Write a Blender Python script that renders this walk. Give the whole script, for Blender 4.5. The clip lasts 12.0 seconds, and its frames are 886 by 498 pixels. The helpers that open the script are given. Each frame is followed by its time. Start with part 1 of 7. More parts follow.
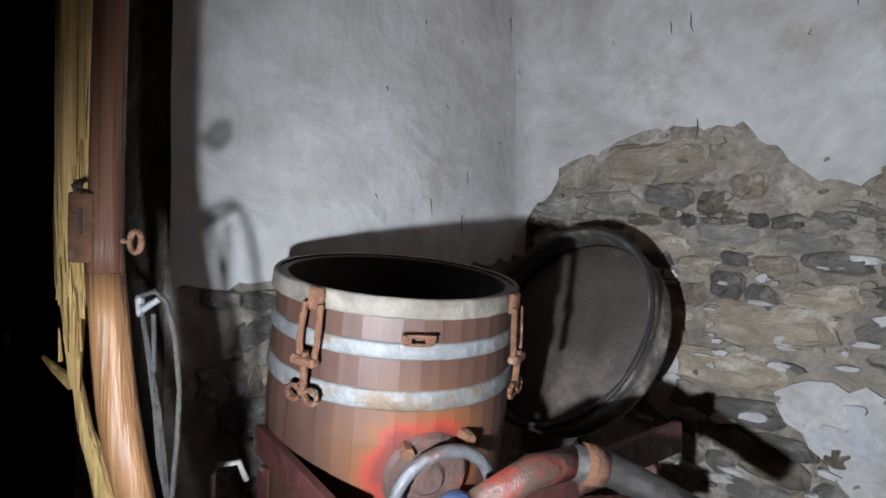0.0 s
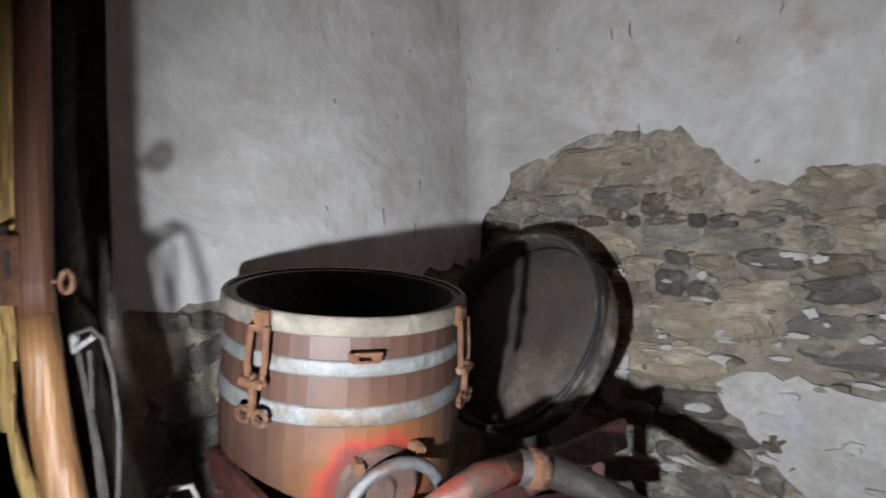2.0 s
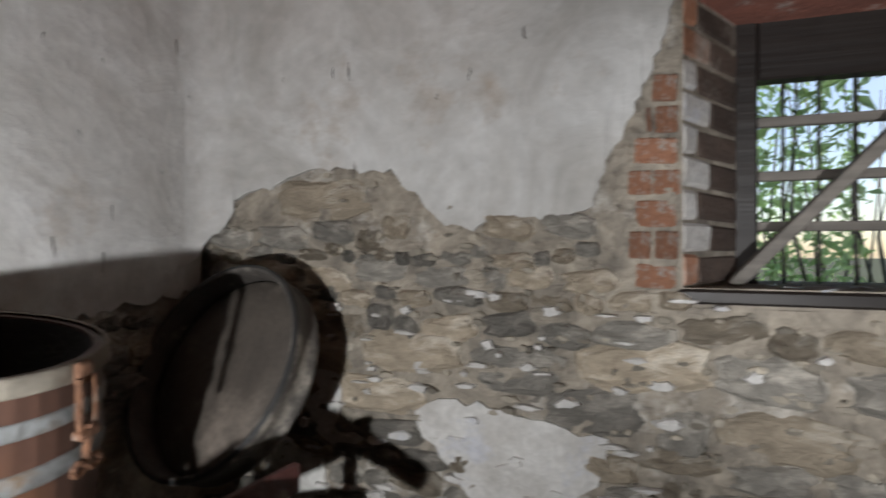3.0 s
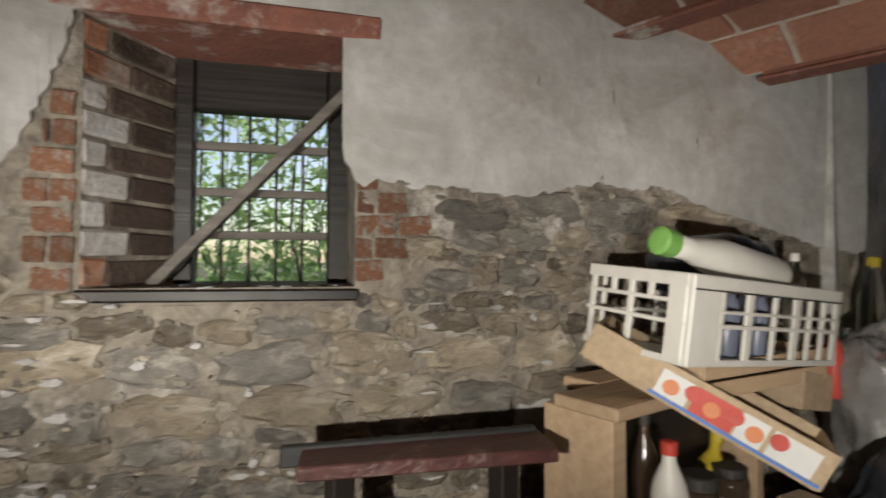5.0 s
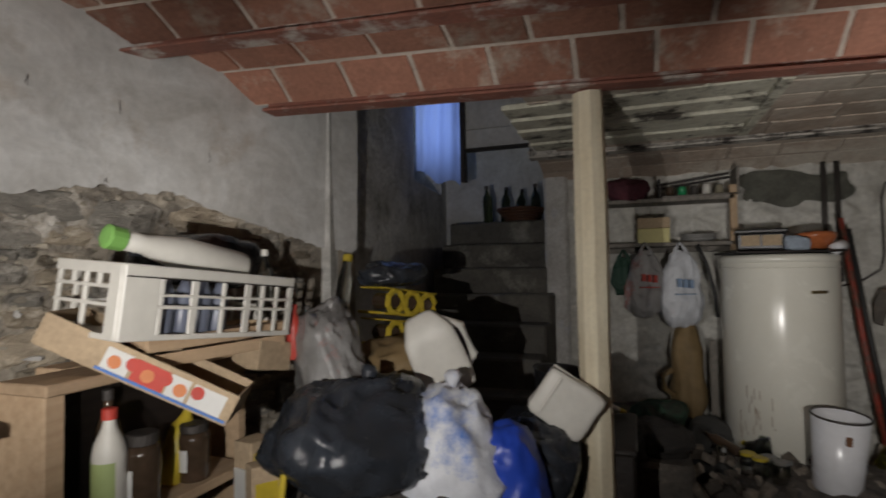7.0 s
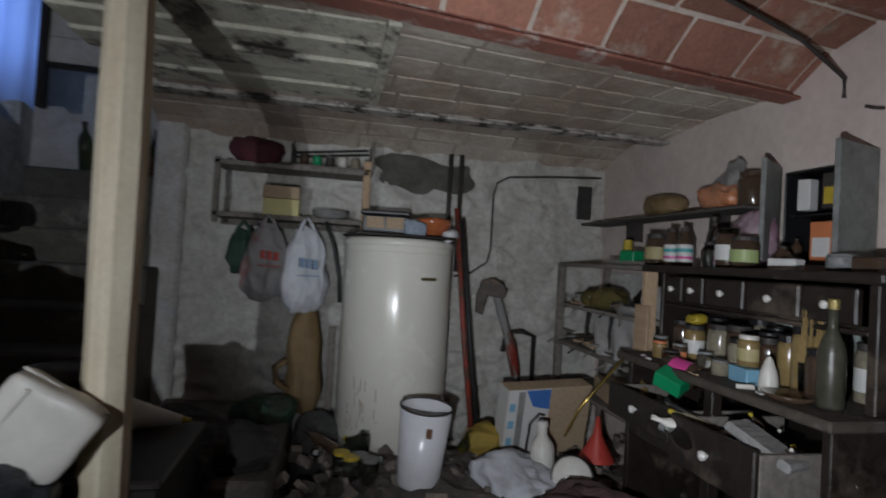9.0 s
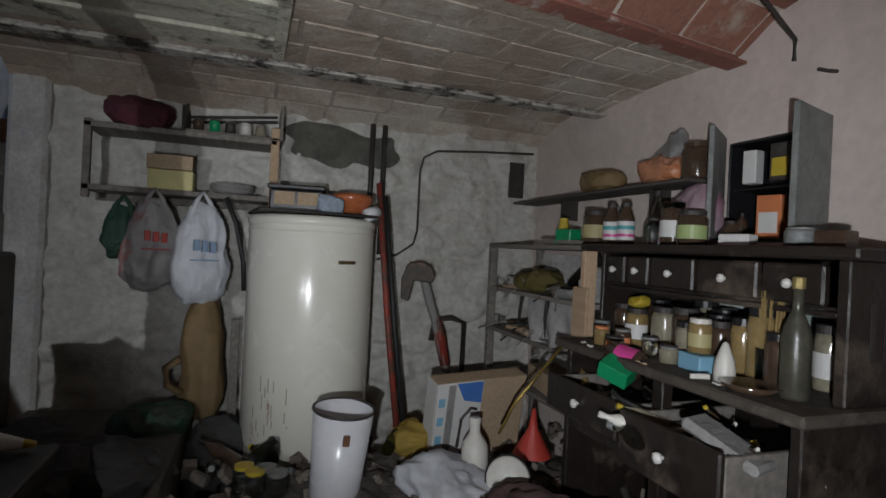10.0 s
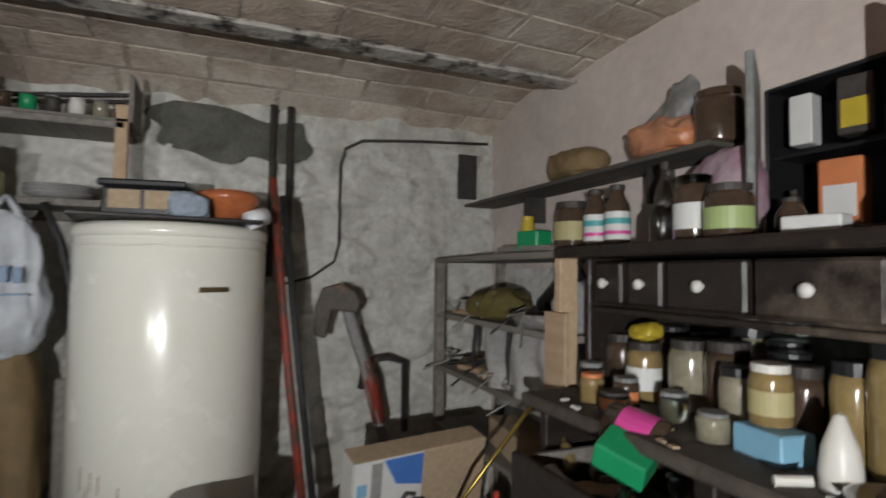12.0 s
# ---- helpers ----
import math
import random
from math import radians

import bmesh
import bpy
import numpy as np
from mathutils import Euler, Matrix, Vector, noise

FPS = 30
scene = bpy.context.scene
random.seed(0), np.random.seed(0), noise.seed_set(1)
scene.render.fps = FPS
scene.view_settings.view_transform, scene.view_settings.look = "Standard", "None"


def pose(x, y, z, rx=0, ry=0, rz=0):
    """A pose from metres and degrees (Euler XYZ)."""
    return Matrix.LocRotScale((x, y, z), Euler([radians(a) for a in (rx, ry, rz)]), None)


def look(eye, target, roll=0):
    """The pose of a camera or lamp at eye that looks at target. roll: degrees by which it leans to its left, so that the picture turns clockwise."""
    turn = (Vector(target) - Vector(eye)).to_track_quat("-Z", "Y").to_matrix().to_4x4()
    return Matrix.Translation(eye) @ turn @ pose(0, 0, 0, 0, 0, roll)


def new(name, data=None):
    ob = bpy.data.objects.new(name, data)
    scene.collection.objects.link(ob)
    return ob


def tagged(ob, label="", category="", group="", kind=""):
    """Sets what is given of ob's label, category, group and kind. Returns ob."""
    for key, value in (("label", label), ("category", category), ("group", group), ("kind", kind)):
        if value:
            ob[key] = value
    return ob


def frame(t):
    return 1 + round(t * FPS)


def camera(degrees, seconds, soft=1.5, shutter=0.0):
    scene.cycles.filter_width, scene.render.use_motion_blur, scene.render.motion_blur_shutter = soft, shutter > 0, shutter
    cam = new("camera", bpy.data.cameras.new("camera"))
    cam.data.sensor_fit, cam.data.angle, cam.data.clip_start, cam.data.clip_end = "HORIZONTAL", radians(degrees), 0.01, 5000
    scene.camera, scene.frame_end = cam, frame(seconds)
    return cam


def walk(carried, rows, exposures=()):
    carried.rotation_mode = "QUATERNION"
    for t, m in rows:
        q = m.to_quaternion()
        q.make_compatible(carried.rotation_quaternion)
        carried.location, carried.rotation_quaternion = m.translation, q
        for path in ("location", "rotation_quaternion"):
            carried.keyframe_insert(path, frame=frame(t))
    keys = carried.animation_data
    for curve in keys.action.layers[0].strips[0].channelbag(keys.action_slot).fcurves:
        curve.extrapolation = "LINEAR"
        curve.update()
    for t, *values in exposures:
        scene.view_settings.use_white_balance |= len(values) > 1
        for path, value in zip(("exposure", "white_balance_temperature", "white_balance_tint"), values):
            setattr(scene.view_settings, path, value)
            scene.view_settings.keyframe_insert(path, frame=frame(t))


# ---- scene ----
# camera and its walk: seconds, x, y, z, yaw, pitch, roll
cam = camera(79.0, 12.0, soft=1.6, shutter=0.4)
PATH = [
    (0, 0.049, -0.053, 1.291, 20.94, -0.33, 0.82),
    (0.5, 0.047, -0.057, 1.292, 20.98, -0.30, 0.84),
    (1, 0.047, -0.059, 1.295, 20.87, -0.21, 0.68),
    (1.5, 0.047, -0.058, 1.298, 20.44, 0.03, 0.31),
    (2, 0.089, -0.060, 1.322, 17.47, -0.79, -1.12),
    (2.5, 0.141, -0.006, 1.358, 6.57, -1.66, -0.42),
    (3, 0.327, -0.022, 1.374, -3.11, 0.61, 0.29),
    (3.5, 0.652, -0.246, 1.408, -7.32, -1.50, 0.30),
    (3.7, 0.781, -0.335, 1.359, -9.73, -0.70, -1.18),
    (5.3, 0.976, -0.444, 1.372, -41.25, 2.47, -0.14),
    (5.5, 1.050, -0.460, 1.357, -44.33, 3.27, -1.03),
    (6, 1.062, -0.639, 1.355, -53.90, 3.31, -0.45),
    (6.5, 1.033, -0.802, 1.348, -63.72, 1.78, 0.56),
    (6.7, 0.986, -0.906, 1.319, -66.61, 1.78, 0.19),
    (8.3, 1.113, -1.328, 1.357, -88.36, 2.90, -0.54),
    (8.5, 1.245, -1.356, 1.298, -92.52, 3.06, 1.79),
    (9, 1.570, -1.438, 1.267, -101.71, 1.19, 3.38),
    (9.5, 1.769, -1.491, 1.244, -107.89, -0.69, 3.20),
    (10, 1.847, -1.533, 1.247, -109.41, 0.04, 2.92),
    (10.5, 1.920, -1.543, 1.241, -109.02, 1.13, 2.88),
    (11, 2.107, -1.638, 1.197, -107.09, 1.78, 1.94),
    (11.5, 2.341, -1.792, 1.178, -107.00, 1.05, 0.52),
    (12, 2.473, -1.940, 1.226, -112.55, 2.53, 0.72),
]
walk(cam, [(t, pose(x, y, z, 90 + p, 0, w) @ pose(0, 0, 0, 0, 0, r)) for t, x, y, z, w, p, r in PATH],
     [(0.0, 0.05, 5700, 10), (1.5, 0.05, 5900, 10), (2.5, -0.03, 6150, 11), (3.5, 0.0, 6450, 10), (5.5, 0.1, 7350, 11), (6.0, -0.08, 7500, 12), (6.5, -0.05, 7250, 12), (8.5, 0.02, 5850, 11), (9.5, 0.25, 6000, 10), (11.0, 0.52, 6150, 10), (12.0, 1.02, 6350, 9)])

# daylight
world = bpy.data.worlds.new("World")
scene.world = world
world.use_nodes = True
sky = world.node_tree.nodes.new("ShaderNodeTexSky")
sky.sky_type = 'NISHITA'
sky.sun_disc = False
sky.sun_elevation = radians(50)
sky.sun_rotation = radians(60)
world.node_tree.links.new(sky.outputs[0], world.node_tree.nodes["Background"].inputs[0])
world.node_tree.nodes["Background"].inputs[1].default_value = 0.14
sun_data = bpy.data.lights.new("sun", 'SUN')
sun_data.energy, sun_data.angle, sun_data.color = 5.0, radians(0.6), (1.0, 0.96, 0.9)
sun = new("sun", sun_data)
sun.matrix_world = look((-3, -5, 10), (1, 3, 1))


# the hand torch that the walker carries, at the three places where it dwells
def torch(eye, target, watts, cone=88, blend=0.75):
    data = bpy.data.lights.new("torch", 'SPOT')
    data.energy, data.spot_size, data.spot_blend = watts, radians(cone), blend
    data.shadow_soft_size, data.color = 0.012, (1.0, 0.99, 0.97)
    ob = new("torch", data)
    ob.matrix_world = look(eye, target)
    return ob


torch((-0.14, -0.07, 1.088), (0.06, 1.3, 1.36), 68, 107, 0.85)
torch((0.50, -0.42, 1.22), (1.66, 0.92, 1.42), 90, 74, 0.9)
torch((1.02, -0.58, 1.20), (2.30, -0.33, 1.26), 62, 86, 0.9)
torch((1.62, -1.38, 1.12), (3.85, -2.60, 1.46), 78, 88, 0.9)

# blue lamp added at the stair head, imitating daylight from an unseen opening
stair_day = bpy.data.lights.new("stair_blue_fill", 'AREA')
stair_day.shape, stair_day.size, stair_day.size_y = 'RECTANGLE', 0.25, 0.6
stair_day.energy, stair_day.color = 0.8, (0.30, 0.46, 1.0)
stair_day.spread = radians(110)
new("stair_blue_fill", stair_day).matrix_world = look((5.10, 0.50, 2.45), (4.82, 0.36, 2.42))


# ---- materials ----
def mat(name, base, dark=None, scale=6.0, rough=0.85, bump=0.25, metal=0.0, fine=60.0, spread=0.5, rand=0.0, third=None, third_at=0.62, coat=0.0, distort=0.6, island=False, grainy=0.45):
    """A surface of two tones mottled at one scale, grained at a finer one, with relief."""
    m = bpy.data.materials.new(name)
    m.use_nodes = True
    nt = m.node_tree
    N, L = nt.nodes, nt.links
    bsdf = N["Principled BSDF"]
    dark = dark or tuple(c * 0.6 for c in base)
    geo = N.new("ShaderNodeTexCoord")
    n1 = N.new("ShaderNodeTexNoise")
    n1.inputs["Scale"].default_value, n1.inputs["Detail"].default_value, n1.inputs["Roughness"].default_value = scale, 8.0, 0.62
    n1.inputs["Distortion"].default_value = distort
    n2 = N.new("ShaderNodeTexNoise")
    n2.inputs["Scale"].default_value, n2.inputs["Detail"].default_value = fine, 5.0
    for n in (n1, n2):
        L.new(geo.outputs["Object"], n.inputs["Vector"])
    ramp = N.new("ShaderNodeValToRGB")
    e = ramp.color_ramp.elements
    e[0].position, e[0].color = 0.5 - spread / 2, (*dark, 1)
    e[1].position, e[1].color = 0.5 + spread / 2, (*base, 1)
    L.new(n1.outputs["Fac"], ramp.inputs["Fac"])
    col = ramp.outputs["Color"]
    if third:
        n3 = N.new("ShaderNodeTexNoise")
        n3.inputs["Scale"].default_value, n3.inputs["Detail"].default_value = scale * 0.45, 7.0
        n3.inputs["Roughness"].default_value = 0.7
        L.new(geo.outputs["Object"], n3.inputs["Vector"])
        r3 = N.new("ShaderNodeValToRGB")
        r3.color_ramp.elements[0].position, r3.color_ramp.elements[1].position = third_at - 0.06, third_at + 0.06
        L.new(n3.outputs["Fac"], r3.inputs["Fac"])
        mix3 = N.new("ShaderNodeMixRGB")
        mix3.inputs["Color2"].default_value = (*third, 1)
        L.new(r3.outputs["Color"], mix3.inputs["Fac"])
        L.new(col, mix3.inputs["Color1"])
        col = mix3.outputs["Color"]
    grain = N.new("ShaderNodeMixRGB")
    grain.blend_type = 'MULTIPLY'
    grain.inputs["Fac"].default_value = grainy
    L.new(col, grain.inputs["Color1"])
    L.new(n2.outputs["Fac"], grain.inputs["Color2"])
    gain = N.new("ShaderNodeMixRGB")
    gain.blend_type = 'MULTIPLY'
    gain.inputs["Fac"].default_value = 1.0
    gain.inputs["Color2"].default_value = (1 + 0.62 * grainy, 1 + 0.62 * grainy, 1 + 0.62 * grainy, 1)
    L.new(grain.outputs["Color"], gain.inputs["Color1"])
    col = gain.outputs["Color"]
    if rand:
        info = N.new("ShaderNodeNewGeometry" if island else "ShaderNodeObjectInfo")
        pick = info.outputs["Random Per Island" if island else "Random"]
        hsv = N.new("ShaderNodeHueSaturation")
        mp = N.new("ShaderNodeMapRange")
        mp.inputs["To Min"].default_value, mp.inputs["To Max"].default_value = 1 - rand, 1 + rand
        L.new(pick, mp.inputs["Value"])
        L.new(mp.outputs["Result"], hsv.inputs["Value"])
        L.new(col, hsv.inputs["Color"])
        col = hsv.outputs["Color"]
    L.new(col, bsdf.inputs["Base Color"])
    rr = N.new("ShaderNodeMapRange")
    rr.inputs["To Min"].default_value, rr.inputs["To Max"].default_value = max(0.03, rough - 0.15), min(1.0, rough + 0.12)
    L.new(n1.outputs["Fac"], rr.inputs["Value"])
    L.new(rr.outputs["Result"], bsdf.inputs["Roughness"])
    bsdf.inputs["Metallic"].default_value = metal
    bsdf.inputs["Coat Weight"].default_value = coat
    if bump:
        add = N.new("ShaderNodeMath")
        add.operation = 'ADD'
        L.new(n1.outputs["Fac"], add.inputs[0])
        sc = N.new("ShaderNodeMath")
        sc.operation = 'MULTIPLY'
        sc.inputs[1].default_value = 0.35
        L.new(n2.outputs["Fac"], sc.inputs[0])
        L.new(sc.outputs[0], add.inputs[1])
        b = N.new("ShaderNodeBump")
        b.inputs["Strength"].default_value, b.inputs["Distance"].default_value = bump, 0.02
        L.new(add.outputs[0], b.inputs["Height"])
        L.new(b.outputs["Normal"], bsdf.inputs["Normal"])
    return m


def wood(name, base, dark, along=2, rough=0.7, ring=14.0, bump=0.3, rand=0.15):
    """Timber with grain stretched along one local axis."""
    m = mat(name, base, dark, 5.0, rough, 0.0, spread=0.6)
    nt = m.node_tree
    N, L = nt.nodes, nt.links
    bsdf = N["Principled BSDF"]
    tc = N.new("ShaderNodeTexCoord")
    mp = N.new("ShaderNodeMapping")
    s = [ring * 3] * 3
    s[along] = 1.6
    mp.inputs["Scale"].default_value = s
    n = N.new("ShaderNodeTexNoise")
    n.inputs["Scale"].default_value, n.inputs["Detail"].default_value = 1.0, 6.0
    L.new(tc.outputs["Object"], mp.inputs["Vector"])
    L.new(mp.outputs["Vector"], n.inputs["Vector"])
    ramp = N.new("ShaderNodeValToRGB")
    ramp.color_ramp.elements[0].position, ramp.color_ramp.elements[0].color = 0.35, (*dark, 1)
    ramp.color_ramp.elements[1].position, ramp.color_ramp.elements[1].color = 0.65, (*base, 1)
    L.new(n.outputs["Fac"], ramp.inputs["Fac"])
    mix = N.new("ShaderNodeMixRGB")
    mix.inputs["Fac"].default_value = 0.55
    old = bsdf.inputs["Base Color"].links[0].from_socket
    L.new(old, mix.inputs["Color1"])
    L.new(ramp.outputs["Color"], mix.inputs["Color2"])
    info = N.new("ShaderNodeObjectInfo")
    hsv = N.new("ShaderNodeHueSaturation")
    rg = N.new("ShaderNodeMapRange")
    rg.inputs["To Min"].default_value, rg.inputs["To Max"].default_value = 1 - rand, 1 + rand
    L.new(info.outputs["Random"], rg.inputs["Value"])
    L.new(rg.outputs["Result"], hsv.inputs["Value"])
    L.new(mix.outputs["Color"], hsv.inputs["Color"])
    L.new(hsv.outputs["Color"], bsdf.inputs["Base Color"])
    b = N.new("ShaderNodeBump")
    b.inputs["Strength"].default_value, b.inputs["Distance"].default_value = bump, 0.01
    L.new(n.outputs["Fac"], b.inputs["Height"])
    L.new(b.outputs["Normal"], bsdf.inputs["Normal"])
    return m


def glassy(name, tint, rough=0.08):
    m = bpy.data.materials.new(name)
    m.use_nodes = True
    b = m.node_tree.nodes["Principled BSDF"]
    b.inputs["Base Color"].default_value = (*tint, 1)
    b.inputs["Roughness"].default_value = rough
    b.inputs["Transmission Weight"].default_value = 1.0
    b.inputs["IOR"].default_value = 1.45
    return m


def sheet(name, base, rough=0.4, dirt=0.75, scale=9.0):
    """Smooth plastic, enamel or paper under dust."""
    return mat(name, base, tuple(c * dirt for c in base), scale, rough, 0.06, spread=0.55, fine=30.0, grainy=0.12)


PLASTER = mat("old_plaster", (0.62, 0.62, 0.61), (0.40, 0.385, 0.36), 3.2, 0.95, 0.5, spread=0.42, third=(0.36, 0.30, 0.24), third_at=0.645, fine=26.0, grainy=0.35, distort=1.2)
PLASTER_PINK = mat("pink_plaster", (0.70, 0.615, 0.565), (0.54, 0.465, 0.42), 2.4, 0.95, 0.3, fine=25.0, grainy=0.25, spread=0.45, third=(0.44, 0.37, 0.32), third_at=0.66, distort=1.2)
PLASTER_GREY = mat("grey_plaster", (0.72, 0.71, 0.68), (0.44, 0.43, 0.40), 3.4, 0.95, 1.0, spread=0.34, third=(0.22, 0.21, 0.175), third_at=0.61, distort=1.4, fine=34.0)
LIME = mat("limewash_remnant", (0.66, 0.65, 0.63), (0.44, 0.42, 0.39), 7.0, 0.95, 0.8, spread=0.4, third=(0.50, 0.52, 0.60), third_at=0.64)
MORTAR = mat("lime_mortar", (0.42, 0.37, 0.30), (0.17, 0.15, 0.125), 8.0, 0.97, 1.0, spread=0.34, third=(0.60, 0.57, 0.52), third_at=0.62, fine=70.0, distort=1.3)
STONE_GREY = mat("grey_fieldstone", (0.34, 0.315, 0.275), (0.17, 0.16, 0.14), 3.2, 0.95, 1.0, rand=0.4, third=(0.46, 0.425, 0.37), third_at=0.57, fine=26.0)
STONE_TAN = mat("tan_fieldstone", (0.48, 0.405, 0.305), (0.24, 0.20, 0.15), 3.2, 0.95, 1.0, rand=0.45, third=(0.56, 0.51, 0.43), third_at=0.57, fine=26.0)
BRICK = mat("old_brick", (0.42, 0.20, 0.115), (0.25, 0.125, 0.08), 6.0, 0.95, 0.8, rand=0.35, third=(0.42, 0.365, 0.32), third_at=0.56)
TILE = mat("vault_tile", (0.40, 0.19, 0.13), (0.27, 0.13, 0.09), 9.0, 0.9, 0.5, rand=0.35, island=True, third=(0.46, 0.36, 0.29), third_at=0.6, distort=1.2)
TILE_DUSTY = mat("limewashed_vault_tile", (0.53, 0.43, 0.35), (0.33, 0.26, 0.205), 3.4, 0.95, 0.7, rand=0.14, island=True, third=(0.60, 0.54, 0.46), third_at=0.54, distort=1.6)
PALE_MORTAR = mat("limewashed_vault_mortar", (0.50, 0.42, 0.35), (0.30, 0.245, 0.20), 4.0, 0.95, 0.6, third=(0.58, 0.53, 0.46), third_at=0.56, distort=1.4)
VAULT_MORTAR = mat("vault_mortar", (0.70, 0.62, 0.54), (0.44, 0.37, 0.31), 10.0, 0.95, 0.5)
FLOOR_M = mat("earth_floor", (0.17, 0.15, 0.13), (0.07, 0.065, 0.06), 7.0, 0.95, 0.7, third=(0.26, 0.23, 0.2), third_at=0.63)
BEAM_RED = mat("red_leaded_beam", (0.34, 0.13, 0.09), (0.2, 0.09, 0.07), 9.0, 0.8, 0.4, third=(0.58, 0.53, 0.48), third_at=0.58)
BEAM_WHITE = mat("peeling_white_beam", (0.58, 0.55, 0.5), (0.4, 0.37, 0.33), 16.0, 0.85, 0.7, third=(0.05, 0.042, 0.038), third_at=0.53)
WOOD_SPLIT = wood("split_pale_wood", (0.80, 0.57, 0.22), (0.30, 0.18, 0.06), 2, 0.85, 26, 1.0)
WOOD_BARK = wood("red_brown_wood", (0.125, 0.052, 0.026), (0.045, 0.02, 0.012), 2, 0.6, 16, 0.8)
WOOD_STRIPPED = wood("stripped_orange_wood", (0.40, 0.22, 0.095), (0.18, 0.085, 0.035), 2, 0.42, 18, 0.7)
WOOD_POST = wood("limed_post_wood", (0.80, 0.74, 0.58), (0.52, 0.44, 0.30), 2, 0.85, 6)
WOOD_GREY = wood("weathered_board", (0.27, 0.245, 0.215), (0.12, 0.11, 0.098), 0, 0.85, 14)
WOOD_RAW = wood("raw_board", (0.56, 0.41, 0.27), (0.42, 0.29, 0.18), 0, 0.8, 12)
WOOD_DARK = wood("dark_stained_wood", (0.026, 0.020, 0.017), (0.013, 0.010, 0.009), 0, 0.5, 12, 0.25)
WOOD_STAVE = wood("varnished_stave", (0.112, 0.058, 0.040), (0.062, 0.034, 0.026), 2, 0.55, 13, 0.1, 0.05)


def stain(material, centre, bands):
    """Worn paint round a place on a thing: bands of (distance, colour, strength), ragged by noise."""
    nt_ = material.node_tree
    base = nt_.nodes["Principled BSDF"].inputs["Base Color"]
    under = base.links[0].from_socket
    where = nt_.nodes.new("ShaderNodeTexCoord")
    far = nt_.nodes.new("ShaderNodeVectorMath")
    far.operation = 'DISTANCE'
    far.inputs[1].default_value = centre
    nt_.links.new(where.outputs["Object"], far.inputs[0])
    rag = nt_.nodes.new("ShaderNodeTexNoise")
    rag.inputs["Scale"].default_value, rag.inputs["Detail"].default_value = 16.0, 5.0
    nt_.links.new(where.outputs["Object"], rag.inputs["Vector"])
    add = nt_.nodes.new("ShaderNodeMath")
    add.operation = 'MULTIPLY_ADD'
    add.inputs[1].default_value, add.inputs[2].default_value = 0.11, -0.055
    nt_.links.new(rag.outputs["Fac"], add.inputs[0])
    total = nt_.nodes.new("ShaderNodeMath")
    nt_.links.new(far.outputs["Value"], total.inputs[0])
    nt_.links.new(add.outputs[0], total.inputs[1])
    tone, much = nt_.nodes.new("ShaderNodeValToRGB"), nt_.nodes.new("ShaderNodeValToRGB")
    reach = bands[-1][0]
    scaled = nt_.nodes.new("ShaderNodeMath")
    scaled.operation = 'DIVIDE'
    scaled.inputs[1].default_value = reach
    nt_.links.new(total.outputs[0], scaled.inputs[0])
    for ramp in (tone, much):
        while len(ramp.color_ramp.elements) < len(bands):
            ramp.color_ramp.elements.new(0.5)
        nt_.links.new(scaled.outputs[0], ramp.inputs["Fac"])
    for i, (d, colour, strength) in enumerate(bands):
        tone.color_ramp.elements[i].position = much.color_ramp.elements[i].position = d / reach
        tone.color_ramp.elements[i].color = (*colour, 1)
        much.color_ramp.elements[i].color = (strength, strength, strength, 1)
    mixed = nt_.nodes.new("ShaderNodeMixRGB")
    nt_.links.new(much.outputs["Color"], mixed.inputs["Fac"])
    nt_.links.new(under, mixed.inputs["Color1"])
    nt_.links.new(tone.outputs["Color"], mixed.inputs["Color2"])
    nt_.links.new(mixed.outputs["Color"], base)


stain(WOOD_STAVE, (0.085, -0.245, -0.318), [(0.0, (0.10, 0.05, 0.04), 1.0), (0.075, (0.16, 0.03, 0.02), 1.0), (0.098, (0.28, 0.04, 0.022), 1.0), (0.120, (0.19, 0.075, 0.026), 0.85), (0.16, (0.14, 0.065, 0.03), 0.5), (0.22, (0.12, 0.06, 0.035), 0.0)])
ZINC = mat("galvanised_band", (0.27, 0.285, 0.29), (0.15, 0.15, 0.145), 18.0, 0.55, 0.35, metal=0.1, spread=0.4, third=(0.17, 0.125, 0.085), third_at=0.56)
RUST = mat("rusty_iron", (0.26, 0.125, 0.065), (0.10, 0.05, 0.03), 34.0, 0.85, 0.7, metal=0.2, third=(0.30, 0.24, 0.20), third_at=0.64)
IRON = mat("dark_iron", (0.10, 0.09, 0.085), (0.05, 0.045, 0.04), 20.0, 0.6, 0.3, metal=0.5)
RED_PAINT = mat("worn_red_paint", (0.36, 0.05, 0.03), (0.16, 0.035, 0.025), 16.0, 0.5, 0.4, third=(0.09, 0.055, 0.04), third_at=0.53)
DARKPLASTIC = sheet("black_plastic", (0.018, 0.018, 0.02), 0.35)
BLACK_RUBBER = mat("black_rubber", (0.03, 0.03, 0.03), (0.015, 0.015, 0.015), 20.0, 0.6, 0.1)
ENAMEL = mat("cream_enamel", (0.84, 0.83, 0.75), (0.76, 0.74, 0.65), 3.0, 0.26, 0.02, spread=0.6, coat=0.3, grainy=0.06)
WHITE_ENAMEL = sheet("white_enamel", (0.78, 0.79, 0.82), 0.25, 0.9)
WHITE_PLASTIC = sheet("dusty_white_plastic", (0.74, 0.72, 0.66), 0.45, 0.8)
CARD = mat("cardboard", (0.50, 0.38, 0.25), (0.40, 0.30, 0.2), 6.0, 0.9, 0.1)
WHITE_PAPER = sheet("white_card", (0.72, 0.72, 0.70), 0.6, 0.85)
BLUE_PRINT = sheet("blue_print", (0.08, 0.22, 0.62), 0.5)
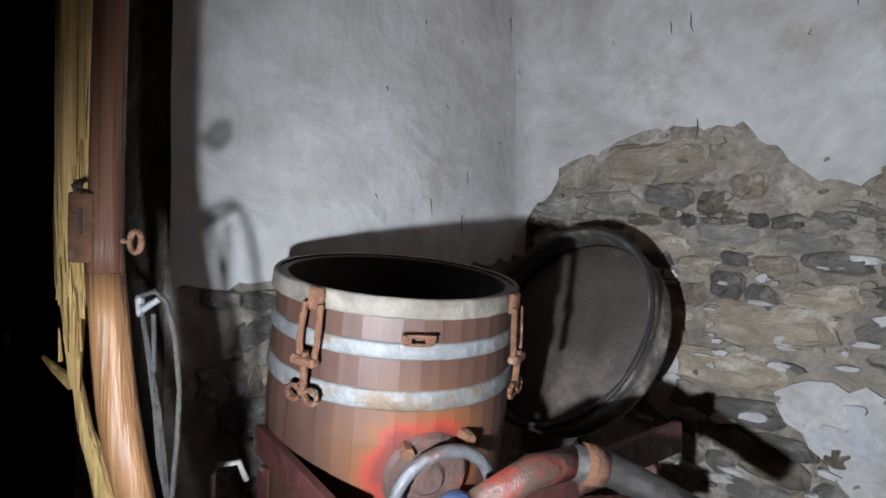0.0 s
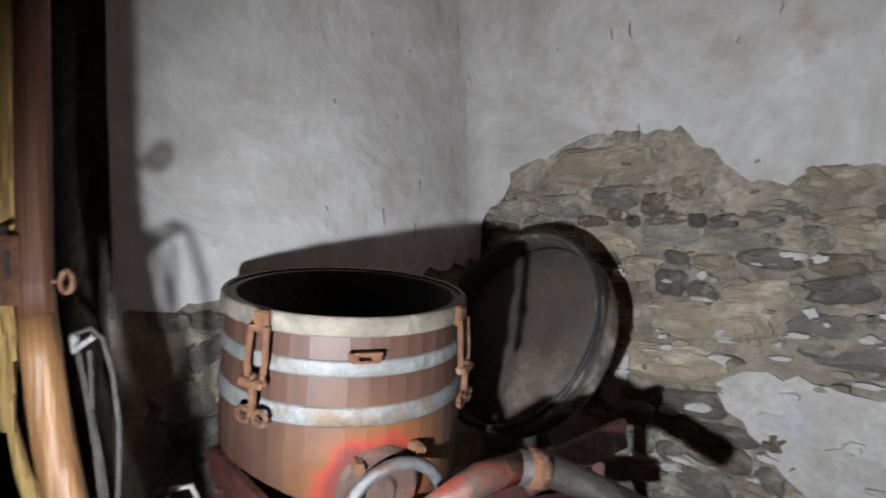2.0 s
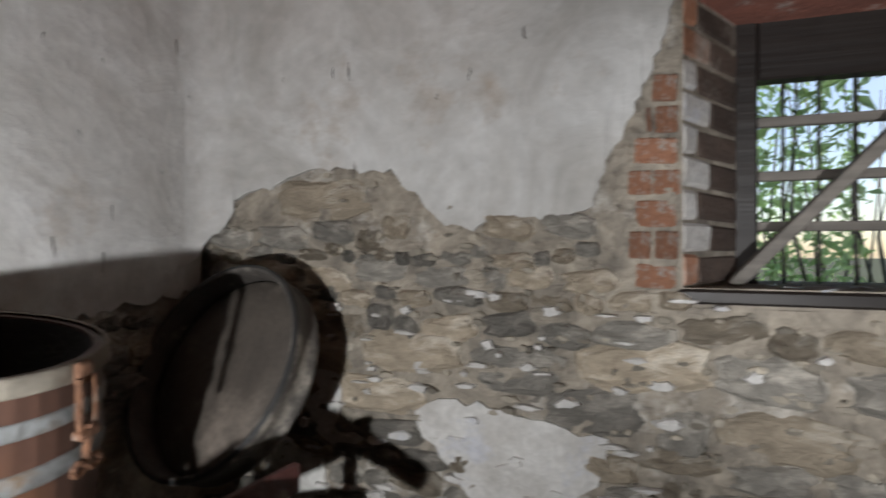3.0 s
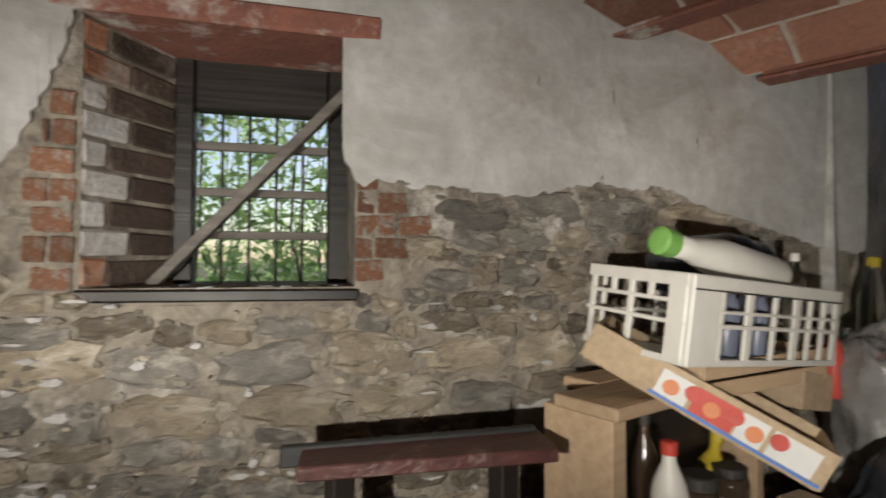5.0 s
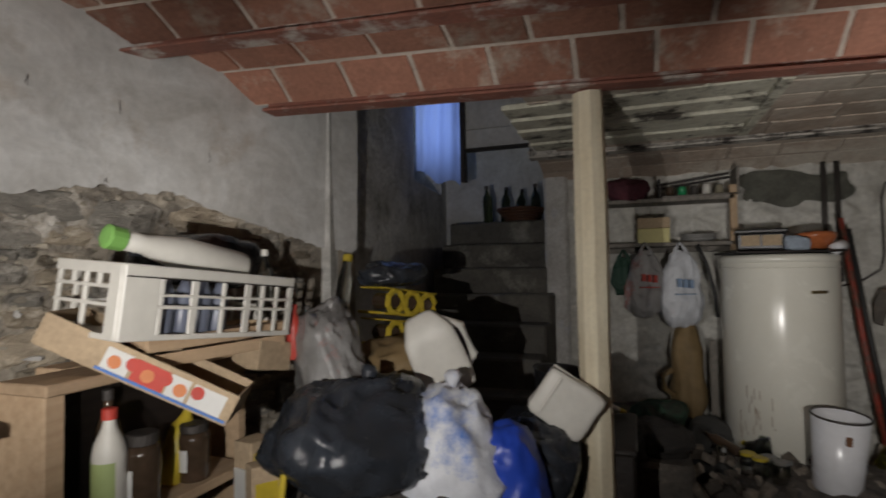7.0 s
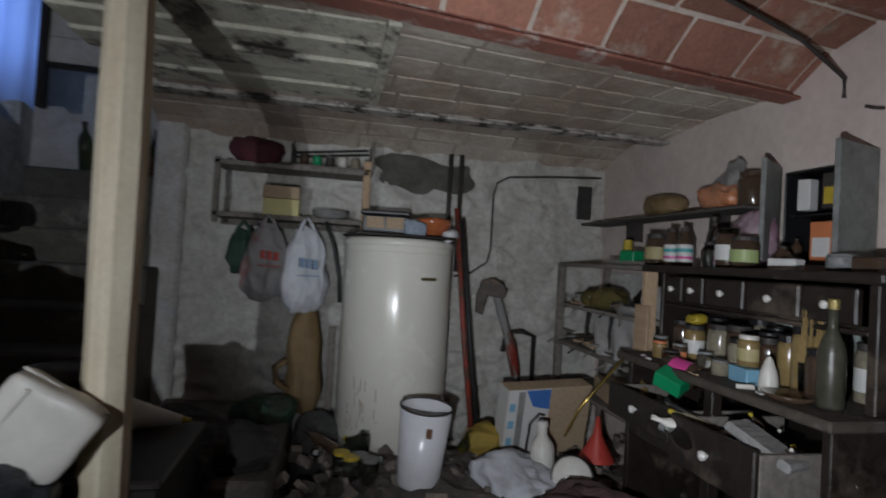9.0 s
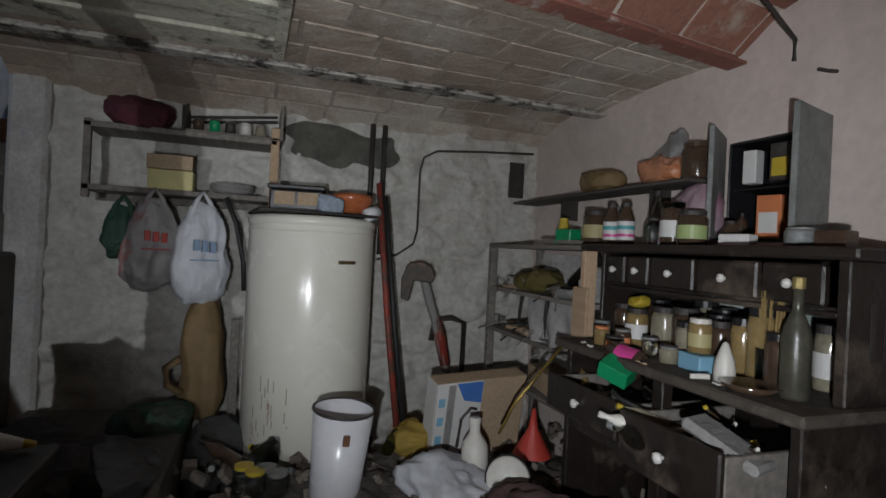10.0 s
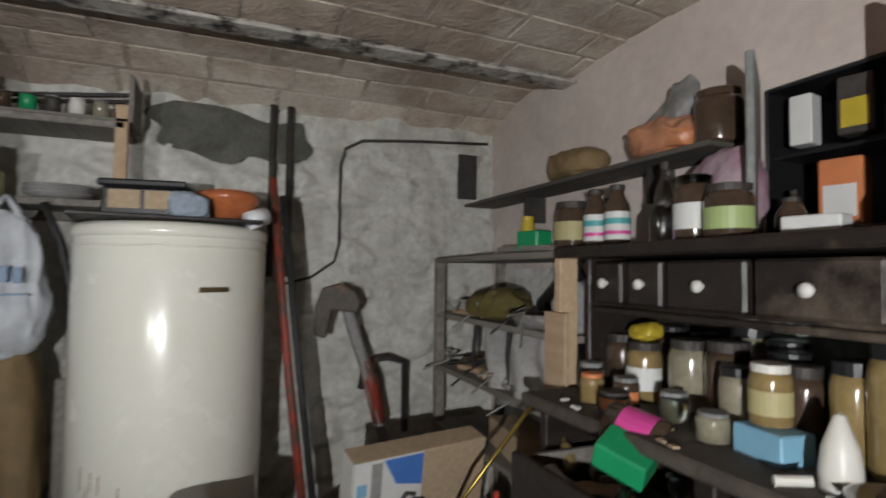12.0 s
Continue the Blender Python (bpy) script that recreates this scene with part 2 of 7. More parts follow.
RED_PRINT = sheet("red_print", (0.6, 0.07, 0.05), 0.5)
YELLOW = sheet("yellow_plastic", (0.66, 0.50, 0.05), 0.45, 0.6)
GREEN = sheet("green_plastic", (0.02, 0.36, 0.14), 0.4, 0.6)
LIME_GREEN = sheet("lime_green_plastic", (0.24, 0.52, 0.13), 0.45, 0.6)
PINK = sheet("pink_print", (0.75, 0.08, 0.35), 0.4)
ORANGE = sheet("orange_print", (0.72, 0.25, 0.10), 0.5)
TERRACOTTA = mat("glazed_terracotta", (0.55, 0.17, 0.06), (0.4, 0.12, 0.05), 8.0, 0.25, 0.05, coat=0.4)
GLASS_GREEN = glassy("green_bottle_glass", (0.10, 0.13, 0.07))
GLASS_CLEAR = glassy("dusty_clear_glass", (0.78, 0.80, 0.76), 0.15)
HONEY = mat("honey_contents", (0.33, 0.24, 0.10), (0.20, 0.14, 0.06), 7.0, 0.14, 0.05, coat=0.5)
DARK_CONTENTS = mat("dark_contents", (0.10, 0.06, 0.04), (0.04, 0.03, 0.02), 7.0, 0.14, 0.05, coat=0.5)
PALE_CONTENTS = mat("pale_contents", (0.36, 0.33, 0.24), (0.20, 0.18, 0.13), 14.0, 0.14, 0.05, coat=0.5)
KNOB = sheet("porcelain_knob", (0.8, 0.78, 0.74), 0.2)
BAG_DARK = mat("dark_refuse_bag", (0.035, 0.042, 0.055), (0.02, 0.022, 0.025), 6.0, 0.28, 0.5, fine=14.0)
BAG_WHITE = mat("white_carrier_bag", (0.66, 0.68, 0.72), (0.5, 0.52, 0.56), 5.0, 0.5, 0.6, fine=16.0)
BAG_CLEAR = mat("greyish_clear_bag", (0.34, 0.335, 0.33), (0.15, 0.145, 0.14), 6.0, 0.3, 0.7, fine=14.0, third=(0.40, 0.08, 0.06), third_at=0.62)
BAG_BLUE = sheet("blue_bag_film", (0.02, 0.07, 0.50), 0.4)
BAG_BROWN = mat("brown_paper_bag", (0.25, 0.17, 0.08), (0.16, 0.11, 0.05), 5.0, 0.7, 0.5, fine=14.0)
CLOTH_ROSE = mat("dusty_rose_cloth", (0.17, 0.10, 0.095), (0.08, 0.05, 0.048), 8.0, 0.95, 0.6)
CLOTH_GREY = mat("grey_rag", (0.36, 0.35, 0.34), (0.2, 0.2, 0.19), 8.0, 0.95, 0.6)
MAROON = mat("maroon_cloth", (0.13, 0.03, 0.045), (0.06, 0.018, 0.025), 8.0, 0.9, 0.5)
LEAF = mat("sunlit_leaf", (0.48, 0.66, 0.24), (0.24, 0.42, 0.11), 9.0, 0.5, 0.1, rand=0.5, island=True)
# near-black stands for the unlit room's darkness and the shade inside the drum
BLACK_VOID = mat("near_black_plaster", (0.06, 0.055, 0.05), (0.03, 0.028, 0.026), 5.0, 0.95, 0.4)
FRAME_PAINT = mat("dull_maroon_paint", (0.115, 0.038, 0.032), (0.05, 0.022, 0.02), 14.0, 0.5, 0.4, third=(0.26, 0.19, 0.16), third_at=0.64)
SCUFFED_DARK = mat("scuffed_dark_wood", (0.030, 0.022, 0.018), (0.014, 0.011, 0.009), 7.0, 0.42, 0.3, third=(0.11, 0.085, 0.065), third_at=0.62, distort=1.6, fine=40.0)
DUSTY_TOP = mat("dusty_dark_wood", (0.105, 0.088, 0.070), (0.045, 0.036, 0.029), 9.0, 0.8, 0.4, third=(0.20, 0.18, 0.155), third_at=0.62, distort=1.4)
WHITEWASH = mat("rubble_whitewash", (0.66, 0.65, 0.61), (0.47, 0.455, 0.41), 4.2, 0.95, 0.8, spread=0.4, third=(0.30, 0.28, 0.24), third_at=0.655, distort=1.4, fine=34.0)
BRICK_DARK = mat("dark_brown_brick", (0.115, 0.078, 0.060), (0.055, 0.042, 0.035), 8.0, 0.95, 0.8, rand=0.3, third=(0.27, 0.235, 0.20), third_at=0.6)

nt = LEAF.node_tree
tr = nt.nodes.new("ShaderNodeBsdfTranslucent")
tr.inputs["Color"].default_value = (0.74, 0.95, 0.48, 1)
mx = nt.nodes.new("ShaderNodeMixShader")
mx.inputs["Fac"].default_value = 0.55
nt.links.new(nt.nodes["Principled BSDF"].outputs[0], mx.inputs[1])
nt.links.new(tr.outputs[0], mx.inputs[2])
nt.links.new(mx.outputs[0], nt.nodes["Material Output"].inputs["Surface"])
BOARD_WHITE = mat("peeling_cream_paint", (0.70, 0.69, 0.58), (0.48, 0.45, 0.36), 12.0, 0.85, 0.5, third=(0.06, 0.05, 0.04), third_at=0.575)
STEP_STONE = mat("dark_step_stone", (0.16, 0.15, 0.13), (0.07, 0.065, 0.06), 6.0, 0.95, 0.7, third=(0.28, 0.27, 0.24), third_at=0.62)
STICKER = sheet("faded_green_sticker", (0.42, 0.52, 0.22), 0.5)
# the blue of daylight is put into the colour of this added film
DAYLIT_FILM = bpy.data.materials.new("bluish_daylit_film")
DAYLIT_FILM.use_nodes = True
nt = DAYLIT_FILM.node_tree
tr = nt.nodes.new("ShaderNodeBsdfTranslucent")
tr.inputs["Color"].default_value = (0.62, 0.72, 0.92, 1)
df = nt.nodes.new("ShaderNodeBsdfDiffuse")
df.inputs["Color"].default_value = (0.26, 0.31, 0.46, 1)
mx = nt.nodes.new("ShaderNodeMixShader")
mx.inputs["Fac"].default_value = 0.35
nt.links.new(tr.outputs[0], mx.inputs[1])
nt.links.new(df.outputs[0], mx.inputs[2])
nt.links.new(mx.outputs[0], nt.nodes["Material Output"].inputs["Surface"])
BAG_PRINTED = mat("printed_carrier_bag", (0.70, 0.72, 0.76), (0.5, 0.52, 0.58), 5.0, 0.45, 0.6, fine=16.0, third=(0.05, 0.16, 0.52), third_at=0.56)


# ---- building helpers ----
def finish(bm, name, material, parent=None, smooth=False):
    me = bpy.data.meshes.new(name)
    bmesh.ops.recalc_face_normals(bm, faces=bm.faces)
    bm.to_mesh(me)
    bm.free()
    me.materials.append(material)
    if smooth:
        for p in me.polygons:
            p.use_smooth = True
    ob = new(name, me)
    if parent:
        ob.parent = parent
    return ob


def part(name, bm, material, parent, label="", smooth=False):
    ob = finish(bm, name, material, parent, smooth)
    return tagged(ob, label) if label else ob


def thing(name, m, label, category, group="", kind=""):
    ob = new(name)
    ob.empty_display_size = 0.05
    ob.matrix_basis = m
    return tagged(ob, label, category, group, kind)


def box(x0, y0, z0, x1, y1, z1, bevel=0.004, m=None, into=None):
    bm = bmesh.new()
    bmesh.ops.create_cube(bm, size=1, matrix=Matrix.Translation(((x0 + x1) / 2, (y0 + y1) / 2, (z0 + z1) / 2)) @ Matrix.Diagonal((x1 - x0, y1 - y0, z1 - z0, 1)))
    if bevel:
        bevel = min(bevel, 0.3 * min(abs(x1 - x0), abs(y1 - y0), abs(z1 - z0)))
        bmesh.ops.bevel(bm, geom=list(bm.edges), offset=bevel, segments=1, affect='EDGES')
    if m is not None:
        bm.transform(m)
    if into is not None:
        me = bpy.data.meshes.new("tmp")
        bm.to_mesh(me)
        bm.free()
        into.from_mesh(me)
        bpy.data.meshes.remove(me)
        return into
    return bm


def join(*bms):
    out = bmesh.new()
    for b in bms:
        me = bpy.data.meshes.new("tmp")
        b.to_mesh(me)
        b.free()
        out.from_mesh(me)
        bpy.data.meshes.remove(me)
    return out


def moved(bm, m):
    bm.transform(m)
    return bm


def lathe(profile, seg=28, arc=360):
    """A turned body round z from pairs of radius and height."""
    bm = bmesh.new()
    closed = arc == 360
    n = seg if closed else seg + 1
    rings = []
    for r, z in profile:
        if r < 1e-5:
            rings.append([bm.verts.new((0, 0, z))])
        else:
            rings.append([bm.verts.new((r * math.cos(radians(arc) * i / seg), r * math.sin(radians(arc) * i / seg), z)) for i in range(n)])
    for a, b in zip(rings, rings[1:]):
        for i in range(seg):
            j = (i + 1) % n
            if len(a) == 1 and len(b) == 1:
                continue
            if len(a) == 1:
                bm.faces.new((a[0], b[j], b[i]))
            elif len(b) == 1:
                bm.faces.new((a[i], a[j], b[0]))
            else:
                bm.faces.new((a[i], a[j], b[j], b[i]))
    return bm


def tube(points, r, seg=10, closed=False, ends=True):
    """A round bar along points; r may be one radius or a list of them."""
    bm = bmesh.new()
    pts = [Vector(p) for p in points]
    rs = r if isinstance(r, (list, tuple)) else [r] * len(pts)
    rings = []
    up = Vector((0.13, 0.21, 0.97))
    for i, p in enumerate(pts):
        a = pts[(i - 1) % len(pts)] if (closed or i > 0) else p
        b = pts[(i + 1) % len(pts)] if (closed or i < len(pts) - 1) else p
        d = (b - a).normalized()
        x = d.cross(up)
        if x.length < 0.05:
            x = d.cross(Vector((1, 0, 0)))
        x.normalize()
        y = d.cross(x)
        rings.append([bm.verts.new(p + rs[i] * (math.cos(2 * math.pi * k / seg) * x + math.sin(2 * math.pi * k / seg) * y)) for k in range(seg)])
    m = len(rings)
    for i in range(m if closed else m - 1):
        a, b = rings[i], rings[(i + 1) % m]
        for k in range(seg):
            bm.faces.new((a[k], a[(k + 1) % seg], b[(k + 1) % seg], b[k]))
    if ends and not closed:
        bm.faces.new(rings[0])
        bm.faces.new(rings[-1])
    return bm


def roughen(bm, amount, scale=3.0, seed=0.0):
    for v in bm.verts:
        v.co += noise.noise_vector(v.co * scale + Vector((seed, seed * 1.7, -seed))) * amount
    return bm


def grid_box(sx, sy, sz, n=6, power=4.0):
    """A soft box of rounded shape with many faces, centred, resting on z = 0."""
    bm = bmesh.new()
    bmesh.ops.create_cube(bm, size=2)
    bmesh.ops.subdivide_edges(bm, edges=list(bm.edges), cuts=n, use_grid_fill=True)
    for v in bm.verts:
        c = v.co
        k = (abs(c.x) ** power + abs(c.y) ** power + abs(c.z) ** power) ** (1 / power)
        v.co = Vector((c.x / k * sx / 2, c.y / k * sy / 2, (c.z / k + 1) * sz / 2))
    return bm


def prism(outline, depth, bevel=0.0):
    """An outline in x, z given a thickness in y."""
    bm = bmesh.new()
    f = bm.faces.new([bm.verts.new((x, 0, z)) for x, z in outline])
    got = bmesh.ops.extrude_face_region(bm, geom=[f])
    bmesh.ops.translate(bm, verts=[v for v in got["geom"] if isinstance(v, bmesh.types.BMVert)], vec=(0, depth, 0))
    if bevel:
        bmesh.ops.bevel(bm, geom=list(bm.edges), offset=bevel, segments=1, affect='EDGES')
    return bm


def wire(points, r, name, material, parent, seg=8, label=""):
    return part(name, tube(points, r, seg), material, parent, label, True)


# ---- the large structure ----
WD, WC = -3.21, 4.9          # south and east wall faces
NORTH = pose(-0.325, 1.69, 0, 0, 0, -21)


def setting(name, label, m=None):
    ob = thing(name, m or Matrix(), label, "structure", kind="structure")
    return ob


floor = setting("floor", "uneven dark earth floor littered with dust")
bm = bmesh.new()
bmesh.ops.create_grid(bm, x_segments=60, y_segments=50, size=1, matrix=Matrix.Translation((1.5, -0.8, 0)) @ Matrix.Diagonal((4.6, 3.4, 1, 1)))
for v in bm.verts:
    v.co.z = -0.02 + 0.03 * noise.noise(v.co * 2.3) + 0.012 * noise.noise(v.co * 9)
part("floor_surface", bm, FLOOR_M, floor, smooth=True)


def hollow_wall(x0, x1, z0, z1, hole, thick):
    """A wall slab in x, z with a hole through it; its room face is y = 0."""
    hx0, hx1, hz0, hz1 = hole
    out = box(x0, 0, z0, hx0, thick, z1, 0)
    for a in ((hx1, 0, z0, x1, thick, z1), (hx0, 0, z0, hx1, thick, hz0), (hx0, 0, hz1, hx1, thick, z1)):
        box(*a, 0, None, out)
    return out


# north wall: rubble stone with a window, plaster left on its upper part
wall_n = setting("wall_north", "rubble stone wall with flaking whitish plaster above", NORTH)
bm = hollow_wall(-0.25, 3.95, 0, 2.6, (1.37, 2.06, 1.30, 2.01), 0.5)
part("wall_core", bm, MORTAR, wall_n)

EDGE = [(-0.06, 1.36), (-0.04, 1.44), (0.03, 1.50), (0.12, 1.54), (0.25, 1.567), (0.31, 1.60), (0.40, 1.612), (0.50, 1.617), (0.57, 1.60), (0.637, 1.606),
        (0.68, 1.55), (0.735, 1.51), (0.79, 1.455), (0.86, 1.437), (0.93, 1.475), (1.04, 1.47), (1.10, 1.475), (1.165, 1.49), (1.20, 1.60), (1.25, 1.70),
        (1.29, 1.80), (1.33, 1.90), (1.36, 2.05)]
EDGE_R = [(2.035, 2.03), (2.03, 1.80), (2.025, 1.67), (2.05, 1.61), (2.09, 1.59), (2.13, 1.608), (2.22, 1.59), (2.33, 1.595), (2.45, 1.575), (2.56, 1.57),
          (2.70, 1.60), (2.84, 1.625), (2.95, 1.605), (3.07, 1.625), (3.20, 1.57), (3.35, 1.528), (3.55, 1.48), (3.70, 1.44), (3.95, 1.40)]


def jagged(points, step=0.02, amount=0.008, seed=3):
    """The outline with small breaks added between its corners."""
    rnd = random.Random(seed)
    out = []
    for (x0, z0), (x1, z1) in zip(points, points[1:]):
        n = max(1, int(math.hypot(x1 - x0, z1 - z0) / step))
        for i in range(n):
            t = i / n
            out.append((x0 + (x1 - x0) * t + rnd.uniform(-amount, amount), z0 + (z1 - z0) * t + rnd.uniform(-amount, amount)))
    return out + [points[-1]]


def plaster_coat(edge, thick, top=2.6):
    """A plaster coat from its broken lower edge up to the top, bulging a little."""
    bm = bmesh.new()
    rows = 9
    grid = []
    for x, z in edge:
        col = []
        for k in range(rows):
            zz = z + (top - z) * k / (rows - 1)
            bulge = 0.010 * noise.noise(Vector((x * 2.2, zz * 2.2, 4.0))) + 0.004 * noise.noise(Vector((x * 9, zz * 9, 1.0)))
            y = -thick - bulge + (0.008 if k == 0 else 0)
            col.append(bm.verts.new((x, y, zz)))
        grid.append(col)
    for a, b in zip(grid, grid[1:]):
        for k in range(rows - 1):
            bm.faces.new((a[k], b[k], b[k + 1], a[k + 1]))
        q = [bm.verts.new((a[0].co.x, 0.01, a[0].co.z)), bm.verts.new((b[0].co.x, 0.01, b[0].co.z))]
        bm.faces.new((a[0], q[0], q[1], b[0]))
    return bm


part("plaster", plaster_coat(jagged(EDGE), 0.022), PLASTER, wall_n, "flaking grey-white plaster with a broken edge")
part("plaster", plaster_coat(jagged(EDGE_R, seed=5), 0.022), PLASTER, wall_n, "flaking grey-white plaster with a broken edge")
part("plaster", plaster_coat([(1.37 + 0.03 * i, 2.055 + 0.012 * math.sin(i * 2.1)) for i in range(24)], 0.02), PLASTER, wall_n)


def plaster_patch(outline, thick, seed):
    """A scab of plaster left on the stones."""
    bm = prism(jagged(outline + outline[:1], 0.03, 0.012, seed)[:-1], 0.03)
    for v in bm.verts:
        if v.co.y < 0.01:
            v.co.y = -thick
    return bm


for i, (o, m_) in enumerate((([(0.70, 0.95), (0.78, 0.99), (0.92, 0.985), (1.05, 0.96), (1.21, 0.93), (1.20, 0.85), (1.12, 0.78), (1.05, 0.64), (1.0, 0.55), (0.9, 0.7), (0.83, 0.80)], LIME),
                             ([(0.40, 1.07), (0.47, 1.05), (0.50, 0.96), (0.46, 0.90), (0.55, 0.86), (0.52, 0.80), (0.42, 0.86), (0.38, 0.95)], LIME),
                             ([(0.30, 0.84), (0.42, 0.80), (0.45, 0.66), (0.36, 0.58), (0.25, 0.62), (0.24, 0.76)], PLASTER_GREY),
                             ([(2.55, 0.93), (2.66, 0.96), (2.7, 0.85), (2.62, 0.78), (2.52, 0.82)], LIME))):
    part("plaster_remnant", plaster_patch(o, 0.016, 20 + i), m_, wall_n, "whitish limewash remnant")

# west wall of the corner, plastered, its foot bare
wall_w = setting("wall_west", "whitewashed plaster wall with a bare stone foot", pose(-0.325, 1.69, 0, 0, 0, 71))
# local x runs away from the window wall when mirrored: faces +y of the room side
bm = box(-1.14, 0, 0, 0.02, 0.45, 2.6, 0)
part("wall_core", bm, MORTAR, wall_w)
part("plaster", plaster_coat(jagged([(-1.14, 1.21), (-0.8, 1.23), (-0.62, 1.245), (-0.45, 1.22), (-0.3, 1.24), (-0.12, 1.25), (-0.03, 1.27)], 0.03, 0.012, 9), 0.02), PLASTER, wall_w)


# plaster run round the inner corner
bm = bmesh.new()
cols = []
for i in range(9):
    t_ = i / 8
    a_ = Vector((0.13, -0.024, 0)) * (t_ ** 2) + Vector((0.026, -0.026, 0)) * (2 * t_ * (1 - t_)) + Vector((0.021, -0.14, 0)) * ((1 - t_) ** 2)
    cols.append([bm.verts.new((a_.x + 0.004 * noise.noise(Vector((i * 0.2, k * 0.35, 1))), a_.y, 1.30 + 0.024 * i + 0.012 * math.sin(i * 1.7) + k * 0.0915 * (1 - 0.018 * i))) for k in range(15)])
for p, q in zip(cols, cols[1:]):
    for k in range(14):
        bm.faces.new((p[k], q[k], q[k + 1], p[k + 1]))
part("corner_plaster", bm, PLASTER, wall_n, smooth=True)


def plain_wall(name, label, m, x0, x1, z1, material, hole=None, thick=0.3):
    w = setting(name, label, m)
    b = hollow_wall(x0, x1, -0.05, z1, hole, thick) if hole else box(x0, 0, -0.05, x1, thick, z1, 0)
    part("wall_core", b, material, w)
    return w


# pink south wall, grey east wall; the rest only closes the place
wall_s = plain_wall("wall_south", "smooth pinkish plastered wall with small cracks", pose(0, WD, 0, 0, 0, 180), -5.2, 3.0, 2.6, PLASTER_PINK, (-3.41, -3.03, 1.33, 1.70))
wall_e = setting("wall_east", "rough whitewashed rubble wall gone grey", pose(WC, 0, 0, 0, 0, -90))
bm = bmesh.new()
bmesh.ops.create_grid(bm, x_segments=170, y_segments=160, size=0.5)
bm.transform(Matrix.Translation((1.88, 0, 1.25)) @ Matrix.Diagonal((2.75, 1, 2.7, 1)) @ Matrix.Rotation(radians(90), 4, 'X'))
for v in bm.verts:
    c = v.co
    near = noise.voronoi(Vector((c.x * 4.2 + 0.3 * noise.noise(c * 5), c.z * 7.5, 2.0)))[0]
    block = min(1.0, 2.6 * (near[1] - near[0]))
    v.co.y = -0.030 * block - 0.024 * noise.noise(Vector((c.x * 3, c.z * 5, 2.0))) - 0.013 * noise.noise(Vector((c.x * 17, c.z * 23, 5.0)))
part("wall_face", bm, WHITEWASH, wall_e, smooth=True)
part("wall_core", box(0.5, 0.03, -0.05, 3.26, 0.35, 2.7, 0), MORTAR, wall_e)
# painted near-black so that the room beyond looks unlit
plain_wall("wall_back", "near-black closing wall, painted for the unlit room", pose(-2.9, 0, 0, 0, 0, 90), -3.4, 2.4, 2.6, BLACK_VOID)
plain_wall("wall_far_west", "near-black closing wall, painted for the unlit room", pose(-2.9, 2.1, 0, 0, 0, 0), -0.2, 2.7, 2.6, BLACK_VOID)

# stairwell behind the east wall's end: high walls, a small window, stone steps
wall_st = setting("wall_stairwell", "grey plastered stairwell wall with a small deep window", pose(3.16, 0.30, 0, 0, 0, 7))
bm = hollow_wall(0.02, 3.1, -0.05, 3.3, (1.50, 2.40, 1.98, 2.95), 0.45)
part("wall_core", bm, PLASTER_GREY, wall_st)
bm = bmesh.new()
vs = [bm.verts.new(p) for p in ((1.50, -0.004, 1.98), (2.40, -0.004, 1.80), (2.40, 0.40, 2.35), (1.50, 0.40, 2.35))]
bm.faces.new(vs)
part("splayed_sill", bm, PLASTER, wall_st, "whitewashed splayed sill")
plain_wall("wall_stair_end", "whitewashed wall at the top of the stairwell", pose(5.75, 0, 0, 0, 0, -90), -1.2, 2.2, 3.3, PLASTER)
plain_wall("wall_stair_side", "grey plastered stairwell side wall", pose(4.98, -0.80, 0, 0, 0, 180), -0.9, 0.0, 3.3, PLASTER_GREY, thick=0.2)
# unseen slab and boxes, placed so that no sun leaks into the stairwell
bm = box(3.0, -1.05, 3.3, 6.1, 1.3, 3.4, 0)
stair_top = setting("ceiling_stairwell", "slab and sun-blocking boxes added over the stairwell")
part("slab", bm, PLASTER_GREY, stair_top)
part("sun_blocker", box(3.10, -0.95, 2.45, 3.22, 1.2, 3.3, 0), PLASTER_GREY, stair_top)
part("sun_blocker", box(3.22, -0.98, 2.45, 5.0, -0.88, 3.3, 0), PLASTER_GREY, stair_top)
part("sun_blocker", box(4.98, -1.02, 2.4, 5.9, -0.92, 3.3, 0), PLASTER_GREY, stair_top)

panel_up = setting("wall_upper_panel", "white-painted board wall hanging over the stair head")
part("board", box(4.93, -0.60, 2.385, 4.97, 0.165, 3.3, 0.002), PLASTER, panel_up)
part("board", box(4.925, -0.60, 2.24, 4.97, 0.165, 2.38, 0.003), PLASTER, panel_up)
part("rail", box(4.915, -0.62, 2.215, 4.975, 0.17, 2.238, 0.003), WOOD_DARK, panel_up)
part("stile", box(4.90, 0.168, 1.98, 4.965, 0.205, 3.3, 0.003), WOOD_DARK, panel_up)
# made-up film for a wall piece lit blue; the lamp behind brightens it
sheet_ob = thing("daylit_stand_in", pose(4.92, 0.21, 1.95, 0, 0, 117), "bluish sheet added for a daylit wall at the stair head", "sheet")
bm = bmesh.new()
bmesh.ops.create_grid(bm, x_segments=22, y_segments=26, size=0.5)
for v in bm.verts:
    u, w = v.co.x + 0.5, v.co.y + 0.5
    lowest = 0.10 + 0.03 * math.sin(u * 9) - 0.10 * (1 - u)
    v.co = Vector((0.34 * u, 0.012 * math.sin(u * 21 + 1.5 * w) + 0.01 * noise.noise(Vector((u * 5, w * 7, 2))), lowest + (1.0 - lowest) * w))
part("film", bm, DAYLIT_FILM, sheet_ob, smooth=True)
stairs = setting("stairs", "worn stone steps climbing into a stairwell")
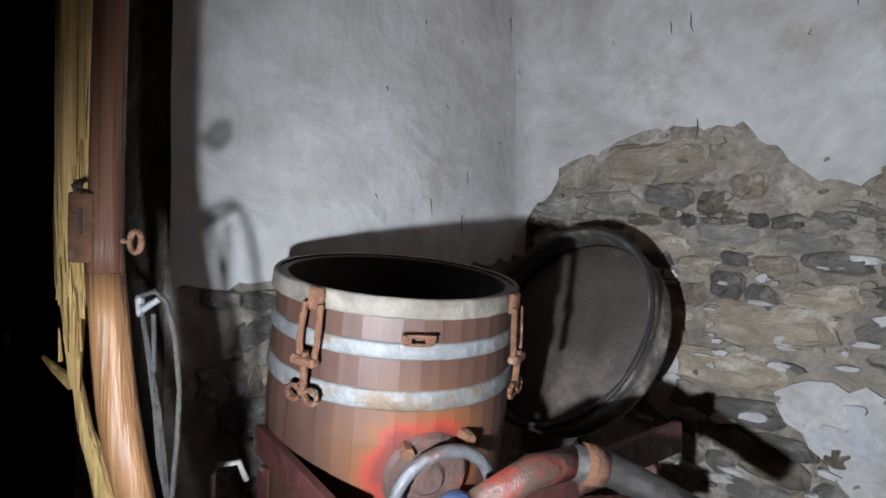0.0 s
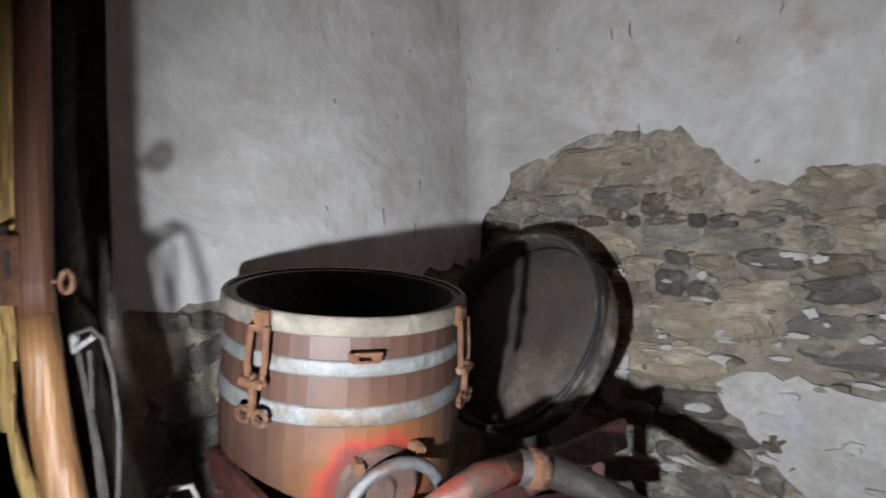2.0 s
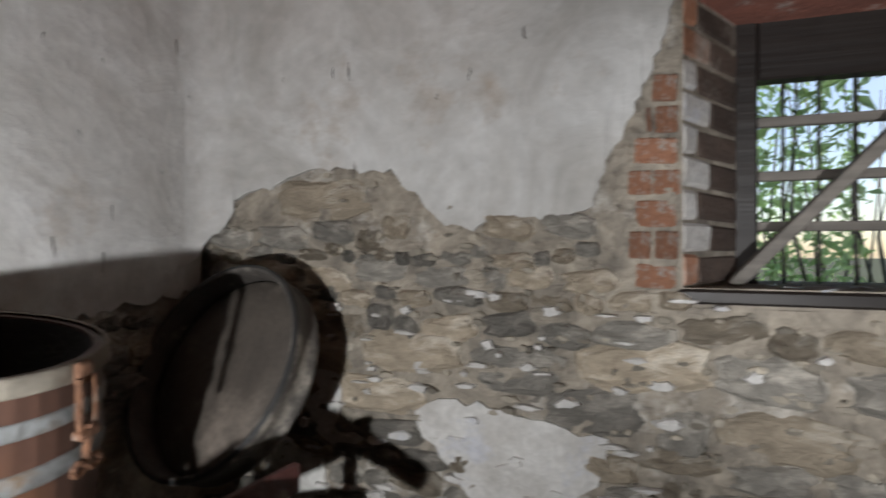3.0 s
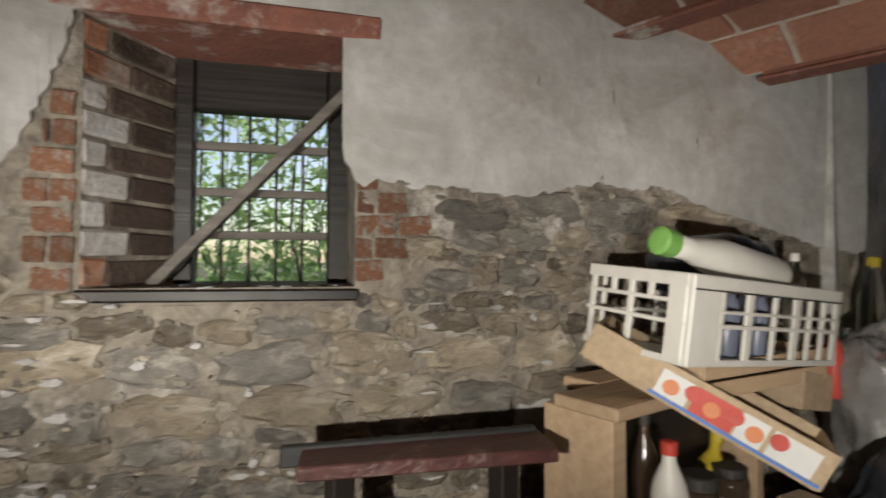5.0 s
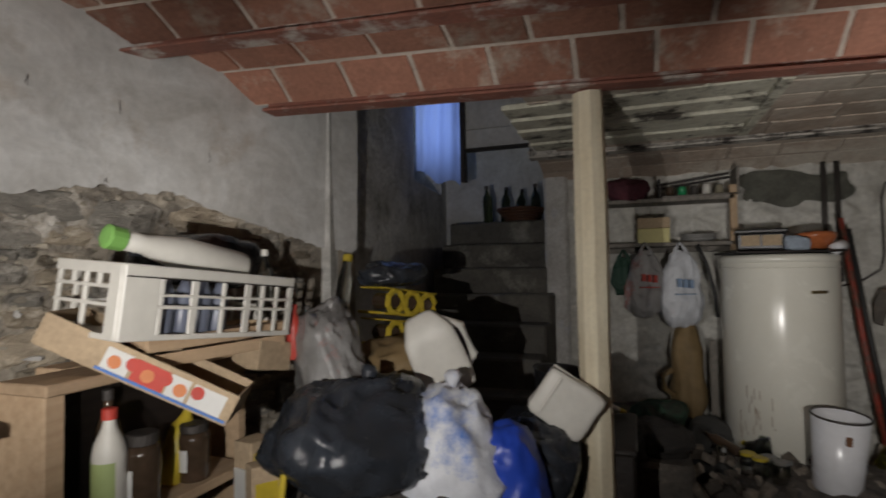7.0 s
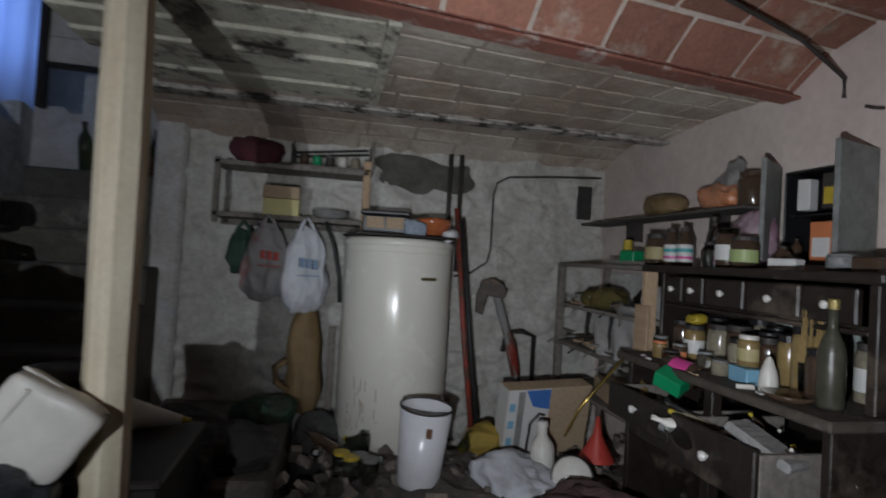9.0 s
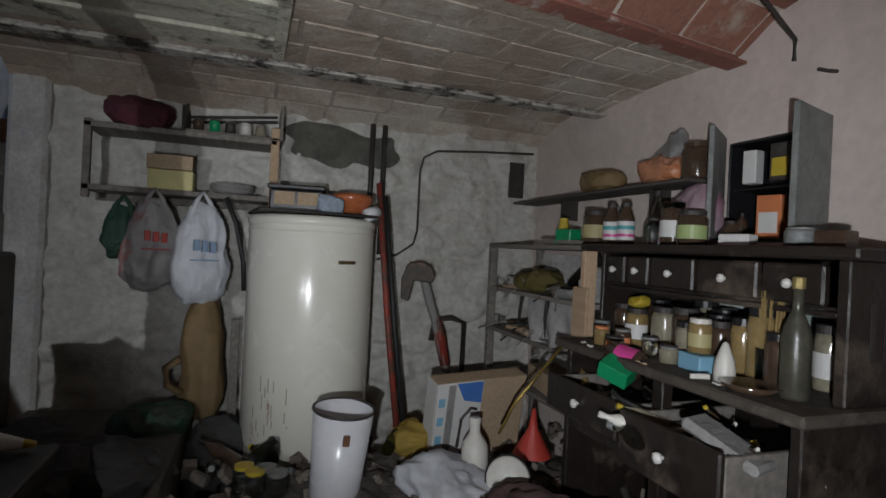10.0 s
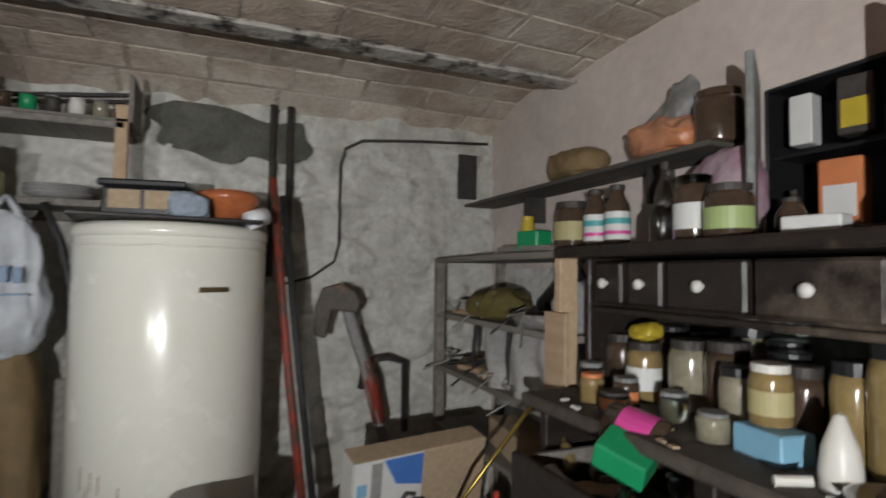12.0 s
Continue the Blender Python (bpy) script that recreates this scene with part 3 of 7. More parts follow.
for i in range(7):
    x0 = 4.0 + 0.21 * i
    x1 = x0 + 0.24 if i < 6 else 5.74
    b = box(x0, -0.46 if x0 > 4.8 else -0.50, 0.0, x1, 0.42, 0.58 + 0.185 * i, 0.014)
    part("step", roughen(b, 0.014, 4.0, i), STEP_STONE, stairs)
jamb = setting("trim", "limewashed jamb at the end of the rubble wall")
part("jamb", roughen(box(4.84, -0.60, 0, 4.97, -0.44, 2.6, 0.02), 0.012, 5), LIME, jamb)


# ---- vaulted tile ceiling on iron beams ----
# x at the south wall, x at y = 0, underside
BEAMS = [(4.23, 4.24, 1.975), (3.40, 2.92, 1.985), (2.88, 2.48, 2.10), (2.0, 1.6, 2.10), (1.1, 0.7, 2.12), (0.2, -0.2, 2.14), (-0.7, -1.1, 2.14), (-1.6, -2.0, 2.14), (-2.5, -2.9, 2.14)]
Y0, Y1 = -3.24, 0.6


def beam_x(b, y):
    return b[1] + (b[0] - b[1]) * y / Y0


def vault(ba, bb, y0, y1, tiles, mortar_depth=0.008, bow=0.15):
    """One bay between two beams: a curved shell and proud tiles in courses along the beams."""
    za, zb = ba[2], bb[2]
    w = bb[0] - ba[0]
    rise = bow * w
    shell, tile = bmesh.new(), tiles

    def at(u, y, up=0.0):
        xa, xb = beam_x(ba, y), beam_x(bb, y)
        return Vector((xa + (xb - xa) * u, y, za + (zb - za) * u + rise * (1 - (2 * u - 1) ** 2) + 0.03 + up))
    n = 12
    rows = [[shell.verts.new(at(i / n, y, mortar_depth)) for i in range(n + 1)] for y in (y0, (y0 + y1) / 2, y1)]
    for a, b in zip(rows, rows[1:]):
        for i in range(n):
            shell.faces.new((a[i], a[i + 1], b[i + 1], b[i]))
    rnd = random.Random(int(ba[0] * 100))
    courses = max(3, round(w / 0.152))
    for c in range(courses):
        ua, ub = (c + 0.07) / courses, (c + 0.93) / courses
        y = y0 - rnd.uniform(0, 0.28)
        while y < y1:
            ln = rnd.uniform(0.255, 0.285)
            ya, yb = max(y0, y), min(y1, y + ln)
            if yb - ya > 0.03:
                d = rnd.uniform(-0.003, 0.002)
                lo = [tile.verts.new(at(u, yy, d)) for u, yy in ((ua, ya), (ub, ya), (ub, yb), (ua, yb))]
                hi = [tile.verts.new(at(u, yy, 0.02)) for u, yy in ((ua, ya), (ub, ya), (ub, yb), (ua, yb))]
                tile.faces.new(lo)
                for k in range(4):
                    tile.faces.new((lo[k], lo[(k + 1) % 4], hi[(k + 1) % 4], hi[k]))
            y += ln + 0.021
    return shell


ceiling = setting("ceiling", "shallow brick-tile vaults between iron beams, partly limewashed")
shells, red_tiles, pale_tiles = [], bmesh.new(), bmesh.new()
pale_shells = [vault(BEAMS[0], (4.92, 4.92, 1.88), Y0, -0.44, pale_tiles, 0.004, 0.12)]
for bb, ba in zip(BEAMS, BEAMS[1:]):
    pale = ba[0] > 3
    if pale:
        pale_shells.append(vault(ba, bb, Y0, -0.62, pale_tiles, 0.004, 0.025))
    else:
        shells.append(vault(ba, bb, Y0, 0.75 if ba[1] > 1 else 1.75, red_tiles))
part("vault_shell", join(*shells), VAULT_MORTAR, ceiling)
part("vault_shell", join(*pale_shells), PALE_MORTAR, ceiling)
part("vault_tiles", red_tiles, TILE, ceiling, "bare red brick tiles with pale joints")
part("vault_tiles", pale_tiles, TILE_DUSTY, ceiling, "limewashed brick tiles")
part("roof_slab", box(-3.2, -3.6, 2.45, 3.2, 2.5, 2.6, 0), MORTAR, ceiling)
part("roof_slab", box(3.2, -3.6, 2.45, 5.2, -0.62, 2.6, 0), MORTAR, ceiling)
for i, (xs, xn, z) in enumerate(BEAMS):
    y1 = -0.45 if i == 0 else (0.40 if i == 1 else (0.75 if i < 4 else 1.7))
    b = join(box(-0.045, 0, 0, 0.045, y1 - Y0, 0.012, 0.002), box(-0.005, 0, 0.012, 0.005, y1 - Y0, 0.12, 0))
    b.transform(Matrix(((1, (xn - xs) / -Y0, 0, 0), (0, 1, 0, 0), (0, 0, 1, 0), (0, 0, 0, 1))))
    beam = thing("ceiling_beam", pose(xs, Y0, z), "peeling white-painted iron ceiling beam" if i == 0 else "rusty red iron ceiling beam with flaking limewash",
                 "beam", "ceiling beams", "structure")
    part("flange", roughen(b, 0.004, 6, i), BEAM_WHITE if i == 0 else BEAM_RED, beam)


# ---- makers of small things ----
def bottle(name, m, label, h, r, glass, cap, neck=0.32, nr=0.35, tag=None, tag_z=(0.2, 0.5), category="bottle", group=""):
    ob = thing(name, m, label, category, group)
    s = 1 - neck
    part("body", lathe([(0, 0), (r * 0.92, 0), (r, h * 0.03), (r, h * s * 0.86), (r * 0.86, h * s), (r * nr * 1.15, h * (s + 0.13)), (r * nr, h * (s + 0.17)), (r * nr, h * 0.97), (0, h * 0.97)], 18), glass, ob, smooth=True)
    part("cap", lathe([(r * nr * 1.18, h * 0.9), (r * nr * 1.22, h * 0.99), (r * nr * 0.9, h), (0, h)], 14), cap, ob)
    if tag:
        part("sticker", lathe([(r * 1.012, h * tag_z[0]), (r * 1.012, h * tag_z[1])], 18, 250), tag, ob)
    return ob


def jar(name, m, label, h, r, fill, lid, tag=None, full=0.8, glass=None, category="jar", group=""):
    ob = thing(name, m, label, category, group)
    part("filling", lathe([(0, 0.003), (r * 0.97, 0.003), (r, h * 0.05), (r, h * full * 0.86), (r * 0.9, h * full), (0, h * full)], 18), fill, ob, smooth=True)
    part("glass_neck", lathe([(r * 0.99, h * full * 0.86), (r * 0.82, h * 0.88), (r * 0.82, h * 0.9)], 18), glass or GLASS_CLEAR, ob, smooth=True)
    part("lid", lathe([(r * 0.88, h * 0.86), (r * 0.9, h * 0.985), (r * 0.8, h), (0, h)], 18), lid, ob)
    if tag:
        part("sticker", lathe([(r * 1.015, h * 0.2), (r * 1.015, h * 0.58)], 14, 200), tag, ob)
    return ob


def carton(name, m, label, sx, sy, sz, body, print_=None, category="box", group=""):
    ob = thing(name, m, label, category, group)
    part("body", box(-sx / 2, -sy / 2, 0, sx / 2, sy / 2, sz, 0.003), body, ob)
    if print_:
        part("printed_panel", box(-sx * 0.38, -sy / 2 - 0.0015, sz * 0.12, sx * 0.38, -sy / 2 + 0.001, sz * 0.6, 0), print_, ob)
    return ob


def sack(name, m, label, sx, sy, sz, material, seed, lump=0.03, tie=True, category="bag", knot=None):
    ob = thing(name, m, label, category)
    b = grid_box(sx, sy, sz, 17, 2.6)
    for v in b.verts:
        t = max(0.0, v.co.z / sz)
        k = 1 - 0.35 * t * t if tie else 1.0
        v.co.x *= k
        v.co.y *= k
        n = noise.noise_vector(v.co * 5 + Vector((seed, 0, 0))) * lump * 1.3
        fold = 1 - abs(noise.noise(v.co * 13 + Vector((0, seed, 0)))) * 2.2
        fold2 = 1 - abs(noise.noise(v.co * 27 + Vector((seed, seed, 0)))) * 2.2
        n += v.co.normalized() * (fold * lump * 0.55 + fold2 * lump * 0.25)
        if v.co.z < 0.02:
            n.z = 0
        v.co += n
    part("film", b, material, ob, smooth=True)
    if tie:
        part("knot", moved(roughen(lathe([(0.012, 0), (0.018, 0.02), (0.03, 0.05), (0.022, 0.07), (0, 0.075)], 10), 0.008, 20, seed), Matrix.Translation((0, 0, sz - 0.02))), knot or material, ob, smooth=True)
    return ob


def hanging_bag(name, m, label, w, h, d, material, seed, print_=None):
    """A carrier bag that hangs from its handles; the origin is at the nail."""
    ob = thing(name, m, label, "bag")
    b = grid_box(w, d, h, 18, 2.8)
    for v in b.verts:
        t = v.co.z / h
        v.co.x *= 1 - 0.62 * max(0, t - 0.25) ** 1.3
        v.co.y *= 1 - 0.6 * max(0, t - 0.2)
        v.co += noise.noise_vector(v.co * 8 + Vector((seed, 0, 0))) * 0.022 + noise.noise_vector(Vector((v.co.x * 30, v.co.y * 12, v.co.z * 4 + seed))) * 0.012
        v.co += v.co.normalized() * (0.014 - 0.034 * abs(noise.noise(v.co * 15 + Vector((0, seed, 0)))) - 0.018 * abs(noise.noise(v.co * 32)))
        v.co.z -= h + 0.06
    part("film", b, material, ob, smooth=True)
    for s in (-1, 1):
        part("handle", tube([(0, 0, 0), (0.03 * s, -0.01, -0.05), (0.045 * s, -0.01, -0.13)], [0.006, 0.012, 0.02], 8), material, ob, smooth=True)
    if print_:
        for k in range(3):
            part("print_bar", box(-w * 0.16 + k * w * 0.13, -d * 0.5 - 0.012, -h * 0.60 - 0.004 * k, -w * 0.16 + k * w * 0.13 + w * 0.085, -d * 0.5 + 0.02, -h * 0.49 - 0.004 * k, 0), print_, ob)
        part("print_line", box(-w * 0.2, -d * 0.5 - 0.012, -h * 0.70, w * 0.24, -d * 0.5 + 0.02, -h * 0.688, 0), print_, ob)
    return ob


def lay(a, b, turn=0):
    """The pose of a thing whose foot is at a and whose top points to b."""
    a, b = Vector(a), Vector(b)
    return Matrix.Translation(a) @ (b - a).to_track_quat('Z', 'Y').to_matrix().to_4x4() @ pose(0, 0, 0, 0, 0, turn)


# ---- corner with the spray drum ----
drum = thing("wooden_drum", pose(-0.359, 0.799, 1.240, 6.8, 4.8, 21) @ Matrix.Scale(0.8, 4), "varnished wooden drum with galvanised hoops and an open top", "drum")
R, H = 0.252, 0.52
for k in range(22):
    a0, a1 = 2 * math.pi * (k + 0.004) / 22, 2 * math.pi * (k + 0.996) / 22
    b = bmesh.new()
    vs = []
    for z, rr in ((0.0, R), (-0.26, R + 0.012), (-H, R + 0.004)):
        for a in (a0, (a0 + a1) / 2, a1):
            vs.append((b.verts.new((rr * math.cos(a), rr * math.sin(a), z)), b.verts.new(((rr - 0.018) * math.cos(a), (rr - 0.018) * math.sin(a), z))))
    for r_ in (0, 3):
        for c in (0, 1):
            i = r_ + c
            b.faces.new((vs[i][0], vs[i + 1][0], vs[i + 4][0], vs[i + 3][0]))
            b.faces.new((vs[i][1], vs[i + 3][1], vs[i + 4][1], vs[i + 1][1]))
    for i in (0, 1):
        b.faces.new((vs[i][0], vs[i][1], vs[i + 1][1], vs[i + 1][0]))
    part("stave", b, WOOD_STAVE, drum)
# added inner cylinder, near-black so that the drum's inside looks shaded
part("shade_liner", lathe([(R - 0.021, -0.004), (R - 0.021, -0.3), (R - 0.021, -H + 0.05)], 44), BLACK_VOID, drum, "near-black liner painted for the shade inside", True)
part("bottom", moved(lathe([(0, 0), (R - 0.02, 0), (R - 0.02, -0.02), (0, -0.02)], 28), Matrix.Translation((0, 0, -H + 0.05))), WOOD_DARK, drum)
HOOP_TAN = mat("grimy_top_hoop", (0.26, 0.235, 0.19), (0.12, 0.105, 0.085), 12.0, 0.7, 0.4, spread=0.4, third=(0.15, 0.115, 0.085), third_at=0.57)
for z0, z1, g in ((0.006, -0.030, 0.010), (-0.074, -0.104, 0.008), (-0.160, -0.196, 0.012)):
    part("hoop", lathe([(R + g - 0.012, z0 - 0.001), (R + g - 0.003, z0), (R + g, z0 - 0.004), (R + g + 0.003, z1 + 0.004), (R + g, z1), (R + g - 0.01, z1)], 56), ZINC if z0 < 0 else HOOP_TAN, drum, "galvanised steel hoop with grime", True)


def on_drum(deg, z, out=0.0):
    return Matrix.Rotation(radians(deg), 4, 'Z') @ Matrix.Translation((0, -(R + 0.012 + out), z))


for deg in (-27, 64):
    m_ = on_drum(deg, -0.005)
    cl = part("clamp", moved(join(box(-0.016, -0.012, -0.03, 0.016, 0.004, 0.012, 0.004), tube([(-0.017, -0.012, -0.015), (-0.02, -0.018, -0.08), (-0.016, -0.02, -0.11)], 0.006, 8),
                                  tube([(0.017, -0.012, -0.015), (0.02, -0.018, -0.08), (0.016, -0.02, -0.11)], 0.006, 8), box(-0.028, -0.034, -0.125, 0.024, -0.012, -0.108, 0.004)), m_), RUST, drum, "rusty iron toggle clamp")
    part("screw", moved(tube([(0, -0.024, -0.10), (0, -0.024, -0.17)], 0.007, 8), m_), RUST, cl)
    for s in (-1, 1):
        ringpts = [(s * 0.019 + 0.015 * math.cos(a * math.pi / 6), -0.026, -0.178 + 0.013 * math.sin(a * math.pi / 6)) for a in range(12)]
        part("wing", moved(tube(ringpts, 0.005, 6, True), m_), RUST, cl)
part("lug", moved(join(box(-0.030, -0.009, -0.008, -0.012, 0.004, 0.008, 0.003), box(0.012, -0.009, -0.008, 0.030, 0.004, 0.008, 0.003), box(-0.030, -0.011, 0.004, 0.030, 0.003, 0.010, 0.002), box(-0.026, -0.011, -0.010, 0.026, 0.003, -0.005, 0.002)), on_drum(14, -0.064)), RUST, drum, "rusty slotted lug")
fl = part("valve_flange", moved(moved(lathe([(0, 0.02), (0.03, 0.02), (0.04, 0.012), (0.085, 0.01), (0.095, 0.0)], 24), Matrix.Rotation(radians(90), 4, 'X') @ Matrix.Diagonal((0.86, 0.86, 1, 1))), on_drum(22, -0.318)), mat("grimy_valve_iron", (0.13, 0.075, 0.055), (0.055, 0.04, 0.035), 18.0, 0.55, 0.5, third=(0.26, 0.05, 0.03), third_at=0.60), drum, "grimy brown valve flange with red paint left on it")
for s in (-1, 1):
    part("bolt", moved(moved(lathe([(0, 0.028), (0.012, 0.028), (0.014, 0.01), (0.014, 0)], 6), Matrix.Rotation(radians(90), 4, 'X')), on_drum(25 + 12 * s, -0.256 + 0.006 * s)), RUST, fl)
IRON_GREY = mat("worn_grey_iron", (0.22, 0.225, 0.235), (0.10, 0.10, 0.105), 16.0, 0.5, 0.4, metal=0.3, third=(0.14, 0.09, 0.07), third_at=0.6)
BLUE_PAINT = mat("worn_blue_paint", (0.10, 0.16, 0.34), (0.05, 0.07, 0.14), 16.0, 0.45, 0.3, third=(0.10, 0.085, 0.08), third_at=0.58)
pump = part("pump_ring", moved(tube([(0.098 * math.cos(a * math.pi / 14), -0.012, 0.098 * math.sin(a * math.pi / 14)) for a in range(-6, 21)], 0.012, 8), on_drum(26, -0.350, 0.03)), IRON_GREY, drum, "grey iron ring of the pump", True)
part("pump_body", moved(moved(lathe([(0, 0.10), (0.04, 0.10), (0.045, 0.085), (0.045, 0.06), (0.06, 0.05), (0.06, 0)], 20), Matrix.Rotation(radians(90), 4, 'X')), on_drum(32, -0.405, 0.02)), BLUE_PAINT, pump, "blue-painted pump body", True)

lid = thing("drum_lid", pose(-0.128, 1.39, 1.061, 62, -8, -30) @ Matrix.Scale(1.02, 4), "round dark drum lid with a rolled rim leaning in the corner", "lid")
part("disc", lathe([(0, 0.034), (0.12, 0.032), (0.24, 0.030), (0.251, 0.022)], 48), mat("lid_inside", (0.105, 0.088, 0.072), (0.05, 0.042, 0.036), 6.0, 0.7, 0.35, third=(0.18, 0.15, 0.125), third_at=0.6), lid, smooth=True)
part("rim", lathe([(0.250, 0.03), (0.251, 0.086), (0.256, 0.094), (0.265, 0.090), (0.268, 0.075), (0.262, 0.066), (0.258, 0.05), (0.255, 0.02), (0.262, 0.014), (0.262, 0.004), (0.24, 0.0), (0, 0.004)], 56), mat("lid_rim", (0.10, 0.09, 0.08), (0.045, 0.04, 0.036), 14.0, 0.6, 0.4, third=(0.30, 0.27, 0.23), third_at=0.63), lid, "dark rolled rim with pale scuffs", True)
part("gasket", tube([(0.262 * math.cos(a * math.pi / 24), 0.262 * math.sin(a * math.pi / 24), 0.088) for a in range(48)], 0.006, 6, True), BLACK_RUBBER, lid, "black rubber gasket", True)

frame_ = thing("sprayer_frame", pose(-0.310, 0.790, 0.258) @ Matrix.Scale(0.8, 4), "worn red angle-iron frame carrying the drum", "frame")


def bar(name, a, b, w, h, material, parent, label=""):
    """A square bar between two places in the parent's space."""
    a, b = Vector(a), Vector(b)
    bm_ = box(-w / 2, -h / 2, 0, w / 2, h / 2, (b - a).length, 0.003)
    bm_.transform(Matrix.Translation(a) @ (b - a).to_track_quat('Z', 'Y').to_matrix().to_4x4())
    return part(name, bm_, material, parent, label)


bar("side_rail", (-0.285, -0.17, 0.90), (0.02, -0.33, 0.845), 0.02, 0.055, FRAME_PAINT, frame_)
bar("side_rail", (0.24, -0.10, 0.835), (0.52, 0.30, 0.86), 0.02, 0.07, FRAME_PAINT, frame_)
bar("cross_rail", (-0.28, -0.16, 0.70), (0.50, 0.28, 0.70), 0.05, 0.05, FRAME_PAINT, frame_)
for x, y in ((-0.27, -0.16), (0.22, -0.12), (0.46, 0.24), (-0.2, 0.22)):
    bar("leg", (x, y, -0.325), (x, y, 0.84), 0.03, 0.03, FRAME_PAINT, frame_)
part("tray", box(-0.30, -0.22, 0.66, 0.30, 0.24, 0.69, 0.004), FRAME_PAINT, frame_)
part("red_arm", tube([(0.20, -0.24, 0.885), (0.27, -0.15, 0.91), (0.34, -0.08, 0.915)], [0.022, 0.03, 0.026], 10), RED_PAINT, frame_, smooth=True)
part("outlet_pipe", tube([(0.33, -0.09, 0.915), (0.39, -0.06, 0.90), (0.47, -0.04, 0.865), (0.56, -0.02, 0.82)], [0.032, 0.03, 0.027, 0.027], 14), IRON, frame_, "grey iron outlet pipe", True)
part("pipe_collar", tube([(0.345, -0.083, 0.912), (0.375, -0.066, 0.904)], 0.036, 14), RUST, frame_, smooth=True)

# split pole by the drum
pole = thing("split_pole", pose(-0.436, 0.315, 0.516) @ Matrix.Scale(0.6, 4), "tall split tree pole, pale torn wood beside brown bark", "pole")
part("bark_half", tube([(0.03, 0.01, 2.74), (0.008, 0.006, 2.16), (-0.002, 0.001, 1.66), (-0.004, 0.0, 1.543), (-0.005, -0.001, 1.407), (-0.005, -0.002, 1.298), (-0.004, -0.002, 1.235)],
                       [0.024, 0.024, 0.0245, 0.0254, 0.0254, 0.0263, 0.028], 14), WOOD_BARK, pole, "dark red-brown bark side", True)
part("stripped_half", roughen(tube([(-0.004, -0.002, 1.240), (0.001, 0.0, 1.171), (0.009, 0.002, 1.099), (0.018, 0.005, 1.027), (0.030, 0.009, 0.954), (0.046, 0.015, 0.880), (0.066, 0.022, 0.792), (0.10, 0.022, 0.5), (0.12, 0.0, -0.86)],
                           [0.0285, 0.0281, 0.029, 0.0299, 0.0299, 0.0263, 0.0254, 0.03, 0.036], 18), 0.003, 26), WOOD_STRIPPED, pole, "orange-brown stripped wood below the bark", True)
part("torn_half", roughen(tube([(-0.01, -0.01, 2.72), (-0.045, -0.02, 2.16), (-0.050, -0.024, 1.648), (-0.049, -0.024, 1.540), (-0.047, -0.025, 1.405), (-0.049, -0.026, 1.315), (-0.048, -0.026, 1.225), (-0.044, -0.025, 1.135), (-0.040, -0.024, 1.055)],
                               [0.027, 0.027, 0.0272, 0.0250, 0.0250, 0.0232, 0.0198, 0.0158, 0.009], 30), 0.010, 34), WOOD_SPLIT, pole, "pale torn splintered wood")
part("torn_branch", roughen(tube([(-0.043, -0.021, 1.075), (-0.028, -0.016, 0.991), (-0.006, -0.008, 0.928), (0.009, -0.003, 0.874), (0.038, 0.006, 0.766), (0.06, 0.0, 0.5)], [0.008, 0.0118, 0.0145, 0.0172, 0.0181, 0.016], 12), 0.004, 30), WOOD_SPLIT, pole, "pale splintered branch running down from the tear")
rnd = random.Random(4)
for i in range(60):
    z = rnd.uniform(1.10, 1.50)
    g = rnd.uniform(-0.9, 0.9)
    x = -0.048 + 0.023 * (0.8 * math.cos(g) - 0.6 * math.sin(g))
    y = -0.025 - 0.023 * (0.6 * math.cos(g) + 0.8 * math.sin(g))
    ln = rnd.uniform(0.02, 0.06)
    part("splinter", tube([(x, y, z), (x + 0.004 + rnd.uniform(-0.003, 0.003), y - 0.004, z + ln)], [0.0035, 0.0008], 4), WOOD_SPLIT, pole)
part("broken_twig", tube([(-0.096, -0.038, 1.105), (-0.075, -0.030, 1.084), (-0.045, -0.022, 1.060)], [0.003, 0.007, 0.010], 7), WOOD_SPLIT, pole)
FACE = Matrix.Translation((-0.014, -0.033, 0.002)) @ Matrix.Rotation(radians(30), 4, 'Z')
pl = part("hasp_plate", moved(box(-0.020, -0.006, 1.255, 0.018, 0.006, 1.365, 0.003), FACE), RUST, pole, "rusty iron hasp plate")
part("slot", moved(box(-0.004, -0.009, 1.30, 0.002, -0.0062, 1.338, 0), FACE), IRON, pl)
part("staple", moved(tube([(-0.008, 0, 1.362), (-0.008, -0.010, 1.374), (0.003, -0.010, 1.374)], 0.005, 6), FACE), IRON, pl)
part("iron_ring", tube([(0.0467 + 0.013 * math.cos(a * math.pi / 8), 0.010, 1.2915 + 0.017 * math.sin(a * math.pi / 8)) for a in range(16)], 0.005, 8, True), RUST, pole, "rusty iron ring screwed in", True)
part("ring_shank", tube([(0.01, 0.004, 1.2915), (0.034, 0.010, 1.2915)], 0.004, 6), RUST, pole)

WEBBING = mat("frayed_webbing", (0.085, 0.08, 0.072), (0.04, 0.037, 0.034), 40.0, 0.95, 0.6)
strap = thing("hanging_strap", pose(-0.436, 0.369, 0.516) @ Matrix.Scale(0.6, 4), "grey webbing strap and metal lever hanging on the pole", "strap")
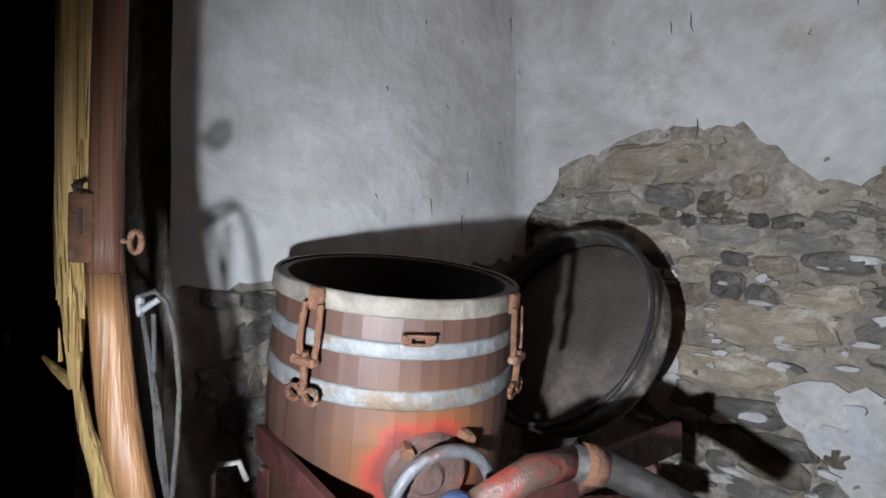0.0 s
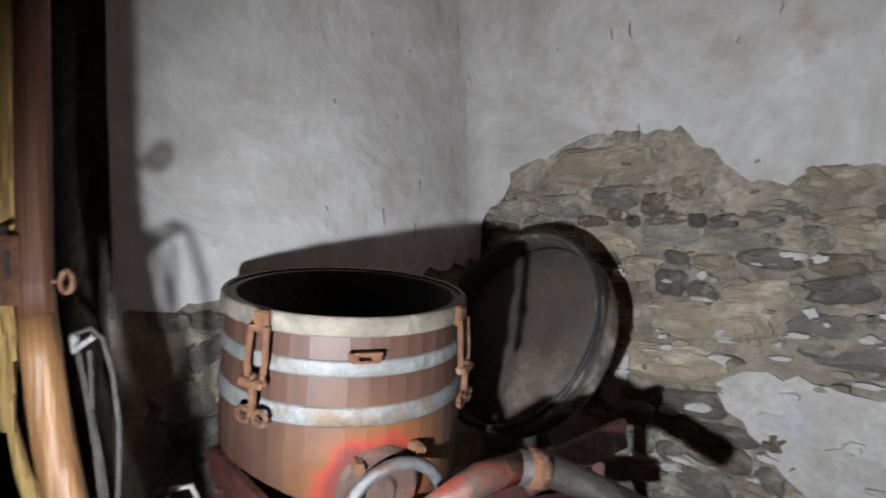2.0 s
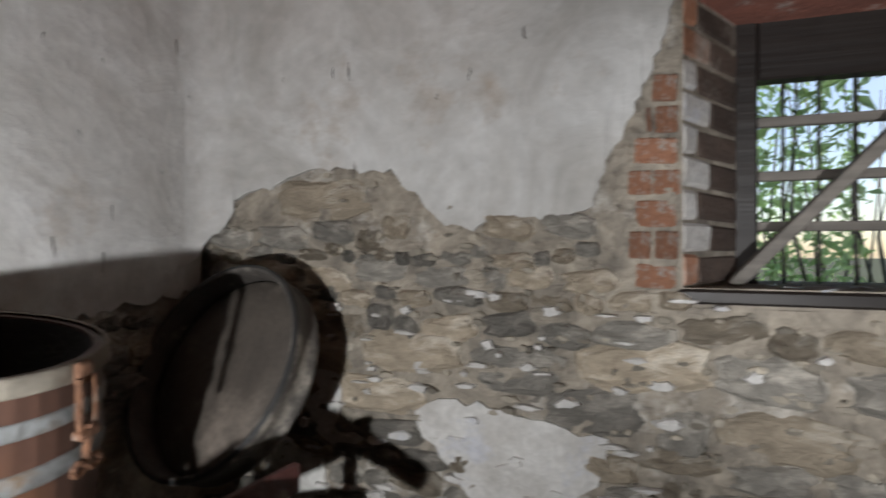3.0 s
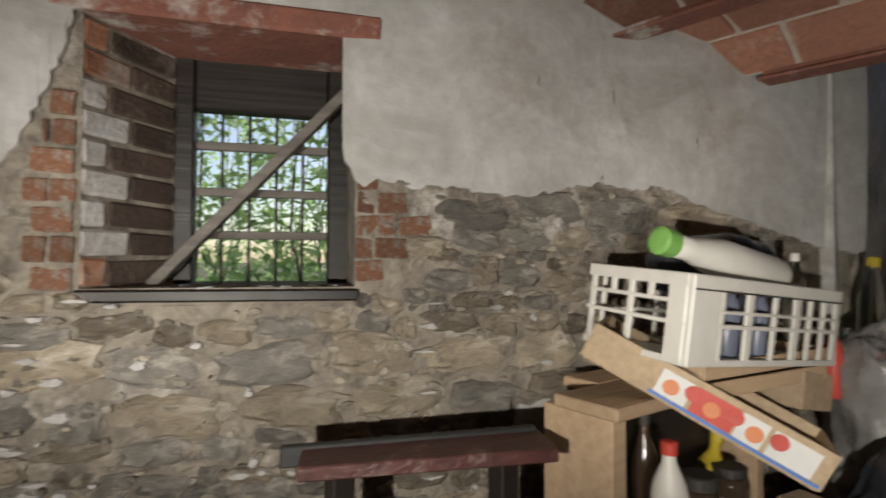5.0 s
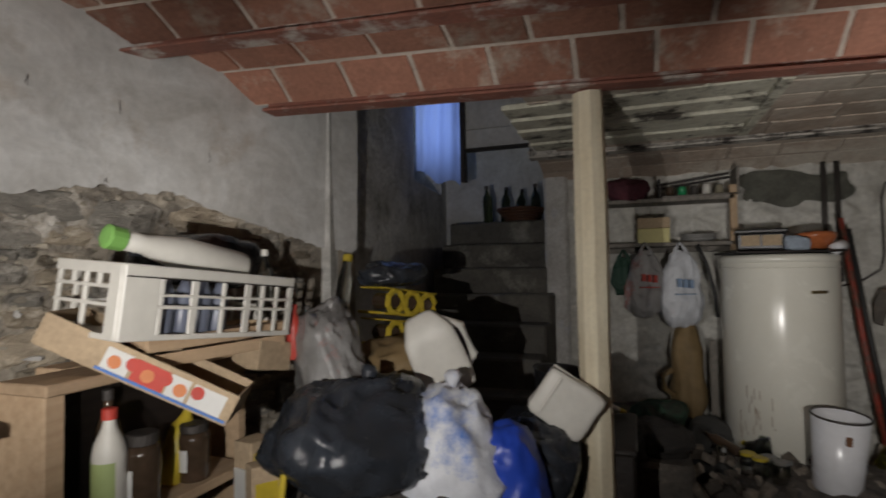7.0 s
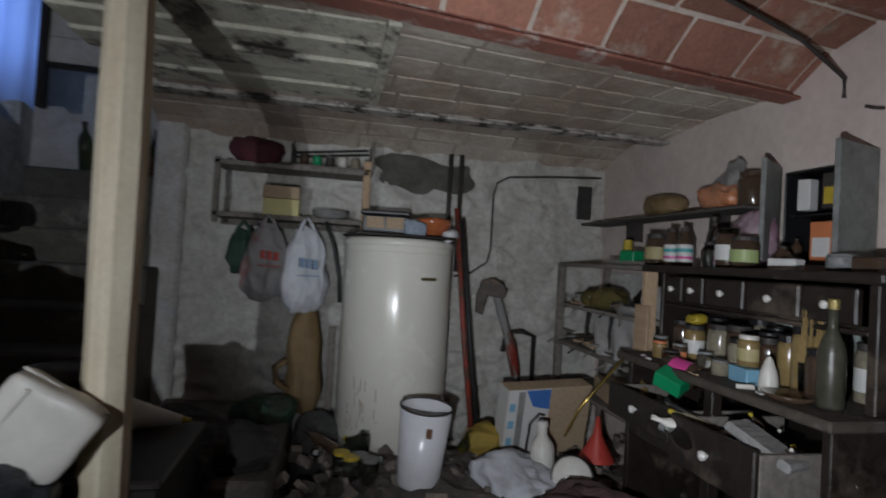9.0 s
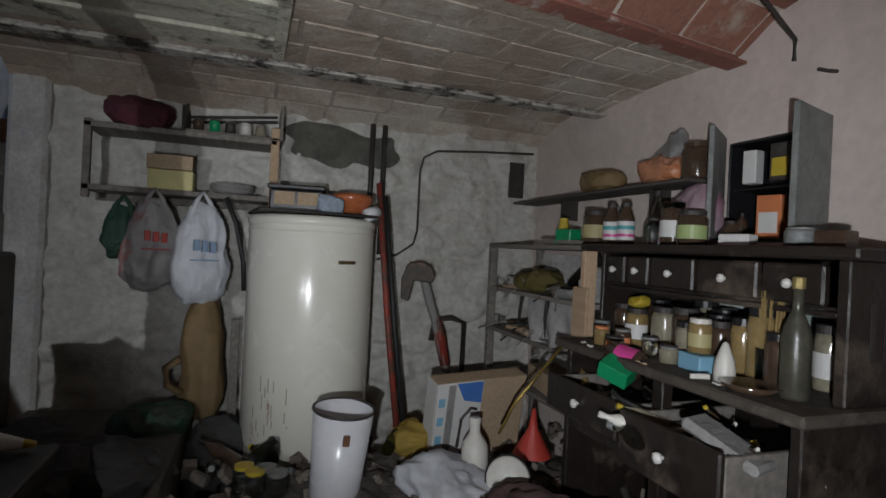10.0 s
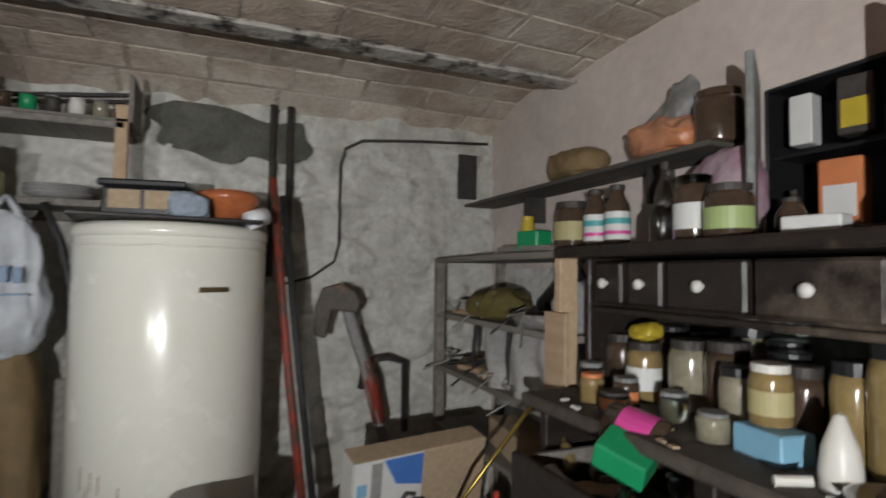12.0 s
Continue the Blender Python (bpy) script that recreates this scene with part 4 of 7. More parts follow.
part("loop", tube([(0.001, -0.037, 1.1985), (0.028, -0.026, 1.2075), (0.046, -0.019, 1.190), (0.0605, -0.014, 1.1275), (0.069, -0.012, 1.041), (0.066, -0.013, 0.955), (0.059, -0.016, 0.857), (0.054, -0.019, 0.763)], 0.0045, 6), WEBBING, strap, smooth=True)
part("tail", roughen(tube([(0.008, -0.034, 1.165), (0.021, -0.030, 1.089), (0.034, -0.025, 1.0025), (0.042, -0.023, 0.9355), (0.048, -0.021, 0.857), (0.052, -0.0195, 0.76)], [0.004, 0.005, 0.007, 0.0085, 0.0085, 0.0085], 6), 0.0015, 30), WEBBING, strap)
part("tail", tube([(0.026, -0.028, 1.17), (0.027, -0.027, 1.12), (0.026, -0.026, 1.07)], 0.004, 6), WEBBING, strap)
part("lever", join(box(-0.004, -0.045, 1.165, 0.012, -0.030, 1.200, 0.004), tube([(-0.004, -0.040, 1.190), (0.016, -0.038, 1.178), (0.036, -0.026, 1.195)], 0.006, 8)), ZINC, strap, "dull metal buckle")
tapes = thing("cable_loop", pose(-0.542, 0.589, 0.258) @ Matrix.Scale(0.8, 4), "cream electric cable bent over the frame", "cable")
part("cable", tube([(-0.015, -0.02, 0.60), (-0.015, -0.02, 0.86), (-0.005, -0.015, 0.876), (0.02, 0.01, 0.876), (0.03, 0.02, 0.84)], 0.006, 8), WHITE_PLASTIC, tapes, smooth=True)

# dark shelf with jars in the unlit room beyond the pole
dark_shelf = thing("wall_shelf", pose(-2.55, 1.0, 0, 0, 0, 90), "dark plank shelf in the unlit room", "shelf")
for z in (0.75, 1.22):
    part("board", box(-0.9, -0.15, z, 0.9, 0.15, z + 0.03, 0.003), WOOD_DARK, dark_shelf)
for x in (-0.88, 0.85):
    part("upright", box(x, -0.15, 0, x + 0.03, 0.15, 1.5, 0.003), WOOD_DARK, dark_shelf)
for i in range(9):
    z = 0.78 if i % 2 else 1.25
    jar("jar", pose(-2.55 + 0.03 * (i % 3), 0.25 + 0.17 * i, z), "dusty glass jar on a dark shelf", 0.15 + 0.02 * (i % 3), 0.045, DARK_CONTENTS, IRON, group="jars in the dark room")


# ---- barred window in the north wall and the green beyond it ----
win = setting("window_1", "small barred cellar window with a wooden frame and a leaning brace", NORTH)
part("window_frame", join(box(1.50, 0.27, 1.26, 1.585, 0.34, 2.02, 0.006), box(1.995, 0.27, 1.26, 2.07, 0.34, 2.02, 0.006), box(1.585, 0.275, 1.85, 1.995, 0.335, 2.02, 0.006)), WOOD_DARK, win, "dark weathered window frame")
part("window_sill", roughen(box(1.36, -0.015, 1.262, 2.07, 0.36, 1.297, 0.006), 0.006, 9), WOOD_DARK, win, "black rotten sill strewn with litter")
for z in (1.455, 1.592, 1.74):
    part("glazing_bar", box(1.585, 0.292, z - 0.013, 1.995, 0.318, z + 0.013, 0.003), WOOD_GREY, win)
for x in (1.66, 1.745, 1.83, 1.915):
    part("iron_bar", tube([(x, 0.335, 1.27), (x, 0.335, 1.87)], 0.005, 8), IRON, win, smooth=True)
bar("brace", (1.50, 0.15, 1.30), (2.05, 0.13, 1.90), 0.055, 0.03, WOOD_GREY, win, "weathered diagonal wooden brace")
# splayed left cheek of brick, limewashed in part
b = bmesh.new()
o = [(1.36, -0.002), (1.53, 0.27), (1.36, 0.27)]
lo, hi = [b.verts.new((x, y, 1.29)) for x, y in o], [b.verts.new((x, y, 2.02)) for x, y in o]
b.faces.new(lo), b.faces.new(hi)
for k in range(3):
    b.faces.new((lo[k], lo[(k + 1) % 3], hi[(k + 1) % 3], hi[k]))
part("window_cheek", b, MORTAR, win)
for i in range(9):
    z = 1.305 + i * 0.078
    m_ = Matrix.Translation((1.362, 0.0, z)) @ Matrix.Rotation(radians(58), 4, 'Z')
    off = 0.0 if i % 2 else -0.07
    part("brick", moved(roughen(box(0.005 + max(0, off), -0.008, 0, 0.15 + off, 0.02, 0.071, 0.008), 0.007, 16, i), m_), LIME if i in (1, 2, 3, 4, 5, 6) else BRICK, win)
    # darker brown bricks on the inner half of the cheek
    part("brick", moved(roughen(box(0.158 + off, -0.006, 0, 0.315, 0.02, 0.070, 0.008), 0.007, 16, i + 20), m_), BRICK_DARK, win)
rnd = random.Random(8)
for i in range(16):
    x = rnd.uniform(1.56, 2.0)
    y = rnd.uniform(0.0, 0.25)
    part("litter", moved(roughen(box(-0.02, -0.006, 0, 0.02, 0.006, 0.006, 0.001), 0.004, 40, i), Matrix.Translation((x, y, 1.297)) @ Matrix.Rotation(rnd.uniform(0, 3), 4, 'Z')), BAG_WHITE if i % 3 else WOOD_GREY, win)
lintel = part("lintel", roughen(box(1.30, -0.03, 2.005, 2.13, 0.5, 2.075, 0.008), 0.006, 6), BEAM_RED, win, "rusty red lintel")

ground = thing("ground", pose(0, 0, 0), "weedy ground outside the cellar", "ground", kind="structure")
b = bmesh.new()
bmesh.ops.create_circle(b, cap_ends=True, radius=700, segments=48, matrix=Matrix.Translation((0, 0, -0.15)))
part("ground_sheet", b, mat("weedy_earth", (0.10, 0.12, 0.05), (0.06, 0.05, 0.03), 2.0, 0.95, 0.5), ground)
bank = part("bank", roughen(box(-4, 0, -0.1, 7, 6, 1.12, 0.0), 0.02, 3), mat("weedy_bank", (0.10, 0.13, 0.05), (0.06, 0.05, 0.03), 4.0, 0.95, 0.5), ground)
bank.matrix_basis = NORTH @ pose(0, 0.56, 0)
bush = thing("bushes", NORTH, "dense sunlit green bushes outside the window", "bush", kind="stuff")
b = bmesh.new()
rnd = random.Random(12)
for i in range(11000):
    y = 1.0 + 3.4 * rnd.random()
    c = Vector((1.5 + rnd.uniform(-1.3, 0.8) * (0.4 + y * 0.4), y, 1.10 + rnd.random() ** 1.25 * (0.75 + 0.6 * y)))
    if noise.noise(c * 1.7) < -0.34 + 0.30 * max(0.0, c.z - 1.75):
        continue
    s_ = rnd.uniform(0.02, 0.055)
    e = Euler((rnd.uniform(-0.9, 0.9), rnd.uniform(-0.9, 0.9), rnd.uniform(0, 6.28))).to_matrix()
    pts = [(-s_, 0, 0), (-s_ * 0.2, -s_ * 0.42, 0.1 * s_), (s_, 0, -0.25 * s_), (-s_ * 0.2, s_ * 0.42, 0.1 * s_)]
    v = [b.verts.new(c + e @ Vector(p)) for p in pts]
    b.faces.new((v[0], v[1], v[2]))
    b.faces.new((v[0], v[2], v[3]))
part("leaves", b, LEAF, bush)
b = bmesh.new()
for i in range(40):
    x, y = rnd.uniform(-0.5, 3.2), rnd.uniform(0.9, 3)
    t_ = tube([(x, y, 1.05), (x + rnd.uniform(-.1, .1), y, 1.5), (x + rnd.uniform(-.2, .2), y + 0.1, 2.1 + rnd.random())], [0.009, 0.006, 0.003], 5)
    me = bpy.data.meshes.new("t")
    t_.to_mesh(me)
    t_.free()
    b.from_mesh(me)
    bpy.data.meshes.remove(me)
part("stems", b, WOOD_GREY, bush)


# ---- heap by the window wall: cabinet, crate, bottles, bags ----
cab = thing("open_cabinet", pose(1.90, 0.29, 0), "dusty chipboard cabinet with an open front, against the rubble wall", "cabinet")
part("side_panel", box(-0.02, 0, 0, 0.03, 0.20, 1.03, 0.003), WOOD_RAW, cab)
part("side_panel", box(0.64, 0, 0, 0.68, 0.14, 1.03, 0.003), WOOD_RAW, cab)
part("top", box(-0.03, -0.02, 1.03, 0.70, 0.16, 1.06, 0.004), WOOD_RAW, cab)
part("top", box(0.14, 0.162, 1.03, 0.45, 0.28, 1.06, 0.004), WOOD_RAW, cab)
part("shelf", box(-0.02, -0.10, 0.66, 0.58, 0.15, 0.69, 0.003), WOOD_RAW, cab)
part("back_panel", box(0.02, 0.14, 0.05, 0.64, 0.15, 1.03, 0), WOOD_DARK, cab)

tray = thing("cardboard_tray", pose(2.02, 0.46, 1.15, 0, 27, -62), "printed cardboard tray sliding off the cabinet", "box")
part("tray_side", box(0, -0.10, 0, 0.52, -0.094, 0.085, 0.001), CARD, tray)
part("tray_side", box(0, 0.094, 0, 0.52, 0.10, 0.085, 0.001), CARD, tray)
part("tray_end", box(-0.006, -0.10, 0, 0.0, 0.10, 0.085, 0.001), CARD, tray)
part("tray_end", box(0.52, -0.10, 0, 0.526, 0.10, 0.085, 0.001), CARD, tray)
part("tray_bottom", box(0, -0.094, -0.004, 0.52, 0.094, 0.004, 0), CARD, tray)
for i, (x0, x1, m_) in enumerate(((0.17, 0.24, WHITE_PAPER), (0.25, 0.34, RED_PRINT), (0.345, 0.40, WHITE_PAPER), (0.41, 0.50, WHITE_PAPER))):
    part("print", box(x0, -0.1025, 0.012, x1, -0.1003, 0.07, 0), m_, tray)
part("print", box(0.16, -0.1028, 0.004, 0.52, -0.1003, 0.011, 0), BLUE_PRINT, tray)
for i in range(6):
    part("fruit_print", moved(lathe([(0, 0.0), (0.017, 0.0005), (0.018, 0.0)], 12), Matrix.Translation((0.20 + 0.045 * i, -0.1032, 0.038 + 0.012 * (i % 2))) @ Matrix.Rotation(radians(90), 4, 'X')), RED_PRINT if i % 2 else ORANGE, tray)

prop = thing("wooden_box", pose(2.36, 0.29, 1.06, 0, 0, -7), "rough wooden fruit box under the crate", "box")
for z in (0.0, 0.045):
    part("slat", box(-0.26, -0.125, z, 0.26, -0.115, z + 0.038, 0.002), WOOD_RAW, prop)
    part("slat", box(-0.26, 0.095, z, 0.26, 0.105, z + 0.038, 0.002), WOOD_RAW, prop)
for x in (-0.26, 0.25):
    part("end_board", box(x, -0.115, 0, x + 0.012, 0.095, 0.085, 0.002), WOOD_RAW, prop)
part("base_board", box(-0.25, -0.115, 0, 0.25, 0.095, 0.008, 0), WOOD_RAW, prop)

crate = thing("plastic_crate", pose(1.985, 0.185, 1.150, 4, 5, -6), "dusty white slatted plastic bottle crate holding an old bottle", "crate")
CW, CD, CH = 0.62, 0.30, 0.20
for z, h in ((0.0, 0.016), (0.085, 0.010), (CH - 0.03, 0.03)):
    part("rail", box(0, -0.004, z, CW, 0.008, z + h, 0.002), WHITE_PLASTIC, crate)
    part("rail", box(0, CD - 0.008, z, CW, CD + 0.004, z + h, 0.002), WHITE_PLASTIC, crate)
    part("rail", box(-0.004, 0.008, z, 0.008, CD - 0.008, z + h, 0.002), WHITE_PLASTIC, crate)
    part("rail", box(CW - 0.008, 0.008, z, CW + 0.004, CD - 0.008, z + h, 0.002), WHITE_PLASTIC, crate)
part("corner", box(-0.005, -0.005, 0, 0.10, 0.010, CH, 0.004), WHITE_PLASTIC, crate)
part("corner", box(-0.005, 0.010, 0, 0.010, 0.06, CH, 0.004), WHITE_PLASTIC, crate)
for x, w_ in ((0.10, 0.014), (0.20, 0.024), (0.31, 0.014), (0.40, 0.026), (0.47, 0.014), (0.535, 0.014), (0.595, 0.024)):
    part("slat", box(x, -0.003, 0, x + w_, 0.007, CH, 0.002), WHITE_PLASTIC, crate)
    part("slat", box(x - 0.05, CD - 0.007, 0, x - 0.05 + w_, CD + 0.003, CH, 0.002), WHITE_PLASTIC, crate)
for y, z_ in ((0.10, 0.14), (0.155, 0.0), (0.21, 0.14), (0.275, 0.0)):
    part("slat", box(-0.003, y, z_, 0.007, y + 0.016, CH, 0.002), WHITE_PLASTIC, crate)
    part("slat", box(CW - 0.007, y, 0, CW + 0.003, y + 0.012, CH, 0.002), WHITE_PLASTIC, crate)
part("rail", box(-0.004, 0.008, 0.132, 0.008, CD - 0.008, 0.142, 0.002), WHITE_PLASTIC, crate)
part("rail", box(0.10, -0.004, 0.118, CW, 0.008, 0.126, 0.002), WHITE_PLASTIC, crate)
# shade under the rim drawn as a thin dark strip
part("rim_shadow_line", box(0.0, -0.0055, CH - 0.034, CW, -0.003, CH - 0.030, 0), IRON, crate, "dark line painted for the shade under the rim")
pack = thing("bottle_pack", crate.matrix_basis @ pose(0.13, 0.03, 0.014), "blue-grey plastic bottle pack standing in the crate", "pack")
for k in range(4):
    part("pack_bottle", moved(lathe([(0, 0), (0.028, 0), (0.03, 0.006), (0.03, 0.11), (0.014, 0.14), (0.012, 0.15), (0, 0.15)], 14), Matrix.Translation((0.03 + 0.064 * k, 0.03, 0))), sheet("slate_plastic", (0.16, 0.18, 0.24), 0.35) if k == 0 else bpy.data.materials["slate_plastic"], pack, smooth=True)
part("floor_grid", box(0.008, 0.008, 0.004, CW - 0.008, CD - 0.008, 0.012, 0), WHITE_PLASTIC, crate)

old_b = bottle("plastic_bottle", lay((2.46, 0.205, 1.335), (2.0, 0.265, 1.425)), "white plastic bottle with a lime green cap lying in the crate", 0.46, 0.050, WHITE_PLASTIC, LIME_GREEN, 0.40, 0.55)
# dark lump modelled where the bottle's shadow falls in the crate
junk = thing("bottle_shadow_lump", pose(2.45, 0.36, 1.26, 0, 0, -8), "black lump standing in for the bottle's shadow in the crate", "sheet")
part("film", roughen(moved(grid_box(0.50, 0.14, 0.18, 8, 3), Matrix.Translation((0, 0, 0))), 0.03, 9), BAG_DARK, junk, smooth=True)
bottle("small_bottle", pose(2.575, 0.20, 1.16), "small clear glass bottle standing in the crate", 0.24, 0.03, GLASS_CLEAR, WHITE_PLASTIC)

SH = 0.69
bottle("detergent_bottle", pose(2.005, 0.235, SH), "pale detergent bottle with a red cap and green sticker", 0.29, 0.040, WHITE_PLASTIC, RED_PRINT, 0.3, 0.38, STICKER, (0.22, 0.55))
jar("brown_jar", pose(2.08, 0.21, SH), "brown jar with a white striped label", 0.21, 0.046, DARK_CONTENTS, IRON, WHITE_PAPER, 0.85)
jar("brown_jar", pose(2.30, 0.25, SH), "brown jar with a white striped label", 0.17, 0.046, DARK_CONTENTS, IRON, WHITE_PAPER, 0.85)
bottle("yellow_bottle", pose(2.24, 0.30, SH, 0, 24, 0), "yellow plastic bottle on the cabinet shelf", 0.25, 0.04, YELLOW, YELLOW)
bottle("dark_bottle", pose(2.10, 0.36, SH), "dark glass bottle on the cabinet shelf", 0.31, 0.035, DARK_CONTENTS, IRON)
heap_base = thing("junk_heap", pose(2.75, -0.25, 0), "heap of dusty sacks and rubble under the bags", "heap", kind="stuff")
b = bmesh.new()
bmesh.ops.create_grid(b, x_segments=44, y_segments=40, size=1, matrix=Matrix.Diagonal((0.78, 0.62, 1, 1)))
for v in b.verts:
    r_ = math.hypot(v.co.x / 0.78, v.co.y / 0.62)
    v.co.z = max(-0.03, 0.74 * max(0, 1 - r_ ** 2.6) + 0.10 * noise.noise(v.co * 4) + 0.05 * noise.noise(v.co * 11) - 0.02)
part("heap", b, mat("dusty_junk", (0.12, 0.11, 0.10), (0.05, 0.045, 0.04), 9.0, 0.9, 0.7, third=(0.22, 0.17, 0.13), third_at=0.62), heap_base)
carton("seed_box", pose(2.43, 0.13, 0.60, 0, 0, -20), "small yellow and white seed box", 0.10, 0.08, 0.10, WHITE_PAPER, YELLOW)
carton("seed_box", pose(2.43, 0.13, 0.70, 0, 0, -10), "small yellow and white seed box", 0.095, 0.08, 0.085, CARD, YELLOW)
carton("seed_box", pose(2.36, 0.04, 0.62, 0, 0, -35), "small dull carton in the heap", 0.09, 0.07, 0.12, CARD, YELLOW)
stick = thing("yellow_stick", pose(2.27, -0.08, 0.60, 4, 6, 0), "yellow wooden stick leaning in the heap", "stick")
part("stick", tube([(0, 0, 0), (0.01, 0.01, 0.22)], 0.010, 8), YELLOW, stick)
carton("fallen_carton", pose(2.55, 0.20, 0.98, 0, 10, -5), "crushed dusty carton below the crate", 0.16, 0.12, 0.10, CARD)
bottle("red_bottle", pose(2.66, 0.14, 1.0), "dull red plastic bottle behind the crate", 0.20, 0.03, RED_PRINT, RED_PRINT)
bottle("teal_bottle", pose(2.73, 0.13, 1.0), "teal plastic bottle behind the crate", 0.19, 0.03, sheet("teal_plastic", (0.02, 0.22, 0.2), 0.4), IRON)
sack("grey_bag", pose(2.72, 0.03, 0.72, 0, 6, 20), "crumpled grey plastic bag on the heap", 0.32, 0.26, 0.44, BAG_CLEAR, 2, 0.06, True)
sack("refuse_bag", pose(2.53, -0.20, 0.64, 0, 6, -25), "full dark refuse bag with shiny folds", 0.62, 0.40, 0.32, BAG_DARK, 5, 0.045, True)
sack("carrier_bag", pose(2.72, -0.45, 0.46, 0, 0, 10), "white and blue printed carrier bag stuffed full", 0.36, 0.30, 0.47, BAG_PRINTED, 7, 0.055, True)
sack("blue_bag", pose(2.76, -0.63, 0.44, 0, 0, 10), "shiny blue plastic bag beside the carrier bag", 0.24, 0.22, 0.34, BAG_BLUE, 9, 0.03, False)
sack("dark_bag", pose(2.98, -0.62, 0.40, 0, 0, 0), "slack grey-black bag at the foot of the post", 0.40, 0.36, 0.34, BAG_DARK, 12, 0.04, False)

jug = thing("plastic_jug", pose(2.94, -0.38, 0.852, 0, -24, -66), "dusty white plastic jug with a moulded handle", "jug")
b = grid_box(0.20, 0.13, 0.325, 10, 9)
for v in b.verts:
    t_ = v.co.z / 0.30
    k = 1 - 0.30 * max(0, t_ - 0.80) / 0.20
    v.co.x *= k
    v.co.y *= k
    v.co += noise.noise_vector(v.co * 9) * 0.008
part("body", b, WHITE_PLASTIC, jug, smooth=True)
part("handle", tube([(0.085, 0, 0.07), (0.128, 0, 0.10), (0.130, 0, 0.22), (0.07, 0, 0.27)], 0.017, 10), WHITE_PLASTIC, jug, smooth=True)
part("neck", lathe([(0.03, 0.28), (0.028, 0.315), (0, 0.318)], 14), WHITE_PLASTIC, jug)

can = thing("square_canister", pose(3.02, -0.785, 0.82, 0, 34, -82), "dusty white square canister lying tilted against the post", "canister")
b = grid_box(0.225, 0.10, 0.19, 10, 9)
for v in b.verts:
    v.co.z -= 0.095
    v.co += noise.noise_vector(v.co * 11) * 0.009
part("body", b, WHITE_PLASTIC, can, smooth=True)
part("moulded_rib", box(-0.070, -0.056, -0.075, -0.058, -0.046, 0.075, 0.003), WHITE_PLASTIC, can)
part("seam", box(-0.108, -0.004, 0.090, 0.108, 0.004, 0.098, 0.002), WHITE_PLASTIC, can)
nozzle = thing("nozzle_bottle", lay((3.585, -0.75, 0.685), (3.65, -0.985, 0.640)), "white plastic nozzle bottle with a yellow tip lying on the chest", "bottle")
part("cone", lathe([(0, -0.10), (0.058, -0.10), (0.06, -0.09), (0.06, 0.03), (0.052, 0.06), (0.014, 0.215), (0, 0.217)], 18), WHITE_PLASTIC, nozzle, smooth=True)
part("tip", lathe([(0.015, 0.210), (0.008, 0.245), (0, 0.247)], 12), YELLOW, nozzle, "yellow nozzle tip", True)

for i, (z, ln) in enumerate(((0.98, 3), (1.12, 3))):
    yc = thing("yellow_bottle_crate", pose(3.16, 0.02, z, 0, 8, -24), "yellow plastic bottle rack with round openings", "crate", "yellow racks")
    for k in range(ln):
        ringp = [(0.10 * k + 0.045 * math.cos(a * math.pi / 4 + 0.39), -0.07, 0.06 + 0.05 * math.sin(a * math.pi / 4 + 0.39)) for a in range(8)]
        part("opening_rim", tube(ringp, 0.014, 6, True), YELLOW, yc)
        part("bottle_end", moved(lathe([(0, 0.02), (0.028, 0.018), (0.036, 0.0), (0.036, -0.10)], 12), Matrix.Translation((0.10 * k, -0.05, 0.06)) @ Matrix.Rotation(radians(90), 4, 'X')), DARK_CONTENTS, yc)
    part("rack_body", box(-0.055, -0.06, 0.0, 0.26, 0.12, 0.012, 0.002), YELLOW, yc)
    part("rack_body", box(-0.055, -0.06, 0.112, 0.26, 0.12, 0.12, 0.002), YELLOW, yc)
stand = thing("rack_plinth", pose(3.25, 0.0, 0), "stack of old bricks under the yellow racks", "bricks")
BRICK_LOW = bpy.data.meshes.new("brick")
b = box(-0.11, -0.075, 0, 0.11, 0.075, 0.064, 0.006)
b.to_mesh(BRICK_LOW)
b.free()
BRICK_LOW.materials.append(STEP_STONE)
for k in range(15):
    for i in (-1, 1):
        for j in (-1, 1):
            ob = new("brick", BRICK_LOW)
            ob.parent = stand
            ob.matrix_basis = pose(0.113 * i + 0.006 * math.sin(k * 3), 0.077 * j, 0.065 * k, 0, 0, 2 * math.sin(k * 5 + i))
sack("black_bundle", pose(3.24, 0.0, 1.24, 0, 0, -15), "black plastic bundle lying on the yellow racks", 0.34, 0.2, 0.10, BAG_DARK, 21, 0.03, False)
bottle("spray_bottle", pose(3.03, 0.17, 1.06, 0, 14, 0), "clear spray bottle with a yellow trigger head", 0.34, 0.035, GLASS_CLEAR, YELLOW, 0.3, 0.5)
sack("dark_sack", pose(3.02, -0.10, 0.70, 0, 0, 30), "dark dusty sack behind the jug", 0.4, 0.3, 0.34, BAG_BROWN, 23, 0.04, False)
bucket_b = thing("black_bucket", pose(3.30, -0.72, 0.62, 5, 0, 0), "black plastic bucket behind the canister", "bucket")
part("pail", lathe([(0, 0.0), (0.09, 0.0), (0.12, 0.26), (0.128, 0.27), (0.112, 0.265), (0.085, 0.02), (0, 0.02)], 24), DARKPLASTIC, bucket_b, smooth=True)
stand2 = thing("wooden_chest", pose(3.42, -0.60, 0), "low dark wooden chest in the corner", "chest")
part("chest_body", box(-0.26, -0.42, 0, 0.26, 0.16, 0.60, 0.008), WOOD_DARK, stand2)
